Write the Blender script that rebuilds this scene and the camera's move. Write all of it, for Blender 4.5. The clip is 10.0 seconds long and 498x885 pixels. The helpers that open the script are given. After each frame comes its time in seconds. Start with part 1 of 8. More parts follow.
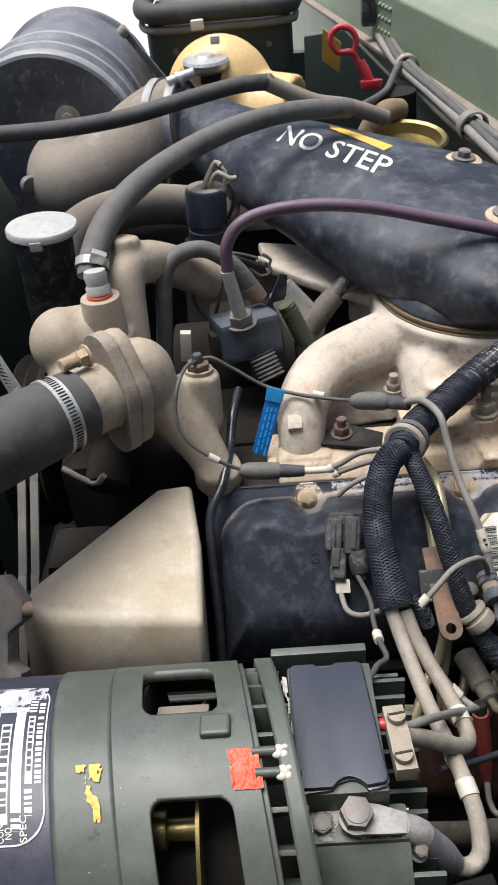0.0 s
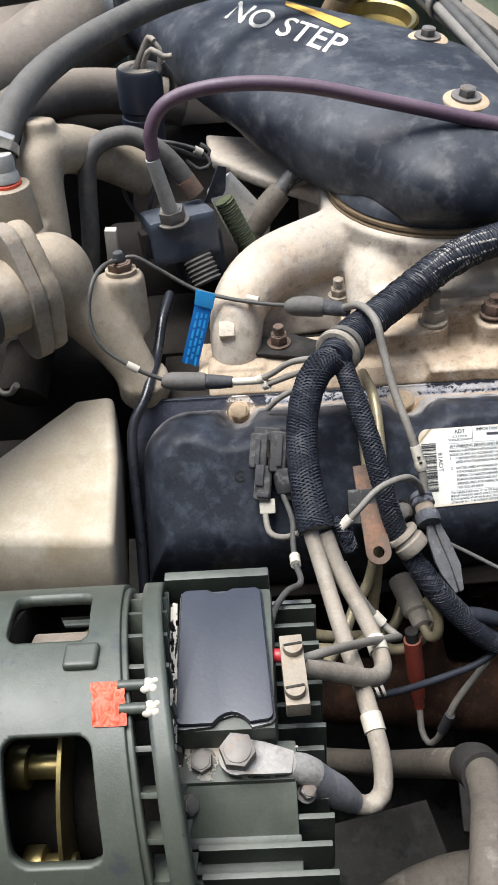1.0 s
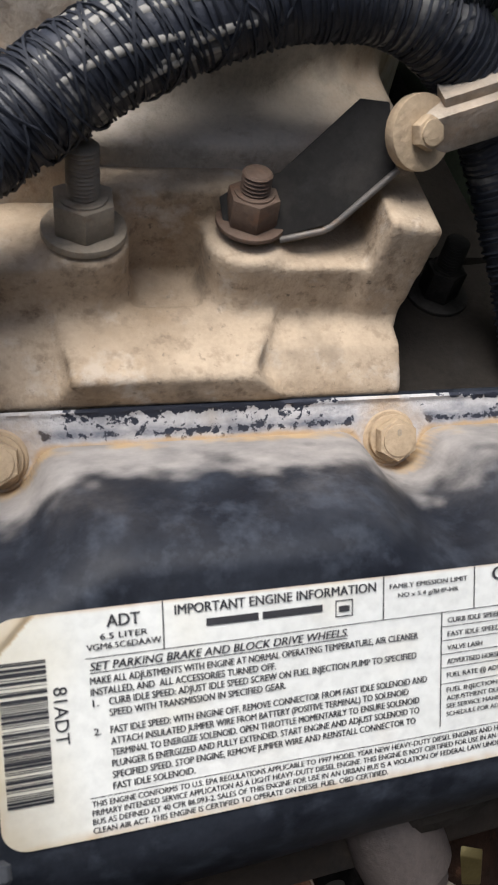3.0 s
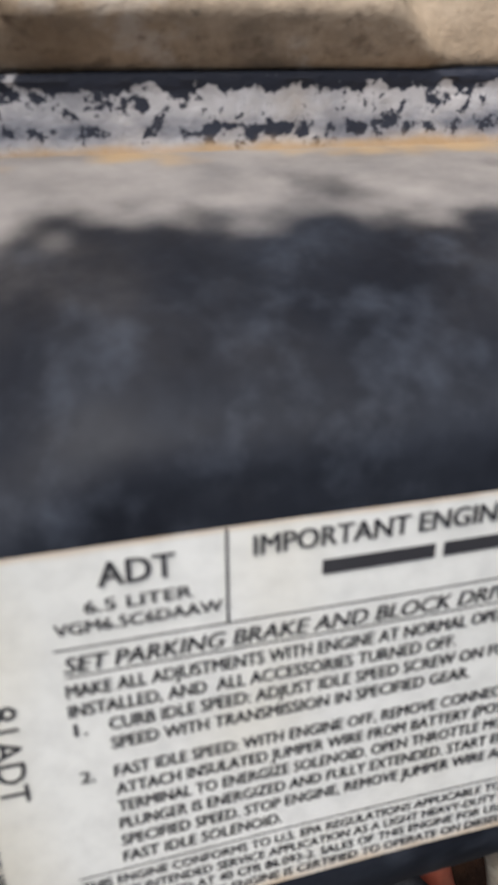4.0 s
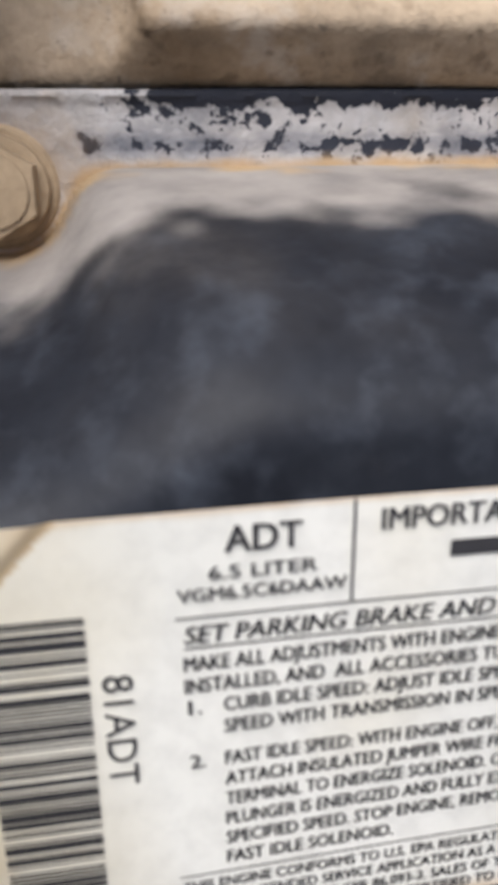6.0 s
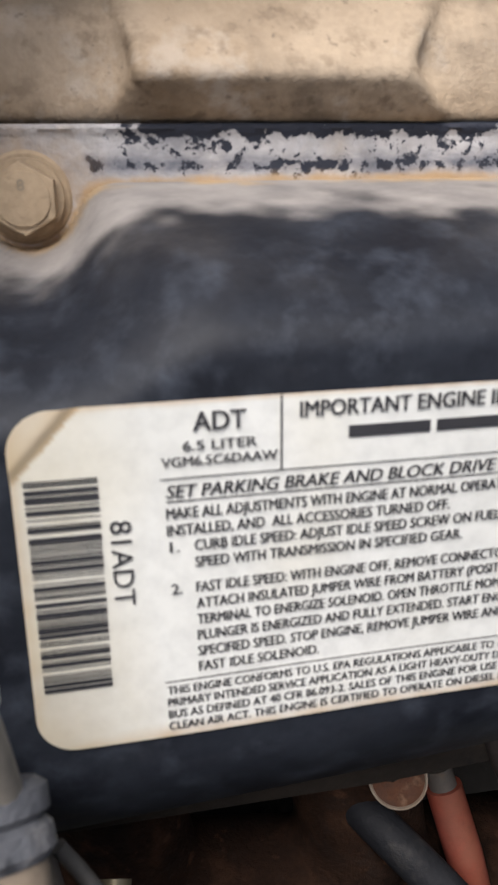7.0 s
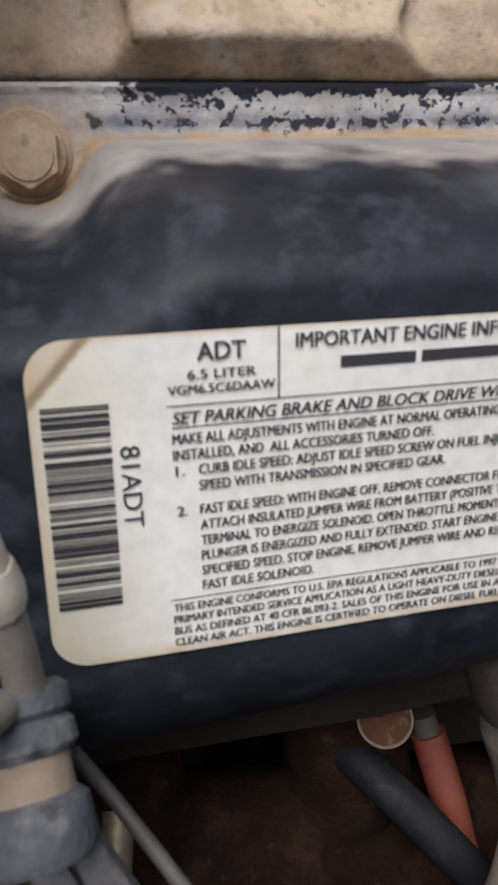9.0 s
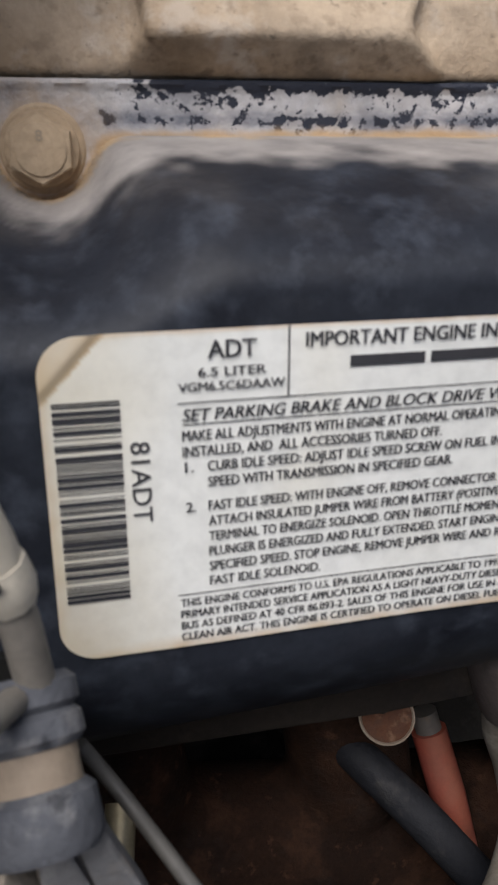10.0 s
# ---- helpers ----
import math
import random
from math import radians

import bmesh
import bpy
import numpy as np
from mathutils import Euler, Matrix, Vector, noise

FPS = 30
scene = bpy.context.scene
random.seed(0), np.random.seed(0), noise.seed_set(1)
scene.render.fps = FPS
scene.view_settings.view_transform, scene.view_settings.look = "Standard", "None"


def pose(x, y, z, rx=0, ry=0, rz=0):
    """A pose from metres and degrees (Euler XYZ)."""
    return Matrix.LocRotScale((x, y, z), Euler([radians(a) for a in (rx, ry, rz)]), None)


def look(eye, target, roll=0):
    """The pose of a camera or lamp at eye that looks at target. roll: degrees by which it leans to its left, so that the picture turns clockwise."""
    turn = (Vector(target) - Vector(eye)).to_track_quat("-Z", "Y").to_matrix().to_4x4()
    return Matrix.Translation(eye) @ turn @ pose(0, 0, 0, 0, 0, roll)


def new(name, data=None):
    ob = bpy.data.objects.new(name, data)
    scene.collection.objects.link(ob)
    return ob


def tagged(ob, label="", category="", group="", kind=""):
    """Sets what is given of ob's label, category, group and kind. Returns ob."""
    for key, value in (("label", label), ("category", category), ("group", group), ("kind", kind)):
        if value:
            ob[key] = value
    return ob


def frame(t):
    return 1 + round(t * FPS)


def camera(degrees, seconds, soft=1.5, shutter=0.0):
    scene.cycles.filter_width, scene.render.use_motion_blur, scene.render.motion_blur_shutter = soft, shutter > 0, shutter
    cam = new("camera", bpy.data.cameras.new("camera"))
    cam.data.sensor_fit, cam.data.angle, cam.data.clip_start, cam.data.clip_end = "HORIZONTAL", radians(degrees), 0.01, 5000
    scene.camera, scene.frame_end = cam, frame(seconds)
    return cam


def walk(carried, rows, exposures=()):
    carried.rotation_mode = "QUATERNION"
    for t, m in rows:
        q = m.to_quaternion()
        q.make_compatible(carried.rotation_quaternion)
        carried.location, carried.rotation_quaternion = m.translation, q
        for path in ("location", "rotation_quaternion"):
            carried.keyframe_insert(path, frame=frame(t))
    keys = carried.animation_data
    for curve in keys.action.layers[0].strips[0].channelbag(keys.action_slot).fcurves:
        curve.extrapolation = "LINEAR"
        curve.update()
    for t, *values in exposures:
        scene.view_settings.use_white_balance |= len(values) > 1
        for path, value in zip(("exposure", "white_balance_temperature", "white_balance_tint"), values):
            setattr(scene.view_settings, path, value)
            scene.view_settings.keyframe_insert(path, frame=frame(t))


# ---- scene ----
cam = camera(34.1, 10.0)
PATH = [
    (0, (-0.158, -0.53, 1.465), (-0.225, 1.063, 0.257), -5.7),
    (0.5, (-0.135, -0.511, 1.445), (-0.23, 1.008, 0.148), -6.7),
    (1, (-0.102, -0.495, 1.42), (-0.179, 0.975, 0.066), -5.5),
    (1.5, (-0.092, -0.471, 1.396), (-0.1, 0.949, -0.013), -2.5),
    (2, (-0.033, -0.369, 1.327), (-0.033, 0.852, -0.257), -6.6),
    (2.5, (-0.002, -0.225, 1.263), (0.26, 0.91, -0.362), 4.9),
    (2.7, (0.007, -0.178, 1.235), (0.424, 1.001, -0.326), 12.5),
    (3.8, (0.036, -0.077, 1.094), (0.487, 0.648, -0.714), 22.5),
    (4, (0.026, -0.066, 1.091), (0.434, 0.539, -0.771), 26.0),
    (4.5, (0.015, -0.066, 1.076), (0.429, 0.622, -0.755), 25.6),
    (5, (0.015, -0.068, 1.075), (0.344, 0.698, -0.743), 19.3),
    (5.2, (0.016, -0.071, 1.076), (0.317, 0.688, -0.749), 17.5),
    (6.3, (0.019, -0.075, 1.088), (0.281, 0.737, -0.72), 13.0),
    (6.5, (0.018, -0.075, 1.089), (0.29, 0.741, -0.716), 13.7),
    (7, (0.017, -0.106, 1.114), (0.31, 0.758, -0.666), 13.3),
    (7.5, (-0.003, -0.127, 1.128), (0.453, 0.932, -0.507), 20.6),
    (8, (0.003, -0.12, 1.113), (0.431, 0.702, -0.659), 23.2),
    (8.5, (0.011, -0.122, 1.124), (0.4, 0.761, -0.628), 18.1),
    (9, (0.012, -0.118, 1.118), (0.349, 0.712, -0.67), 15.7),
    (9.5, (0.01, -0.118, 1.119), (0.34, 0.7, -0.677), 16.2),
    (10, (0.011, -0.118, 1.119), (0.338, 0.703, -0.675), 16.2),
]
EXPOSURES = [(0.0, 1.18, 6200, 9), (0.5, 1.40, 6150, 8), (1.5, 1.42, 6120, 8), (2.0, 1.42, 6150, 8), (2.5, 1.25, 6250, 9), (4.0, 0.57, 6300, 11), (4.5, 0.74, 6300, 11), (5.2, 0.80, 6350, 11), (6.3, 0.84, 6400, 12), (7.5, 0.82, 6450, 12), (8.0, 0.45, 6300, 12), (8.5, 0.56, 6350, 12), (10.0, 0.50, 6300, 12)]
walk(cam, [(t, look(eye, target, roll)) for t, eye, target, roll in PATH], EXPOSURES)

# a small phone lens: things nearer than a hand's breadth fall out of focus
cam.data.dof.use_dof, cam.data.dof.focus_distance, cam.data.dof.aperture_fstop = True, 0.40, 70.0

# ---- light ----
world = bpy.data.worlds.new("overcast_sky")
scene.world = world
world.use_nodes = True
wn = world.node_tree
sky = wn.nodes.new("ShaderNodeTexSky")
sky.sky_type, sky.sun_disc = "NISHITA", False
sky.sun_elevation, sky.sun_rotation = radians(76), radians(294)
sky.air_density, sky.dust_density, sky.ozone_density = 1.0, 4.0, 0.6
bg = wn.nodes["Background"]
bg.inputs["Strength"].default_value = 0.075
wn.links.new(sky.outputs[0], bg.inputs["Color"])
sun = new("sun", bpy.data.lights.new("sun", "SUN"))
sun.data.energy, sun.data.angle, sun.data.color = 2.4, radians(38), (1.0, 0.97, 0.93)
sun.matrix_world = look((-0.8, 0.35, 4.6), (0.0, 0.0, 1.0))


# ---- materials ----
def surf(name, base, alt=None, rough=0.6, metal=0.0, stain=30.0, grain=500.0, bump=0.15, dust=0.0,
         dust_col=(0.36, 0.27, 0.18), chips=None, chip_at=0.58, chip_scale=120.0, spread=0.5, dust_from=0.1, mid=0.5, blots=(), spec=0.5, grit=0.4):
    """A worn surface: two tones by large stains, fine grain, settled dust on upward faces, chipped patches."""
    m = bpy.data.materials.new(name)
    m.use_nodes = True
    nt = m.node_tree
    b = nt.nodes["Principled BSDF"]
    tc = nt.nodes.new("ShaderNodeTexCoord")

    def noise_at(scale, detail=5.0, roughness=0.6, seed=0.0):
        nd = nt.nodes.new("ShaderNodeTexNoise")
        nd.noise_dimensions = "4D"
        nd.inputs["W"].default_value = seed
        nd.inputs["Scale"].default_value = scale
        nd.inputs["Detail"].default_value = detail
        nd.inputs["Roughness"].default_value = roughness
        nt.links.new(tc.outputs["Object"], nd.inputs["Vector"])
        return nd.outputs["Fac"]

    def ramp(sock, lo, hi):
        r = nt.nodes.new("ShaderNodeMapRange")
        r.inputs["From Min"].default_value, r.inputs["From Max"].default_value = lo, hi
        nt.links.new(sock, r.inputs["Value"])
        return r.outputs["Result"]

    def mix(fac, a, c):
        x = nt.nodes.new("ShaderNodeMix")
        x.data_type = "RGBA"
        nt.links.new(fac, x.inputs["Factor"])
        for sock, val in ((x.inputs["A"], a), (x.inputs["B"], c)):
            if isinstance(val, tuple):
                sock.default_value = (*val, 1)
            else:
                nt.links.new(val, sock)
        return x.outputs["Result"]

    def calc(op, a, c):
        x = nt.nodes.new("ShaderNodeMath")
        x.operation, x.use_clamp = op, True
        for k, val in ((0, a), (1, c)):
            if isinstance(val, (int, float)):
                x.inputs[k].default_value = val
            else:
                nt.links.new(val, x.inputs[k])
        return x.outputs[0]

    alt = alt or tuple(c * 0.6 for c in base)
    big, fine = noise_at(stain), noise_at(grain, 3.0)
    col = mix(ramp(big, mid - spread * 0.5, mid + spread * 0.5), base, alt)
    col = mix(calc("MULTIPLY", ramp(fine, 0.4, 0.75), 0.35), col, tuple(c * 0.55 for c in base))
    rsock = ramp(big, 0.2, 0.8)
    if chips:
        c = ramp(noise_at(chip_scale, 6.0, 0.65), chip_at, chip_at + 0.015)
        col = mix(c, col, chips)
    for k, (shade, scale, lo, hi, much) in enumerate(blots):
        patch = ramp(noise_at(scale, 8.0, 0.62, 3.1 + 2.7 * k), lo, hi)
        col = mix(calc("MULTIPLY", patch, much), col, shade)
    if grit:
        speck = ramp(noise_at(170, 9.0, 0.7, 21.0), 0.50, 0.70)
        col = mix(calc("MULTIPLY", speck, grit), col, tuple(c * 0.42 for c in base))
        pale = ramp(noise_at(85, 9.0, 0.68, 33.0), 0.54, 0.74)
        col = mix(calc("MULTIPLY", pale, grit * 0.8), col, tuple(min(c * 1.5 + 0.025, 0.85) for c in base))
    if dust:
        geo = nt.nodes.new("ShaderNodeNewGeometry")
        sep = nt.nodes.new("ShaderNodeSeparateXYZ")
        nt.links.new(geo.outputs["Normal"], sep.inputs[0])
        up = ramp(sep.outputs["Z"], dust_from, 1.0)
        lump = ramp(noise_at(stain * 1.7, 6.0), 0.3, 0.7)
        fac = calc("MULTIPLY", calc("MULTIPLY", up, calc("ADD", lump, 0.35)), dust)
        col = mix(fac, col, dust_col)
    nt.links.new(col, b.inputs["Base Color"])
    rr = nt.nodes.new("ShaderNodeMapRange")
    rr.inputs["To Min"].default_value, rr.inputs["To Max"].default_value = max(rough - 0.12, 0.05), min(rough + 0.15, 1)
    nt.links.new(rsock, rr.inputs["Value"])
    nt.links.new(rr.outputs["Result"], b.inputs["Roughness"])
    b.inputs["Metallic"].default_value = metal
    b.inputs["Specular IOR Level"].default_value = spec
    if bump:
        h = nt.nodes.new("ShaderNodeMath")
        h.operation = "ADD"
        nt.links.new(big, h.inputs[0])
        nt.links.new(fine, h.inputs[1])
        h2 = nt.nodes.new("ShaderNodeMath")
        h2.operation = "ADD"
        nt.links.new(h.outputs[0], h2.inputs[0])
        nt.links.new(noise_at(stain * 5, 6.0, 0.6, 1.0), h2.inputs[1])
        h = h2
        bp = nt.nodes.new("ShaderNodeBump")
        bp.inputs["Strength"].default_value = bump
        bp.inputs["Distance"].default_value = 0.001
        nt.links.new(h.outputs[0], bp.inputs["Height"])
        nt.links.new(bp.outputs["Normal"], b.inputs["Normal"])
    return m


M_cover = surf("black_painted_steel", (0.0112, 0.013, 0.0188), (0.024, 0.0285, 0.0385), 0.54, stain=38, spread=0.4, mid=0.55, bump=0.10, blots=(((0.037, 0.044, 0.058), 30, 0.50, 0.68, 0.60), ((0.062, 0.073, 0.094), 105, 0.50, 0.70, 0.60), ((0.008, 0.009, 0.013), 22, 0.52, 0.64, 0.8)), spec=0.20)
M_flange = surf("chipped_flange_paint", (0.60, 0.575, 0.56), (0.44, 0.44, 0.455), 0.7, stain=60, bump=0.6, spread=0.4, blots=(((0.20, 0.205, 0.225), 90, 0.50, 0.66, 0.7), ((0.36, 0.29, 0.20), 40, 0.58, 0.70, 0.5)))
M_cast = surf("dusty_cast_iron", (0.41, 0.36, 0.295), (0.53, 0.47, 0.39), 0.82, stain=18, grain=700, bump=0.42, dust=0.50, dust_col=(0.62, 0.535, 0.43), spread=0.35, blots=(((0.43, 0.28, 0.165), 18, 0.50, 0.64, 0.60), ((0.105, 0.095, 0.085), 32, 0.53, 0.66, 0.70), ((0.52, 0.49, 0.45), 55, 0.54, 0.64, 0.60), ((0.17, 0.12, 0.08), 120, 0.56, 0.66, 0.55), ((0.05, 0.045, 0.04), 170, 0.66, 0.70, 0.7)), spec=0.3)
M_rail = surf("soiled_cast_iron", (0.37, 0.285, 0.20), (0.48, 0.39, 0.29), 0.85, stain=22, grain=650, bump=0.5, dust=0.40, dust_col=(0.58, 0.46, 0.33), spread=0.35, blots=(((0.20, 0.135, 0.075), 26, 0.46, 0.62, 0.70), ((0.10, 0.085, 0.07), 40, 0.53, 0.66, 0.65), ((0.52, 0.48, 0.43), 75, 0.55, 0.65, 0.55), ((0.13, 0.095, 0.065), 190, 0.54, 0.64, 0.60), ((0.05, 0.045, 0.04), 300, 0.62, 0.68, 0.7)), spec=0.25)
M_tan = surf("tan_paint", (0.28, 0.235, 0.17), (0.36, 0.305, 0.23), 0.65, stain=18, bump=0.35, dust=0.3, blots=(((0.15, 0.12, 0.085), 20, 0.53, 0.68, 0.65), ((0.42, 0.375, 0.31), 34, 0.55, 0.66, 0.5), ((0.10, 0.08, 0.06), 100, 0.66, 0.71, 0.5)))
M_guard = surf("beige_guard_paint", (0.37, 0.315, 0.226), (0.45, 0.39, 0.30), 0.62, stain=9, bump=0.15, grit=0.12, blots=(((0.27, 0.205, 0.12), 11, 0.50, 0.68, 0.75), ((0.57, 0.53, 0.46), 17, 0.54, 0.68, 0.5), ((0.15, 0.12, 0.09), 26, 0.60, 0.74, 0.45), ((0.06, 0.05, 0.045), 190, 0.70, 0.73, 0.6)))
M_horn = surf("black_semigloss_paint", (0.014, 0.017, 0.024), (0.024, 0.028, 0.038), 0.52, stain=16, bump=0.12, spec=0.28, grit=0.2, blots=(((0.085, 0.092, 0.104), 15, 0.44, 0.70, 0.70), ((0.17, 0.168, 0.165), 60, 0.50, 0.72, 0.50), ((0.13, 0.13, 0.13), 190, 0.60, 0.74, 0.35), ((0.010, 0.012, 0.018), 24, 0.54, 0.64, 0.7)))
M_gasket = surf("brown_gasket", (0.16, 0.11, 0.06), (0.22, 0.16, 0.09), 0.85)
M_green = surf("olive_green_paint", (0.047, 0.056, 0.043), (0.061, 0.072, 0.055), 0.47, stain=25, grain=900, bump=0.12, chips=(0.02, 0.02, 0.03), chip_at=0.655, chip_scale=80, dust=0.12, dust_col=(0.2, 0.19, 0.16), blots=(((0.115, 0.130, 0.110), 26, 0.50, 0.68, 0.55), ((0.028, 0.034, 0.030), 17, 0.54, 0.64, 0.55), ((0.030, 0.032, 0.046), 34, 0.60, 0.64, 0.7), ((0.38, 0.37, 0.33), 210, 0.69, 0.70, 0.8)))
M_greendk = surf("dark_green_paint", (0.020, 0.032, 0.026), (0.028, 0.042, 0.034), 0.5, stain=20, dust=0.2)
M_greenlt = surf("pale_green_body_paint", (0.16, 0.20, 0.13), (0.19, 0.23, 0.16), 0.45, stain=9, bump=0.1, dust=0.2)
M_alublk = surf("black_band_paint", (0.025, 0.027, 0.038), (0.05, 0.05, 0.07), 0.4, stain=40)
M_pot = surf("dark_blue_potting", (0.020, 0.024, 0.037), (0.027, 0.032, 0.047), 0.40, stain=12, bump=0.06, grit=0.15)
M_rubber = surf("dusty_black_rubber", (0.030, 0.030, 0.031), (0.055, 0.052, 0.048), 0.72, stain=20, dust=0.25, dust_col=(0.14, 0.125, 0.11), bump=0.35, blots=(((0.12, 0.105, 0.09), 22, 0.54, 0.68, 0.55), ((0.015, 0.015, 0.016), 45, 0.56, 0.64, 0.6)))
M_rubgrey = surf("grey_rubber_hose", (0.075, 0.072, 0.068), (0.10, 0.095, 0.085), 0.7, stain=25, dust=0.3, dust_col=(0.18, 0.16, 0.135), bump=0.35, blots=(((0.18, 0.16, 0.135), 30, 0.54, 0.68, 0.55), ((0.032, 0.032, 0.033), 45, 0.54, 0.64, 0.6)))
M_duct = surf("dusty_rubber_duct", (0.15, 0.13, 0.107), (0.19, 0.165, 0.135), 0.75, stain=10, dust=0.25, bump=0.4, blots=(((0.085, 0.075, 0.064), 12, 0.50, 0.66, 0.6), ((0.28, 0.245, 0.195), 26, 0.56, 0.68, 0.5)))
# the paler blots also lighten the canister's face in place of sky light
M_can = surf("black_canister_paint", (0.040, 0.044, 0.055), (0.070, 0.073, 0.080), 0.5, stain=15, dust=0.30, dust_col=(0.30, 0.30, 0.31), blots=(((0.17, 0.17, 0.17), 14, 0.47, 0.66, 0.6), ((0.24, 0.225, 0.20), 70, 0.56, 0.68, 0.6), ((0.018, 0.02, 0.026), 30, 0.55, 0.64, 0.6)))
M_thread = surf("black_lacing_thread", (0.013, 0.015, 0.022), (0.030, 0.034, 0.044), 0.58, stain=60, bump=0, spec=0.28)
M_corelit = surf("dusty_wire_bundle", (0.040, 0.042, 0.052), (0.36, 0.345, 0.32), 0.7, stain=55, spread=0.24, mid=0.55)
M_blkplastic = surf("black_plastic", (0.022, 0.023, 0.026), (0.040, 0.040, 0.042), 0.55, stain=40, dust=0.12, dust_col=(0.22, 0.2, 0.17), spec=0.3, blots=(((0.16, 0.155, 0.15), 70, 0.50, 0.66, 0.6), ((0.24, 0.235, 0.225), 150, 0.56, 0.66, 0.5)))
M_greyplastic = surf("grey_plastic", (0.028, 0.029, 0.034), (0.060, 0.060, 0.063), 0.65, stain=60, dust=0.08, spec=0.3, dust_col=(0.28, 0.265, 0.25), blots=(((0.20, 0.195, 0.19), 70, 0.54, 0.68, 0.6), ((0.025, 0.026, 0.03), 90, 0.56, 0.63, 0.6)))
# pale with dust and with the sheen of rim and ribs, both as colour
M_canrib = surf("dust_and_sheen_paled_paint", (0.20, 0.205, 0.21), (0.13, 0.135, 0.145), 0.45, stain=22, dust=0.55, dust_col=(0.42, 0.40, 0.36), blots=(((0.06, 0.062, 0.07), 30, 0.52, 0.66, 0.7), ((0.40, 0.38, 0.34), 45, 0.56, 0.68, 0.6)))
M_wire = surf("dusty_grey_wire", (0.165, 0.152, 0.132), (0.23, 0.21, 0.18), 0.65, stain=60)
M_wiredk = surf("dark_wire", (0.05, 0.048, 0.045), (0.10, 0.095, 0.085), 0.6, stain=60)
M_white = surf("white_sleeve", (0.58, 0.54, 0.46), (0.44, 0.40, 0.32), 0.6, stain=90, bump=0.1)
M_cable = surf("dusty_battery_cable", (0.225, 0.20, 0.165), (0.31, 0.28, 0.235), 0.7, stain=45, dust=0.25, bump=0.35, blots=(((0.12, 0.105, 0.088), 34, 0.54, 0.66, 0.65), ((0.46, 0.43, 0.37), 70, 0.58, 0.66, 0.5)))
# brown, darker than the cable so that shade low down is in the colour
M_lowhose = surf("brown_with_shade_tone", (0.100, 0.086, 0.070), (0.15, 0.13, 0.105), 0.7, stain=30, bump=0.4, blots=(((0.055, 0.048, 0.040), 26, 0.50, 0.64, 0.7), ((0.27, 0.24, 0.20), 60, 0.58, 0.66, 0.5)), spec=0.25)
M_loomcore = surf("navy_loom_wrap", (0.012, 0.015, 0.026), (0.030, 0.036, 0.052), 0.55, stain=60, bump=0.3, blots=(((0.30, 0.29, 0.27), 34, 0.52, 0.60, 0.65), ((0.010, 0.012, 0.02), 90, 0.52, 0.58, 0.7)))
M_sleeve = surf("grey_shrink_sleeve", (0.15, 0.15, 0.16), (0.22, 0.22, 0.23), 0.6, stain=60, bump=0.3, blots=(((0.30, 0.29, 0.28), 80, 0.54, 0.66, 0.6), ((0.06, 0.06, 0.065), 50, 0.54, 0.64, 0.6)))
M_gloss = surf("glossy_black_plastic", (0.012, 0.013, 0.016), (0.022, 0.024, 0.03), 0.28, stain=40, bump=0.1)
M_palewire = surf("pale_insulated_wire", (0.34, 0.325, 0.29), (0.20, 0.19, 0.17), 0.6, stain=80, bump=0.1)
M_mottled = surf("mottled_grey_hose", (0.22, 0.215, 0.21), (0.50, 0.43, 0.33), 0.75, stain=55, spread=0.22, bump=0.3)
M_tube = surf("yellow_zinc_tube", (0.30, 0.25, 0.15), (0.38, 0.33, 0.22), 0.42, metal=0.4, stain=50)
M_steel = surf("dull_steel", (0.19, 0.182, 0.172), (0.12, 0.108, 0.096), 0.55, metal=0.35, stain=80, dust=0.08, blots=(((0.20, 0.13, 0.08), 120, 0.56, 0.66, 0.6),))
M_bright = surf("bright_zinc", (0.60, 0.58, 0.54), (0.42, 0.40, 0.36), 0.36, metal=0.55, stain=60, blots=(((0.22, 0.19, 0.15), 90, 0.55, 0.66, 0.6),))
M_dustbolt = surf("dust_caked_bolt", (0.40, 0.30, 0.19), (0.48, 0.37, 0.25), 0.8, stain=90, bump=0.4)
M_gold = surf("gold_zinc", (0.36, 0.29, 0.12), (0.25, 0.20, 0.085), 0.36, metal=0.9, stain=30)
# rust tones held near black, putting the shade under the cover into the colour
M_rust = surf("shaded_rusty_iron", (0.010, 0.007, 0.006), (0.040, 0.020, 0.012), 0.85, stain=35, bump=0.9, spec=0.1, blots=(((0.060, 0.030, 0.018), 45, 0.52, 0.64, 0.75), ((0.10, 0.050, 0.030), 130, 0.60, 0.68, 0.6)))
M_rustor = surf("rust_orange_bracket", (0.12, 0.068, 0.044), (0.15, 0.115, 0.088), 0.75, stain=50, bump=0.4, blots=(((0.26, 0.12, 0.06), 50, 0.52, 0.62, 0.6), ((0.05, 0.04, 0.035), 80, 0.58, 0.66, 0.6)))
M_rustface = surf("orange_rust", (0.075, 0.028, 0.013), (0.125, 0.048, 0.020), 0.8, stain=160, bump=0.6, blots=(((0.26, 0.16, 0.10), 190, 0.56, 0.66, 0.5), ((0.06, 0.035, 0.025), 120, 0.56, 0.66, 0.7)))
M_luggrey = surf("oxidised_tinned_lug", (0.36, 0.345, 0.32), (0.26, 0.245, 0.225), 0.6, metal=0.1, stain=90, bump=0.4, blots=(((0.15, 0.115, 0.085), 110, 0.55, 0.66, 0.6), ((0.50, 0.48, 0.45), 70, 0.56, 0.68, 0.6)))
M_rim = surf("worn_rim", (0.34, 0.29, 0.23), (0.22, 0.15, 0.10), 0.6, stain=140, bump=0.3)
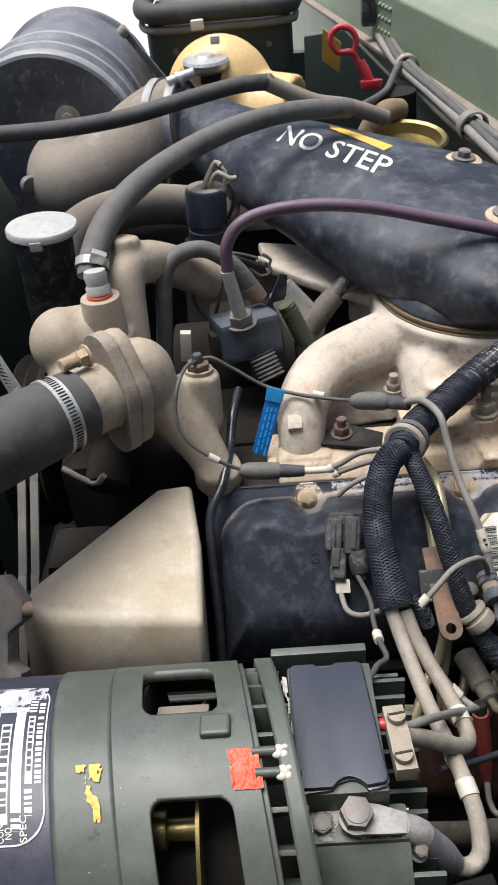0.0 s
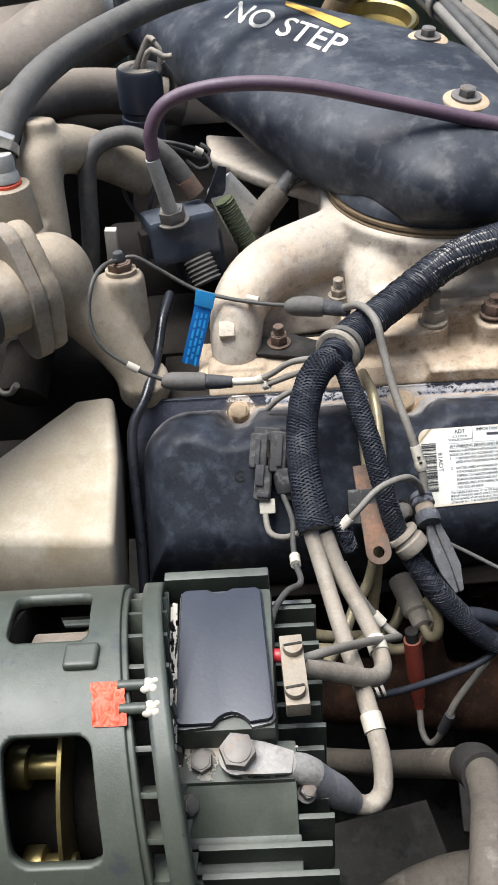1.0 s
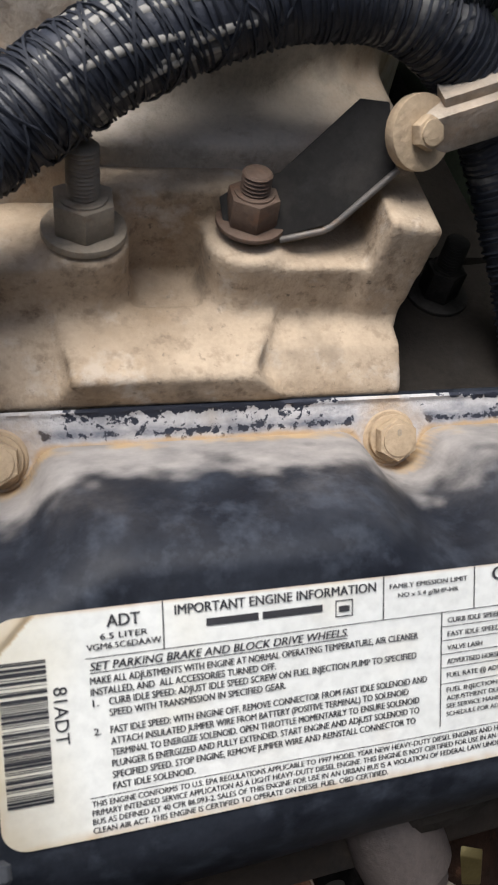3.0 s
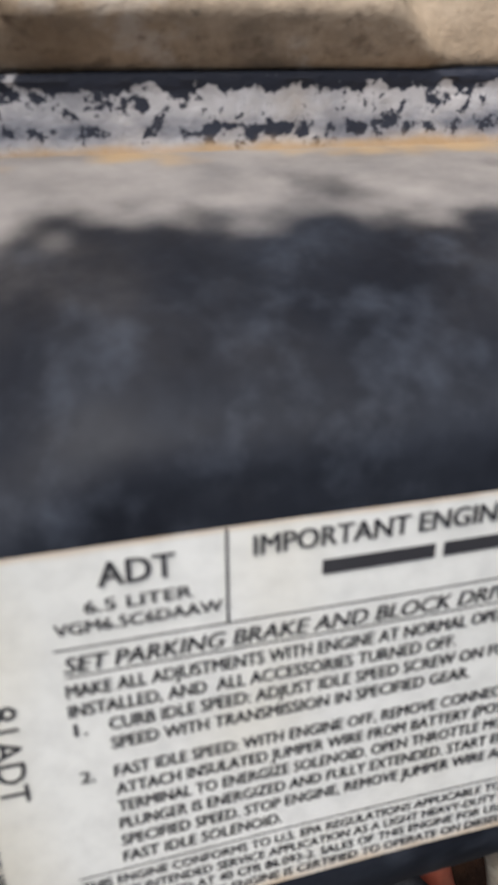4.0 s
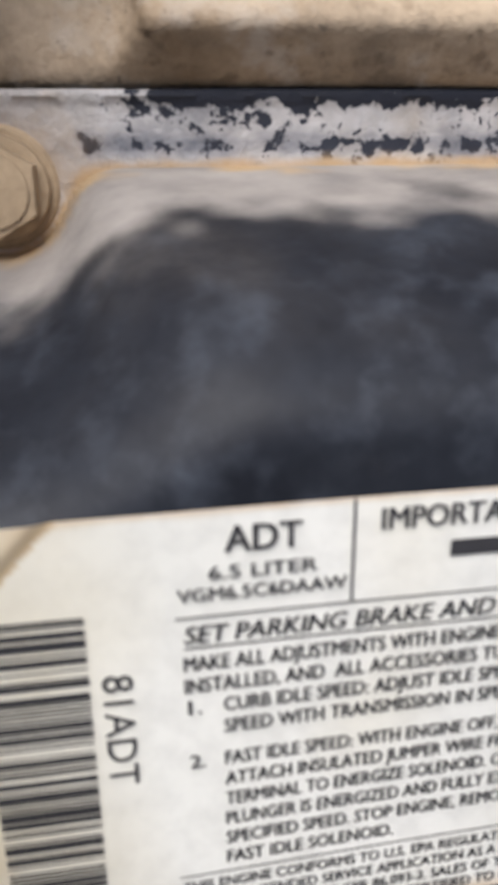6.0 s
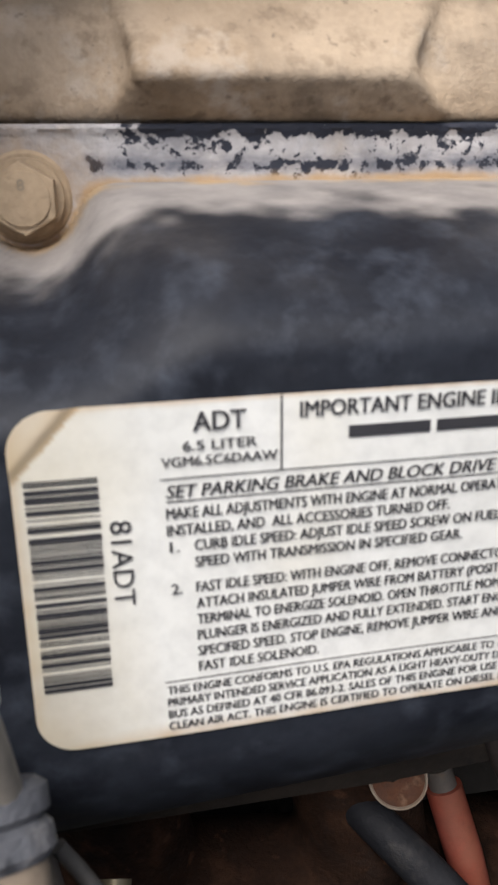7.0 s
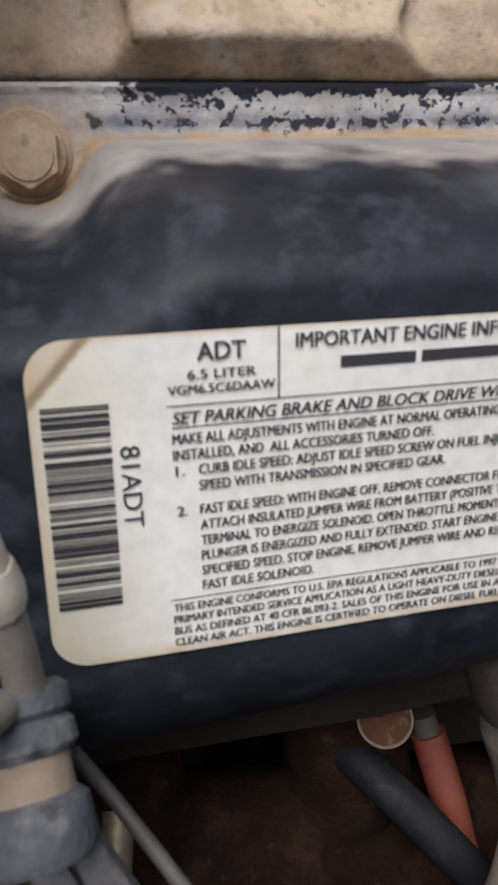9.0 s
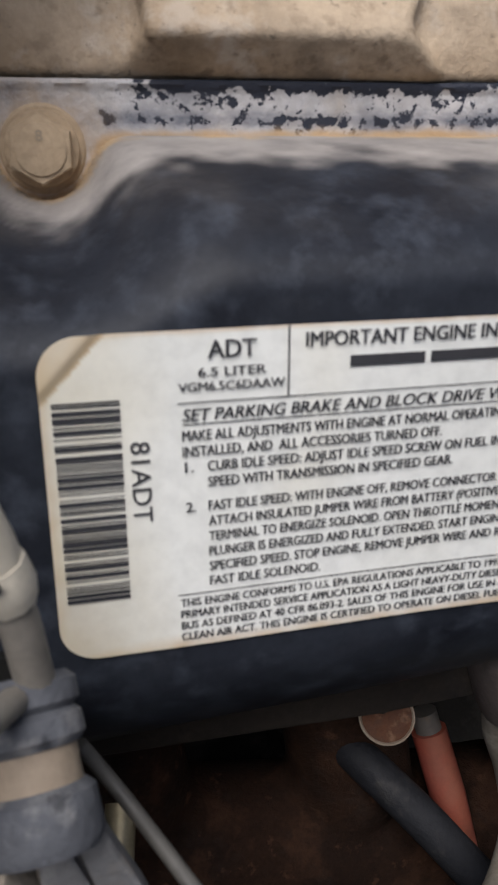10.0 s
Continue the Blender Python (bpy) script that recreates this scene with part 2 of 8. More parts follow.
M_lip = surf("dusty_brown_lip", (0.018, 0.015, 0.013), (0.034, 0.027, 0.021), 0.8, stain=30, spec=0.15, bump=0.4, blots=(((0.065, 0.052, 0.040), 45, 0.54, 0.70, 0.5), ((0.010, 0.010, 0.012), 24, 0.54, 0.64, 0.7)))
M_drain = surf("dark_rubber_hose", (0.012, 0.013, 0.017), (0.022, 0.023, 0.027), 0.65, stain=40, bump=0.4, spec=0.25, blots=(((0.075, 0.07, 0.065), 90, 0.56, 0.70, 0.5),))
M_nut = surf("dusty_zinc_nut", (0.22, 0.195, 0.160), (0.33, 0.28, 0.215), 0.65, metal=0.15, stain=90, dust=0.2, bump=0.3, blots=(((0.20, 0.12, 0.07), 120, 0.56, 0.66, 0.6),))
M_clipgrey = surf("scuffed_grey_plastic", (0.155, 0.155, 0.158), (0.095, 0.096, 0.100), 0.7, stain=70, bump=0.5, spec=0.3, blots=(((0.27, 0.265, 0.26), 120, 0.54, 0.66, 0.6), ((0.045, 0.046, 0.05), 150, 0.58, 0.66, 0.6), ((0.20, 0.16, 0.12), 60, 0.58, 0.68, 0.4)))
M_clipring = surf("scuffed_grey_rubber", (0.11, 0.115, 0.128), (0.060, 0.064, 0.075), 0.75, stain=90, bump=0.5, spec=0.3, blots=(((0.24, 0.235, 0.23), 130, 0.54, 0.66, 0.6), ((0.025, 0.027, 0.032), 170, 0.58, 0.65, 0.7)))
M_tanring = surf("tan_rubber", (0.30, 0.24, 0.175), (0.22, 0.175, 0.13), 0.75, stain=80, bump=0.3)
M_injector = surf("oily_brown_metal", (0.070, 0.058, 0.055), (0.105, 0.088, 0.080), 0.6, stain=50, bump=0.4, spec=0.3, blots=(((0.17, 0.15, 0.135), 70, 0.54, 0.68, 0.5), ((0.02, 0.018, 0.018), 40, 0.56, 0.66, 0.6)))
M_redrub = surf("red_rubber_boot", (0.32, 0.050, 0.026), (0.20, 0.042, 0.030), 0.6, stain=40, dust=0.25)
M_red = surf("red_paint", (0.42, 0.02, 0.03), (0.32, 0.02, 0.03), 0.4, stain=60)
M_orange = surf("orange_paint", (0.74, 0.11, 0.045), (0.58, 0.07, 0.03), 0.5, stain=60, bump=0.35)
M_yellow = surf("yellow_paint", (0.70, 0.42, 0.06), (0.60, 0.36, 0.07), 0.5, stain=60)
M_tank = surf("yellowed_plastic_tank", (0.72, 0.50, 0.22), (0.62, 0.40, 0.15), 0.4, stain=8)
M_blue = surf("blue_tag_plastic", (0.01, 0.16, 0.50), (0.015, 0.12, 0.40), 0.35, stain=60, bump=0, grit=0.1)
M_ltblue = surf("light_blue_tag", (0.03, 0.32, 0.75), (0.05, 0.36, 0.75), 0.35, stain=60, bump=0)
M_purple = surf("purple_hose", (0.080, 0.042, 0.066), (0.115, 0.070, 0.095), 0.5, stain=40, bump=0.2, dust=0.12, dust_col=(0.3, 0.25, 0.27))
M_dkblue = surf("dark_blue_black_paint", (0.030, 0.038, 0.054), (0.055, 0.065, 0.085), 0.42, stain=30, dust=0.30, dust_col=(0.21, 0.22, 0.24), blots=(((0.13, 0.135, 0.145), 50, 0.56, 0.70, 0.5),))
M_olive = surf("olive_coil", (0.075, 0.085, 0.035), (0.05, 0.06, 0.03), 0.6, stain=60)
M_block = surf("grimy_black_block", (0.016, 0.0145, 0.013), (0.034, 0.029, 0.024), 0.85, stain=15, bump=0.5, spec=0.1)
M_grime = surf("grey_grimy_steel", (0.040, 0.038, 0.036), (0.024, 0.022, 0.020), 0.8, stain=25, spec=0.15, blots=(((0.075, 0.068, 0.06), 30, 0.52, 0.66, 0.6), ((0.006, 0.006, 0.006), 14, 0.54, 0.60, 0.8)))
M_cap = surf("grey_white_cap", (0.42, 0.415, 0.385), (0.34, 0.335, 0.31), 0.6, stain=30, bump=0.3, blots=(((0.24, 0.22, 0.185), 55, 0.55, 0.68, 0.5),))
M_letter = surf("white_stencil_paint", (0.72, 0.69, 0.60), (0.60, 0.56, 0.47), 0.6, stain=70, bump=0)
M_ink = surf("black_ink", (0.030, 0.030, 0.035), (0.045, 0.045, 0.05), 0.5, bump=0, grit=0.0)
M_plate = surf("worn_data_plate", (0.60, 0.59, 0.58), (0.46, 0.46, 0.46), 0.4, stain=60, chips=(0.04, 0.04, 0.045), chip_at=0.64, chip_scale=190)
M_wornplate = surf("worn_silver_plate", (0.62, 0.62, 0.61), (0.46, 0.46, 0.46), 0.42, stain=40, blots=(((0.30, 0.30, 0.31), 60, 0.50, 0.62, 0.6), ((0.03, 0.03, 0.038), 110, 0.56, 0.585, 0.95)))
M_ground = surf("pale_sandy_concrete", (0.62, 0.60, 0.56), (0.52, 0.50, 0.46), 0.9, stain=1.2, grain=40, bump=0.4)

# for the unseen wall added to block the sky
M_backwall = surf("dull_grey_render", (0.16, 0.155, 0.145), (0.12, 0.115, 0.105), 0.9, stain=2.5, grain=80, bump=0.4)


def worn_by(m, colour, scale=120.0, ragged=1.6, channel=0, along=0.45):
    """Adds a stain whose shape is held by the mesh's own wear layer, with a ragged, streaky edge."""
    nt = m.node_tree
    b = nt.nodes["Principled BSDF"]
    prev = b.inputs["Base Color"].links[0].from_socket
    at = nt.nodes.new("ShaderNodeVertexColor")
    at.layer_name = "wear"
    rgb = nt.nodes.new("ShaderNodeSeparateColor")
    nt.links.new(at.outputs["Color"], rgb.inputs[0])
    x = nt.nodes.new("ShaderNodeMix")
    x.data_type = "RGBA"
    tc = nt.nodes.new("ShaderNodeTexCoord")
    mp = nt.nodes.new("ShaderNodeMapping")
    mp.inputs["Scale"].default_value = (along, 1.0, 1.0)
    nd = nt.nodes.new("ShaderNodeTexNoise")
    nd.inputs["Scale"].default_value, nd.inputs["Detail"].default_value, nd.inputs["Roughness"].default_value = scale, 8.0, 0.66
    nt.links.new(tc.outputs["Object"], mp.inputs["Vector"])
    nt.links.new(mp.outputs["Vector"], nd.inputs["Vector"])

    def calc(op, a, c):
        n = nt.nodes.new("ShaderNodeMath")
        n.operation = op
        for k, val in ((0, a), (1, c)):
            if isinstance(val, (int, float)):
                n.inputs[k].default_value = val
            else:
                nt.links.new(val, n.inputs[k])
        return n.outputs[0]

    w = rgb.outputs[channel]
    part_worn = calc("MULTIPLY", w, calc("SUBTRACT", 1.15, w))
    swing = calc("MULTIPLY", calc("MULTIPLY", calc("SUBTRACT", nd.outputs["Fac"], 0.5), part_worn), ragged * 4)
    last = nt.nodes.new("ShaderNodeMath")
    last.use_clamp = True
    nt.links.new(w, last.inputs[0])
    nt.links.new(swing, last.inputs[1])
    nt.links.new(last.outputs[0], x.inputs["Factor"])
    nt.links.new(prev, x.inputs["A"])
    x.inputs["B"].default_value = (*colour, 1)
    nt.links.new(x.outputs["Result"], b.inputs["Base Color"])
    return m


def chipped_by(m, colour, scale=250.0):
    """Flaked patches, more of them where the mesh's second wear layer is high."""
    nt = m.node_tree
    b = nt.nodes["Principled BSDF"]
    prev = b.inputs["Base Color"].links[0].from_socket
    at = nt.nodes.new("ShaderNodeVertexColor")
    at.layer_name = "wear"
    rgb = nt.nodes.new("ShaderNodeSeparateColor")
    nt.links.new(at.outputs["Color"], rgb.inputs[0])
    tc = nt.nodes.new("ShaderNodeTexCoord")
    nd = nt.nodes.new("ShaderNodeTexNoise")
    nd.inputs["Scale"].default_value, nd.inputs["Detail"].default_value, nd.inputs["Roughness"].default_value = scale, 7.0, 0.68
    nt.links.new(tc.outputs["Object"], nd.inputs["Vector"])
    ad = nt.nodes.new("ShaderNodeMath")
    nt.links.new(nd.outputs["Fac"], ad.inputs[0])
    nt.links.new(rgb.outputs[1], ad.inputs[1])
    r = nt.nodes.new("ShaderNodeMapRange")
    r.inputs["From Min"].default_value, r.inputs["From Max"].default_value = 0.80, 0.825
    nt.links.new(ad.outputs[0], r.inputs["Value"])
    x = nt.nodes.new("ShaderNodeMix")
    x.data_type = "RGBA"
    nt.links.new(r.outputs["Result"], x.inputs["Factor"])
    nt.links.new(prev, x.inputs["A"])
    x.inputs["B"].default_value = (*colour, 1)
    nt.links.new(x.outputs["Result"], b.inputs["Base Color"])
    return m


def set_wear(ob, values, second=None, third=None):
    layer = ob.data.color_attributes.new("wear", "FLOAT_COLOR", "POINT")
    for k, w_ in enumerate(values):
        w_ = min(max(w_, 0.0), 1.0)
        layer.data[k].color = (w_, second[k] if second else 0.0, min(max(third[k], 0.0), 1.0) if third else 0.0, 1)


M_paper = worn_by(surf("sticker_film", (0.78, 0.79, 0.76), (0.70, 0.71, 0.67), 0.38, stain=25, grain=300, bump=0.02, grit=0.0), (0.50, 0.34, 0.18), 70.0, 0.45, along=1.0)
worn_by(M_paper, (0.66, 0.585, 0.40), 45.0, 0.5, 2, along=1.0)
worn_by(M_flange, (0.115, 0.125, 0.155), 190.0, 1.9, 2)
chipped_by(M_flange, (0.016, 0.020, 0.034), 330.0)
worn_by(M_flange, (0.43, 0.305, 0.18), 170.0, 1.3, along=1.0)
worn_by(M_cover, (0.37, 0.345, 0.325), 85.0, 1.0, along=0.8)
worn_by(M_cover, (0.46, 0.33, 0.19), 150.0, 1.2, 2, along=1.0)


# ---- makers ----
def thing(name, at, label, category, group="", kind=""):
    ob = new(name)
    ob.empty_display_size = 0.02
    ob.location = at
    return tagged(ob, label, category, group, kind)


def finish(ob, parent, label, angle=38):
    for p in ob.data.polygons:
        p.use_smooth = True
    ob.data.set_sharp_from_angle(angle=radians(angle))
    if parent is not None:
        ob.parent = parent
        if parent.data is None:
            ob.matrix_parent_inverse = Matrix.Translation(-parent.location)
    if label:
        ob["label"] = label
    return ob


def part(name, bm, material, parent, label="", angle=38):
    """Links a bmesh, modelled in place, as one mesh under a thing or a part."""
    me = bpy.data.meshes.new(name)
    bm.normal_update()
    bm.to_mesh(me)
    bm.free()
    me.materials.append(material)
    return finish(new(name, me), parent, label, angle)


def raw(name, verts, faces, material, parent, label="", angle=38):
    me = bpy.data.meshes.new(name)
    me.from_pydata([tuple(map(float, v)) for v in verts], [], faces)
    me.update()
    me.materials.append(material)
    return finish(new(name, me), parent, label, angle)


def basis(d):
    d = Vector(d).normalized()
    return d.to_track_quat("Z", "Y").to_matrix().to_4x4()


def bevel_new(bm, before, w, seg=2):
    if w > 0:
        es = [e for e in bm.edges if e not in before]
        bmesh.ops.bevel(bm, geom=es, offset=w, segments=seg, profile=0.7, affect="EDGES", clamp_overlap=True)


def box(bm, c, size, rot=None, bevel=0.0, seg=2):
    before = set(bm.edges)
    m = Matrix.Translation(c) @ (rot if rot is not None else Matrix()) @ Matrix.Diagonal((*size, 1))
    bmesh.ops.create_cube(bm, size=1.0, matrix=m)
    bevel_new(bm, before, bevel, seg)
    return bm


def rod(bm, a, c, r, r2=None, n=24, bevel=0.0):
    before = set(bm.edges)
    a, c = Vector(a), Vector(c)
    d = c - a
    m = Matrix.Translation((a + c) / 2) @ basis(d)
    bmesh.ops.create_cone(bm, cap_ends=True, segments=n, radius1=r, radius2=r if r2 is None else r2, depth=d.length, matrix=m)
    if bevel:
        es = [e for e in bm.edges if e not in before and any(len(f.verts) > 4 for f in e.link_faces)]
        bmesh.ops.bevel(bm, geom=es, offset=bevel, segments=2, profile=0.6, affect="EDGES")
    return bm


def ball(bm, c, r, scale=(1, 1, 1), n=16):
    bmesh.ops.create_uvsphere(bm, u_segments=n * 2, v_segments=n, radius=r, matrix=Matrix.Translation(c) @ Matrix.Diagonal((*scale, 1)))
    return bm


def lathe(bm, at, axis, prof, n=40):
    """Turned shape: prof is rows of (radius, height along axis from at)."""
    m = Matrix.Translation(at) @ basis(axis)
    rings = []
    for r, h in prof:
        if r <= 1e-6:
            rings.append([bm.verts.new(m @ Vector((0, 0, h)))])
        else:
            rings.append([bm.verts.new(m @ Vector((r * math.cos(2 * math.pi * k / n), r * math.sin(2 * math.pi * k / n), h))) for k in range(n)])
    for p, q in zip(rings, rings[1:]):
        for k in range(n):
            k2 = (k + 1) % n
            if len(p) == 1 and len(q) == 1:
                continue
            if len(p) == 1:
                bm.faces.new((p[0], q[k2], q[k]))
            elif len(q) == 1:
                bm.faces.new((p[k], p[k2], q[0]))
            else:
                bm.faces.new((p[k], p[k2], q[k2], q[k]))
    bmesh.ops.recalc_face_normals(bm, faces=bm.faces)
    return bm


def prism(bm, pts, d, bevel=0.0, seg=2):
    """A plate: the outline pts, carried along d."""
    before = set(bm.edges)
    d = Vector(d)
    lo = [bm.verts.new(p) for p in pts]
    hi = [bm.verts.new(Vector(p) + d) for p in pts]
    n = len(pts)
    fs = [bm.faces.new(lo), bm.faces.new(hi[::-1])]
    for k in range(n):
        fs.append(bm.faces.new((lo[k], hi[k], hi[(k + 1) % n], lo[(k + 1) % n])))
    bmesh.ops.recalc_face_normals(bm, faces=fs)
    bevel_new(bm, before, bevel, seg)
    return bm


def smooth_path(pts, step=0.004):
    """A rounded line through the points, in even steps."""
    p = [np.array(q, float) for q in pts]
    p = [2 * p[0] - p[1]] + p + [2 * p[-1] - p[-2]]
    out = []
    for k in range(1, len(p) - 2):
        a, b, c, d = p[k - 1:k + 3]
        n = max(2, int(np.linalg.norm(c - b) / step))
        for s in np.arange(n) / n:
            out.append(0.5 * (2 * b + (c - a) * s + (2 * a - 5 * b + 4 * c - d) * s * s + (3 * b - a - 3 * c + d) * s ** 3))
    out.append(p[-2])
    return np.array(out)


def frames_on(path):
    t = np.gradient(path, axis=0)
    t /= np.linalg.norm(t, axis=1)[:, None]
    u = np.cross(t[0], (0.13, 0.27, 0.95))
    us = []
    for k in range(len(path)):
        u = u - t[k] * (u @ t[k])
        u = u / np.linalg.norm(u)
        us.append(u)
    us = np.array(us)
    return t, us, np.cross(t, us)


def tube_mesh(path, r, n=12, wave=0.0, wave_len=0.006):
    t, u, w = frames_on(path)
    m = len(path)
    rr = np.interp(np.linspace(0, 1, m), np.linspace(0, 1, len(r)), r) if hasattr(r, "__len__") else np.full(m, float(r))
    if wave:
        s = np.concatenate([[0], np.cumsum(np.linalg.norm(np.diff(path, axis=0), axis=1))])
        rr = rr * (1 + wave * np.sign(np.sin(2 * math.pi * s / wave_len)))
    a = 2 * math.pi * np.arange(n) / n
    v = path[:, None, :] + rr[:, None, None] * (np.cos(a)[None, :, None] * u[:, None, :] + np.sin(a)[None, :, None] * w[:, None, :])
    verts = list(v.reshape(-1, 3))
    faces = [(k * n + j, k * n + (j + 1) % n, (k + 1) * n + (j + 1) % n, (k + 1) * n + j) for k in range(m - 1) for j in range(n)]
    faces += [tuple(range(n))[::-1], tuple((m - 1) * n + j for j in range(n))]
    return verts, faces


def tube(name, pts, r, material, parent, label="", n=14, step=0.004, wave=0.0, wave_len=0.006):
    v, f = tube_mesh(smooth_path(pts, step), r, n, wave, wave_len)
    return raw(name, v, f, material, parent, label, 60)


def braid(name, pts, r, strands, pitch, thread, parent, both=True, lo=0.0, hi=1.0, label="", material=None, jitter=0.0):
    """Threads wound round a line, one way or both ways, as one mesh."""
    rnd = random.Random(len(pts) * 7 + strands)
    path = smooth_path(pts, 0.0011 if pitch < 0.006 else 0.0016)
    k0, k1 = int(lo * (len(path) - 1)), int(hi * (len(path) - 1))
    path = path[k0:k1 + 1]
    t, u, w = frames_on(path)
    s = np.concatenate([[0], np.cumsum(np.linalg.norm(np.diff(path, axis=0), axis=1))])
    fine = np.linspace(0, s[-1], max(8, int(s[-1] / min(pitch / 14, 0.0022))))
    P = np.stack([np.interp(fine, s, path[:, k]) for k in range(3)], 1)
    U = np.stack([np.interp(fine, s, u[:, k]) for k in range(3)], 1)
    W = np.stack([np.interp(fine, s, w[:, k]) for k in range(3)], 1)
    rr = np.interp(np.linspace(0, 1, len(fine)), np.linspace(0, 1, len(r)), r) if hasattr(r, "__len__") else np.full(len(fine), r)
    verts, faces = [], []
    for way in ((1, -1) if both else (1,)):
        for k in range(strands):
            a = 2 * math.pi * k / strands + way * 2 * math.pi * fine / pitch + jitter * rnd.uniform(-1, 1) + jitter * 0.6 * np.sin(fine * 300 * rnd.uniform(0.6, 1.4) + k)
            lift = rr + thread * 0.55 + 0.45 * thread * way * np.sin(strands * a * 0.5)
            line = P + lift[:, None] * (np.cos(a)[:, None] * U + np.sin(a)[:, None] * W)
            v, f = tube_mesh(line, thread, 4)
            o = len(verts)
            verts += v
            faces += [tuple(i + o for i in q) for q in f]
    return raw(name, verts, faces, material or M_thread, parent, label, 80)


def cast(name, fill, material, parent, label="", voxel=0.0028, rounds=5):
    """Overlapping solids fused into one rounded casting."""
    bm = bmesh.new()
    fill(bm)
    me = bpy.data.meshes.new(name + "_raw")
    bm.to_mesh(me)
    bm.free()
    ob = new(name + "_raw", me)
    rm = ob.modifiers.new("fuse", "REMESH")
    rm.mode, rm.voxel_size = "VOXEL", voxel
    sm = ob.modifiers.new("round", "SMOOTH")
    sm.factor, sm.iterations = 0.5, rounds
    dg = bpy.context.evaluated_depsgraph_get()
    made = bpy.data.meshes.new_from_object(ob.evaluated_get(dg))
    bpy.data.objects.remove(ob)
    bpy.data.meshes.remove(me)
    made.name = name
    made.materials.clear()
    made.materials.append(material)
    return finish(new(name, made), parent, label, 70)


def hex_bolt(parent, at, axis, across, head, material, washer=0.0, wash_h=0.0015, shank=0.0, name="bolt", stud_r=0.0, stud_h=0.0, label=""):
    """Hex head or nut with a washer or flange under it, and a threaded stud end above."""
    bm = bmesh.new()
    ax = Vector(axis).normalized()
    at = Vector(at)
    if washer:
        rod(bm, at, at + ax * wash_h, washer, n=28, bevel=0.0004)
    b0 = at + ax * (wash_h if washer else 0)
    rod(bm, b0, b0 + ax * head, across / 2 / math.cos(math.pi / 6), n=6, bevel=0.0006)
    rod(bm, b0 + ax * head * 0.9, b0 + ax * (head + 0.0006), across * 0.43, n=24, bevel=0.0003)
    if shank:
        rod(bm, at - ax * shank, at, across * 0.28, n=16)
    ob = part(name, bm, material, parent, label)
    if stud_h:
        top = b0 + ax * head
        prof = []
        h = 0.0
        while h < stud_h:
            prof += [(stud_r, h), (stud_r * 0.86, h + 0.0006)]
            h += 0.00125
        bm = lathe(bmesh.new(), top, ax, [(0, 0)] + prof + [(0, stud_h)], 20)
        part("stud", bm, material, parent)
    return ob


def lettering(name, text, place, material, parent, width, height, italic=0.0, heavy=True):
    """Writing with the built-in font, fitted to a width and a capital height; place maps (x, y) to the world."""
    cu = bpy.data.curves.new(name, "FONT")
    cu.body = text
    cu.shear = italic
    cu.offset = 0.0 if material is M_ink else 0.008
    cu.resolution_u = 3
    tmp = new(name + "_raw", cu)
    bpy.context.view_layer.update()
    me = bpy.data.meshes.new_from_object(tmp.evaluated_get(bpy.context.evaluated_depsgraph_get()))
    bpy.data.objects.remove(tmp)
    bpy.data.curves.remove(cu)
    xs = [v.co.x for v in me.vertices]
    x0, x1 = min(xs), max(xs)
    cap = 0.729
    flat = [((v.co.x - x0) / (x1 - x0) * width, v.co.y / cap * height) for v in me.vertices]
    if material is M_ink and heavy:
        # a second impression, a hair to the side, gives the printed weight
        n = len(flat)
        pts = [Vector(place(x, y)) for x, y in flat] + [Vector(place(x + height * 0.055, y)) + CW * 0.00004 for x, y in flat]
        faces = [tuple(p.vertices) for p in me.polygons]
        bpy.data.meshes.remove(me)
        return raw(name, pts, faces + [tuple(i + n for i in f) for f in faces], material, parent, "", 80)
    for v, (x, y) in zip(me.vertices, flat):
        v.co = Vector(place(x, y))
    me.materials.clear()
    me.materials.append(material)
    me.name = name
    return finish(new(name, me), parent, "", 80)

# ---- setting ----
bm = bmesh.new()
bmesh.ops.create_grid(bm, x_segments=40, y_segments=40, size=60)
tagged(part("ground", bm, M_ground, None), "pale sandy concrete yard under the vehicle", "ground", kind="structure")

# engine bay walls, added to close the place and keep sky light out
# near wall, added out of view to shade the low parts
bm = bmesh.new()
box(bm, (0.1, -0.435, 0.77), (2.2, 0.03, 0.62), bevel=0.004)
tagged(part("sky_block_near", bm, M_greendk, None), "unseen dark green wall added beside the engine to block sky light", "panel", kind="structure")
bm = bmesh.new()
box(bm, (0.1, 0.43, 0.47), (2.2, 1.8, 0.03), bevel=0.004)
tagged(part("engine_bay_floor", bm, M_grime, None), "grimy dark undertray below the engine", "floor", kind="structure")
# rear and far walls, added to shut sky light out of the bay
bm = bmesh.new()
box(bm, (0.40, 0.35, 0.82), (0.04, 1.9, 0.74), bevel=0.004)
tagged(part("bay_wall_rear", bm, M_block, None), "added black wall closing the rear of the bay to light", "wall", kind="structure")
bm = bmesh.new()
box(bm, (0.1, 1.32, 0.75), (2.2, 0.03, 0.66), bevel=0.004)
tagged(part("bay_wall_far", bm, M_greendk, None), "added dark green wall closing the far side to light", "panel", kind="structure")

# unseen wall added behind the open bay, shading it as a person leaning in would
bm = bmesh.new()
box(bm, (0.0, -0.83, 0.95), (4.0, 0.12, 1.9))
tagged(part("sky_block_behind", bm, M_backwall, None), "unseen dull grey wall added behind the view to block sky light", "wall", kind="structure")

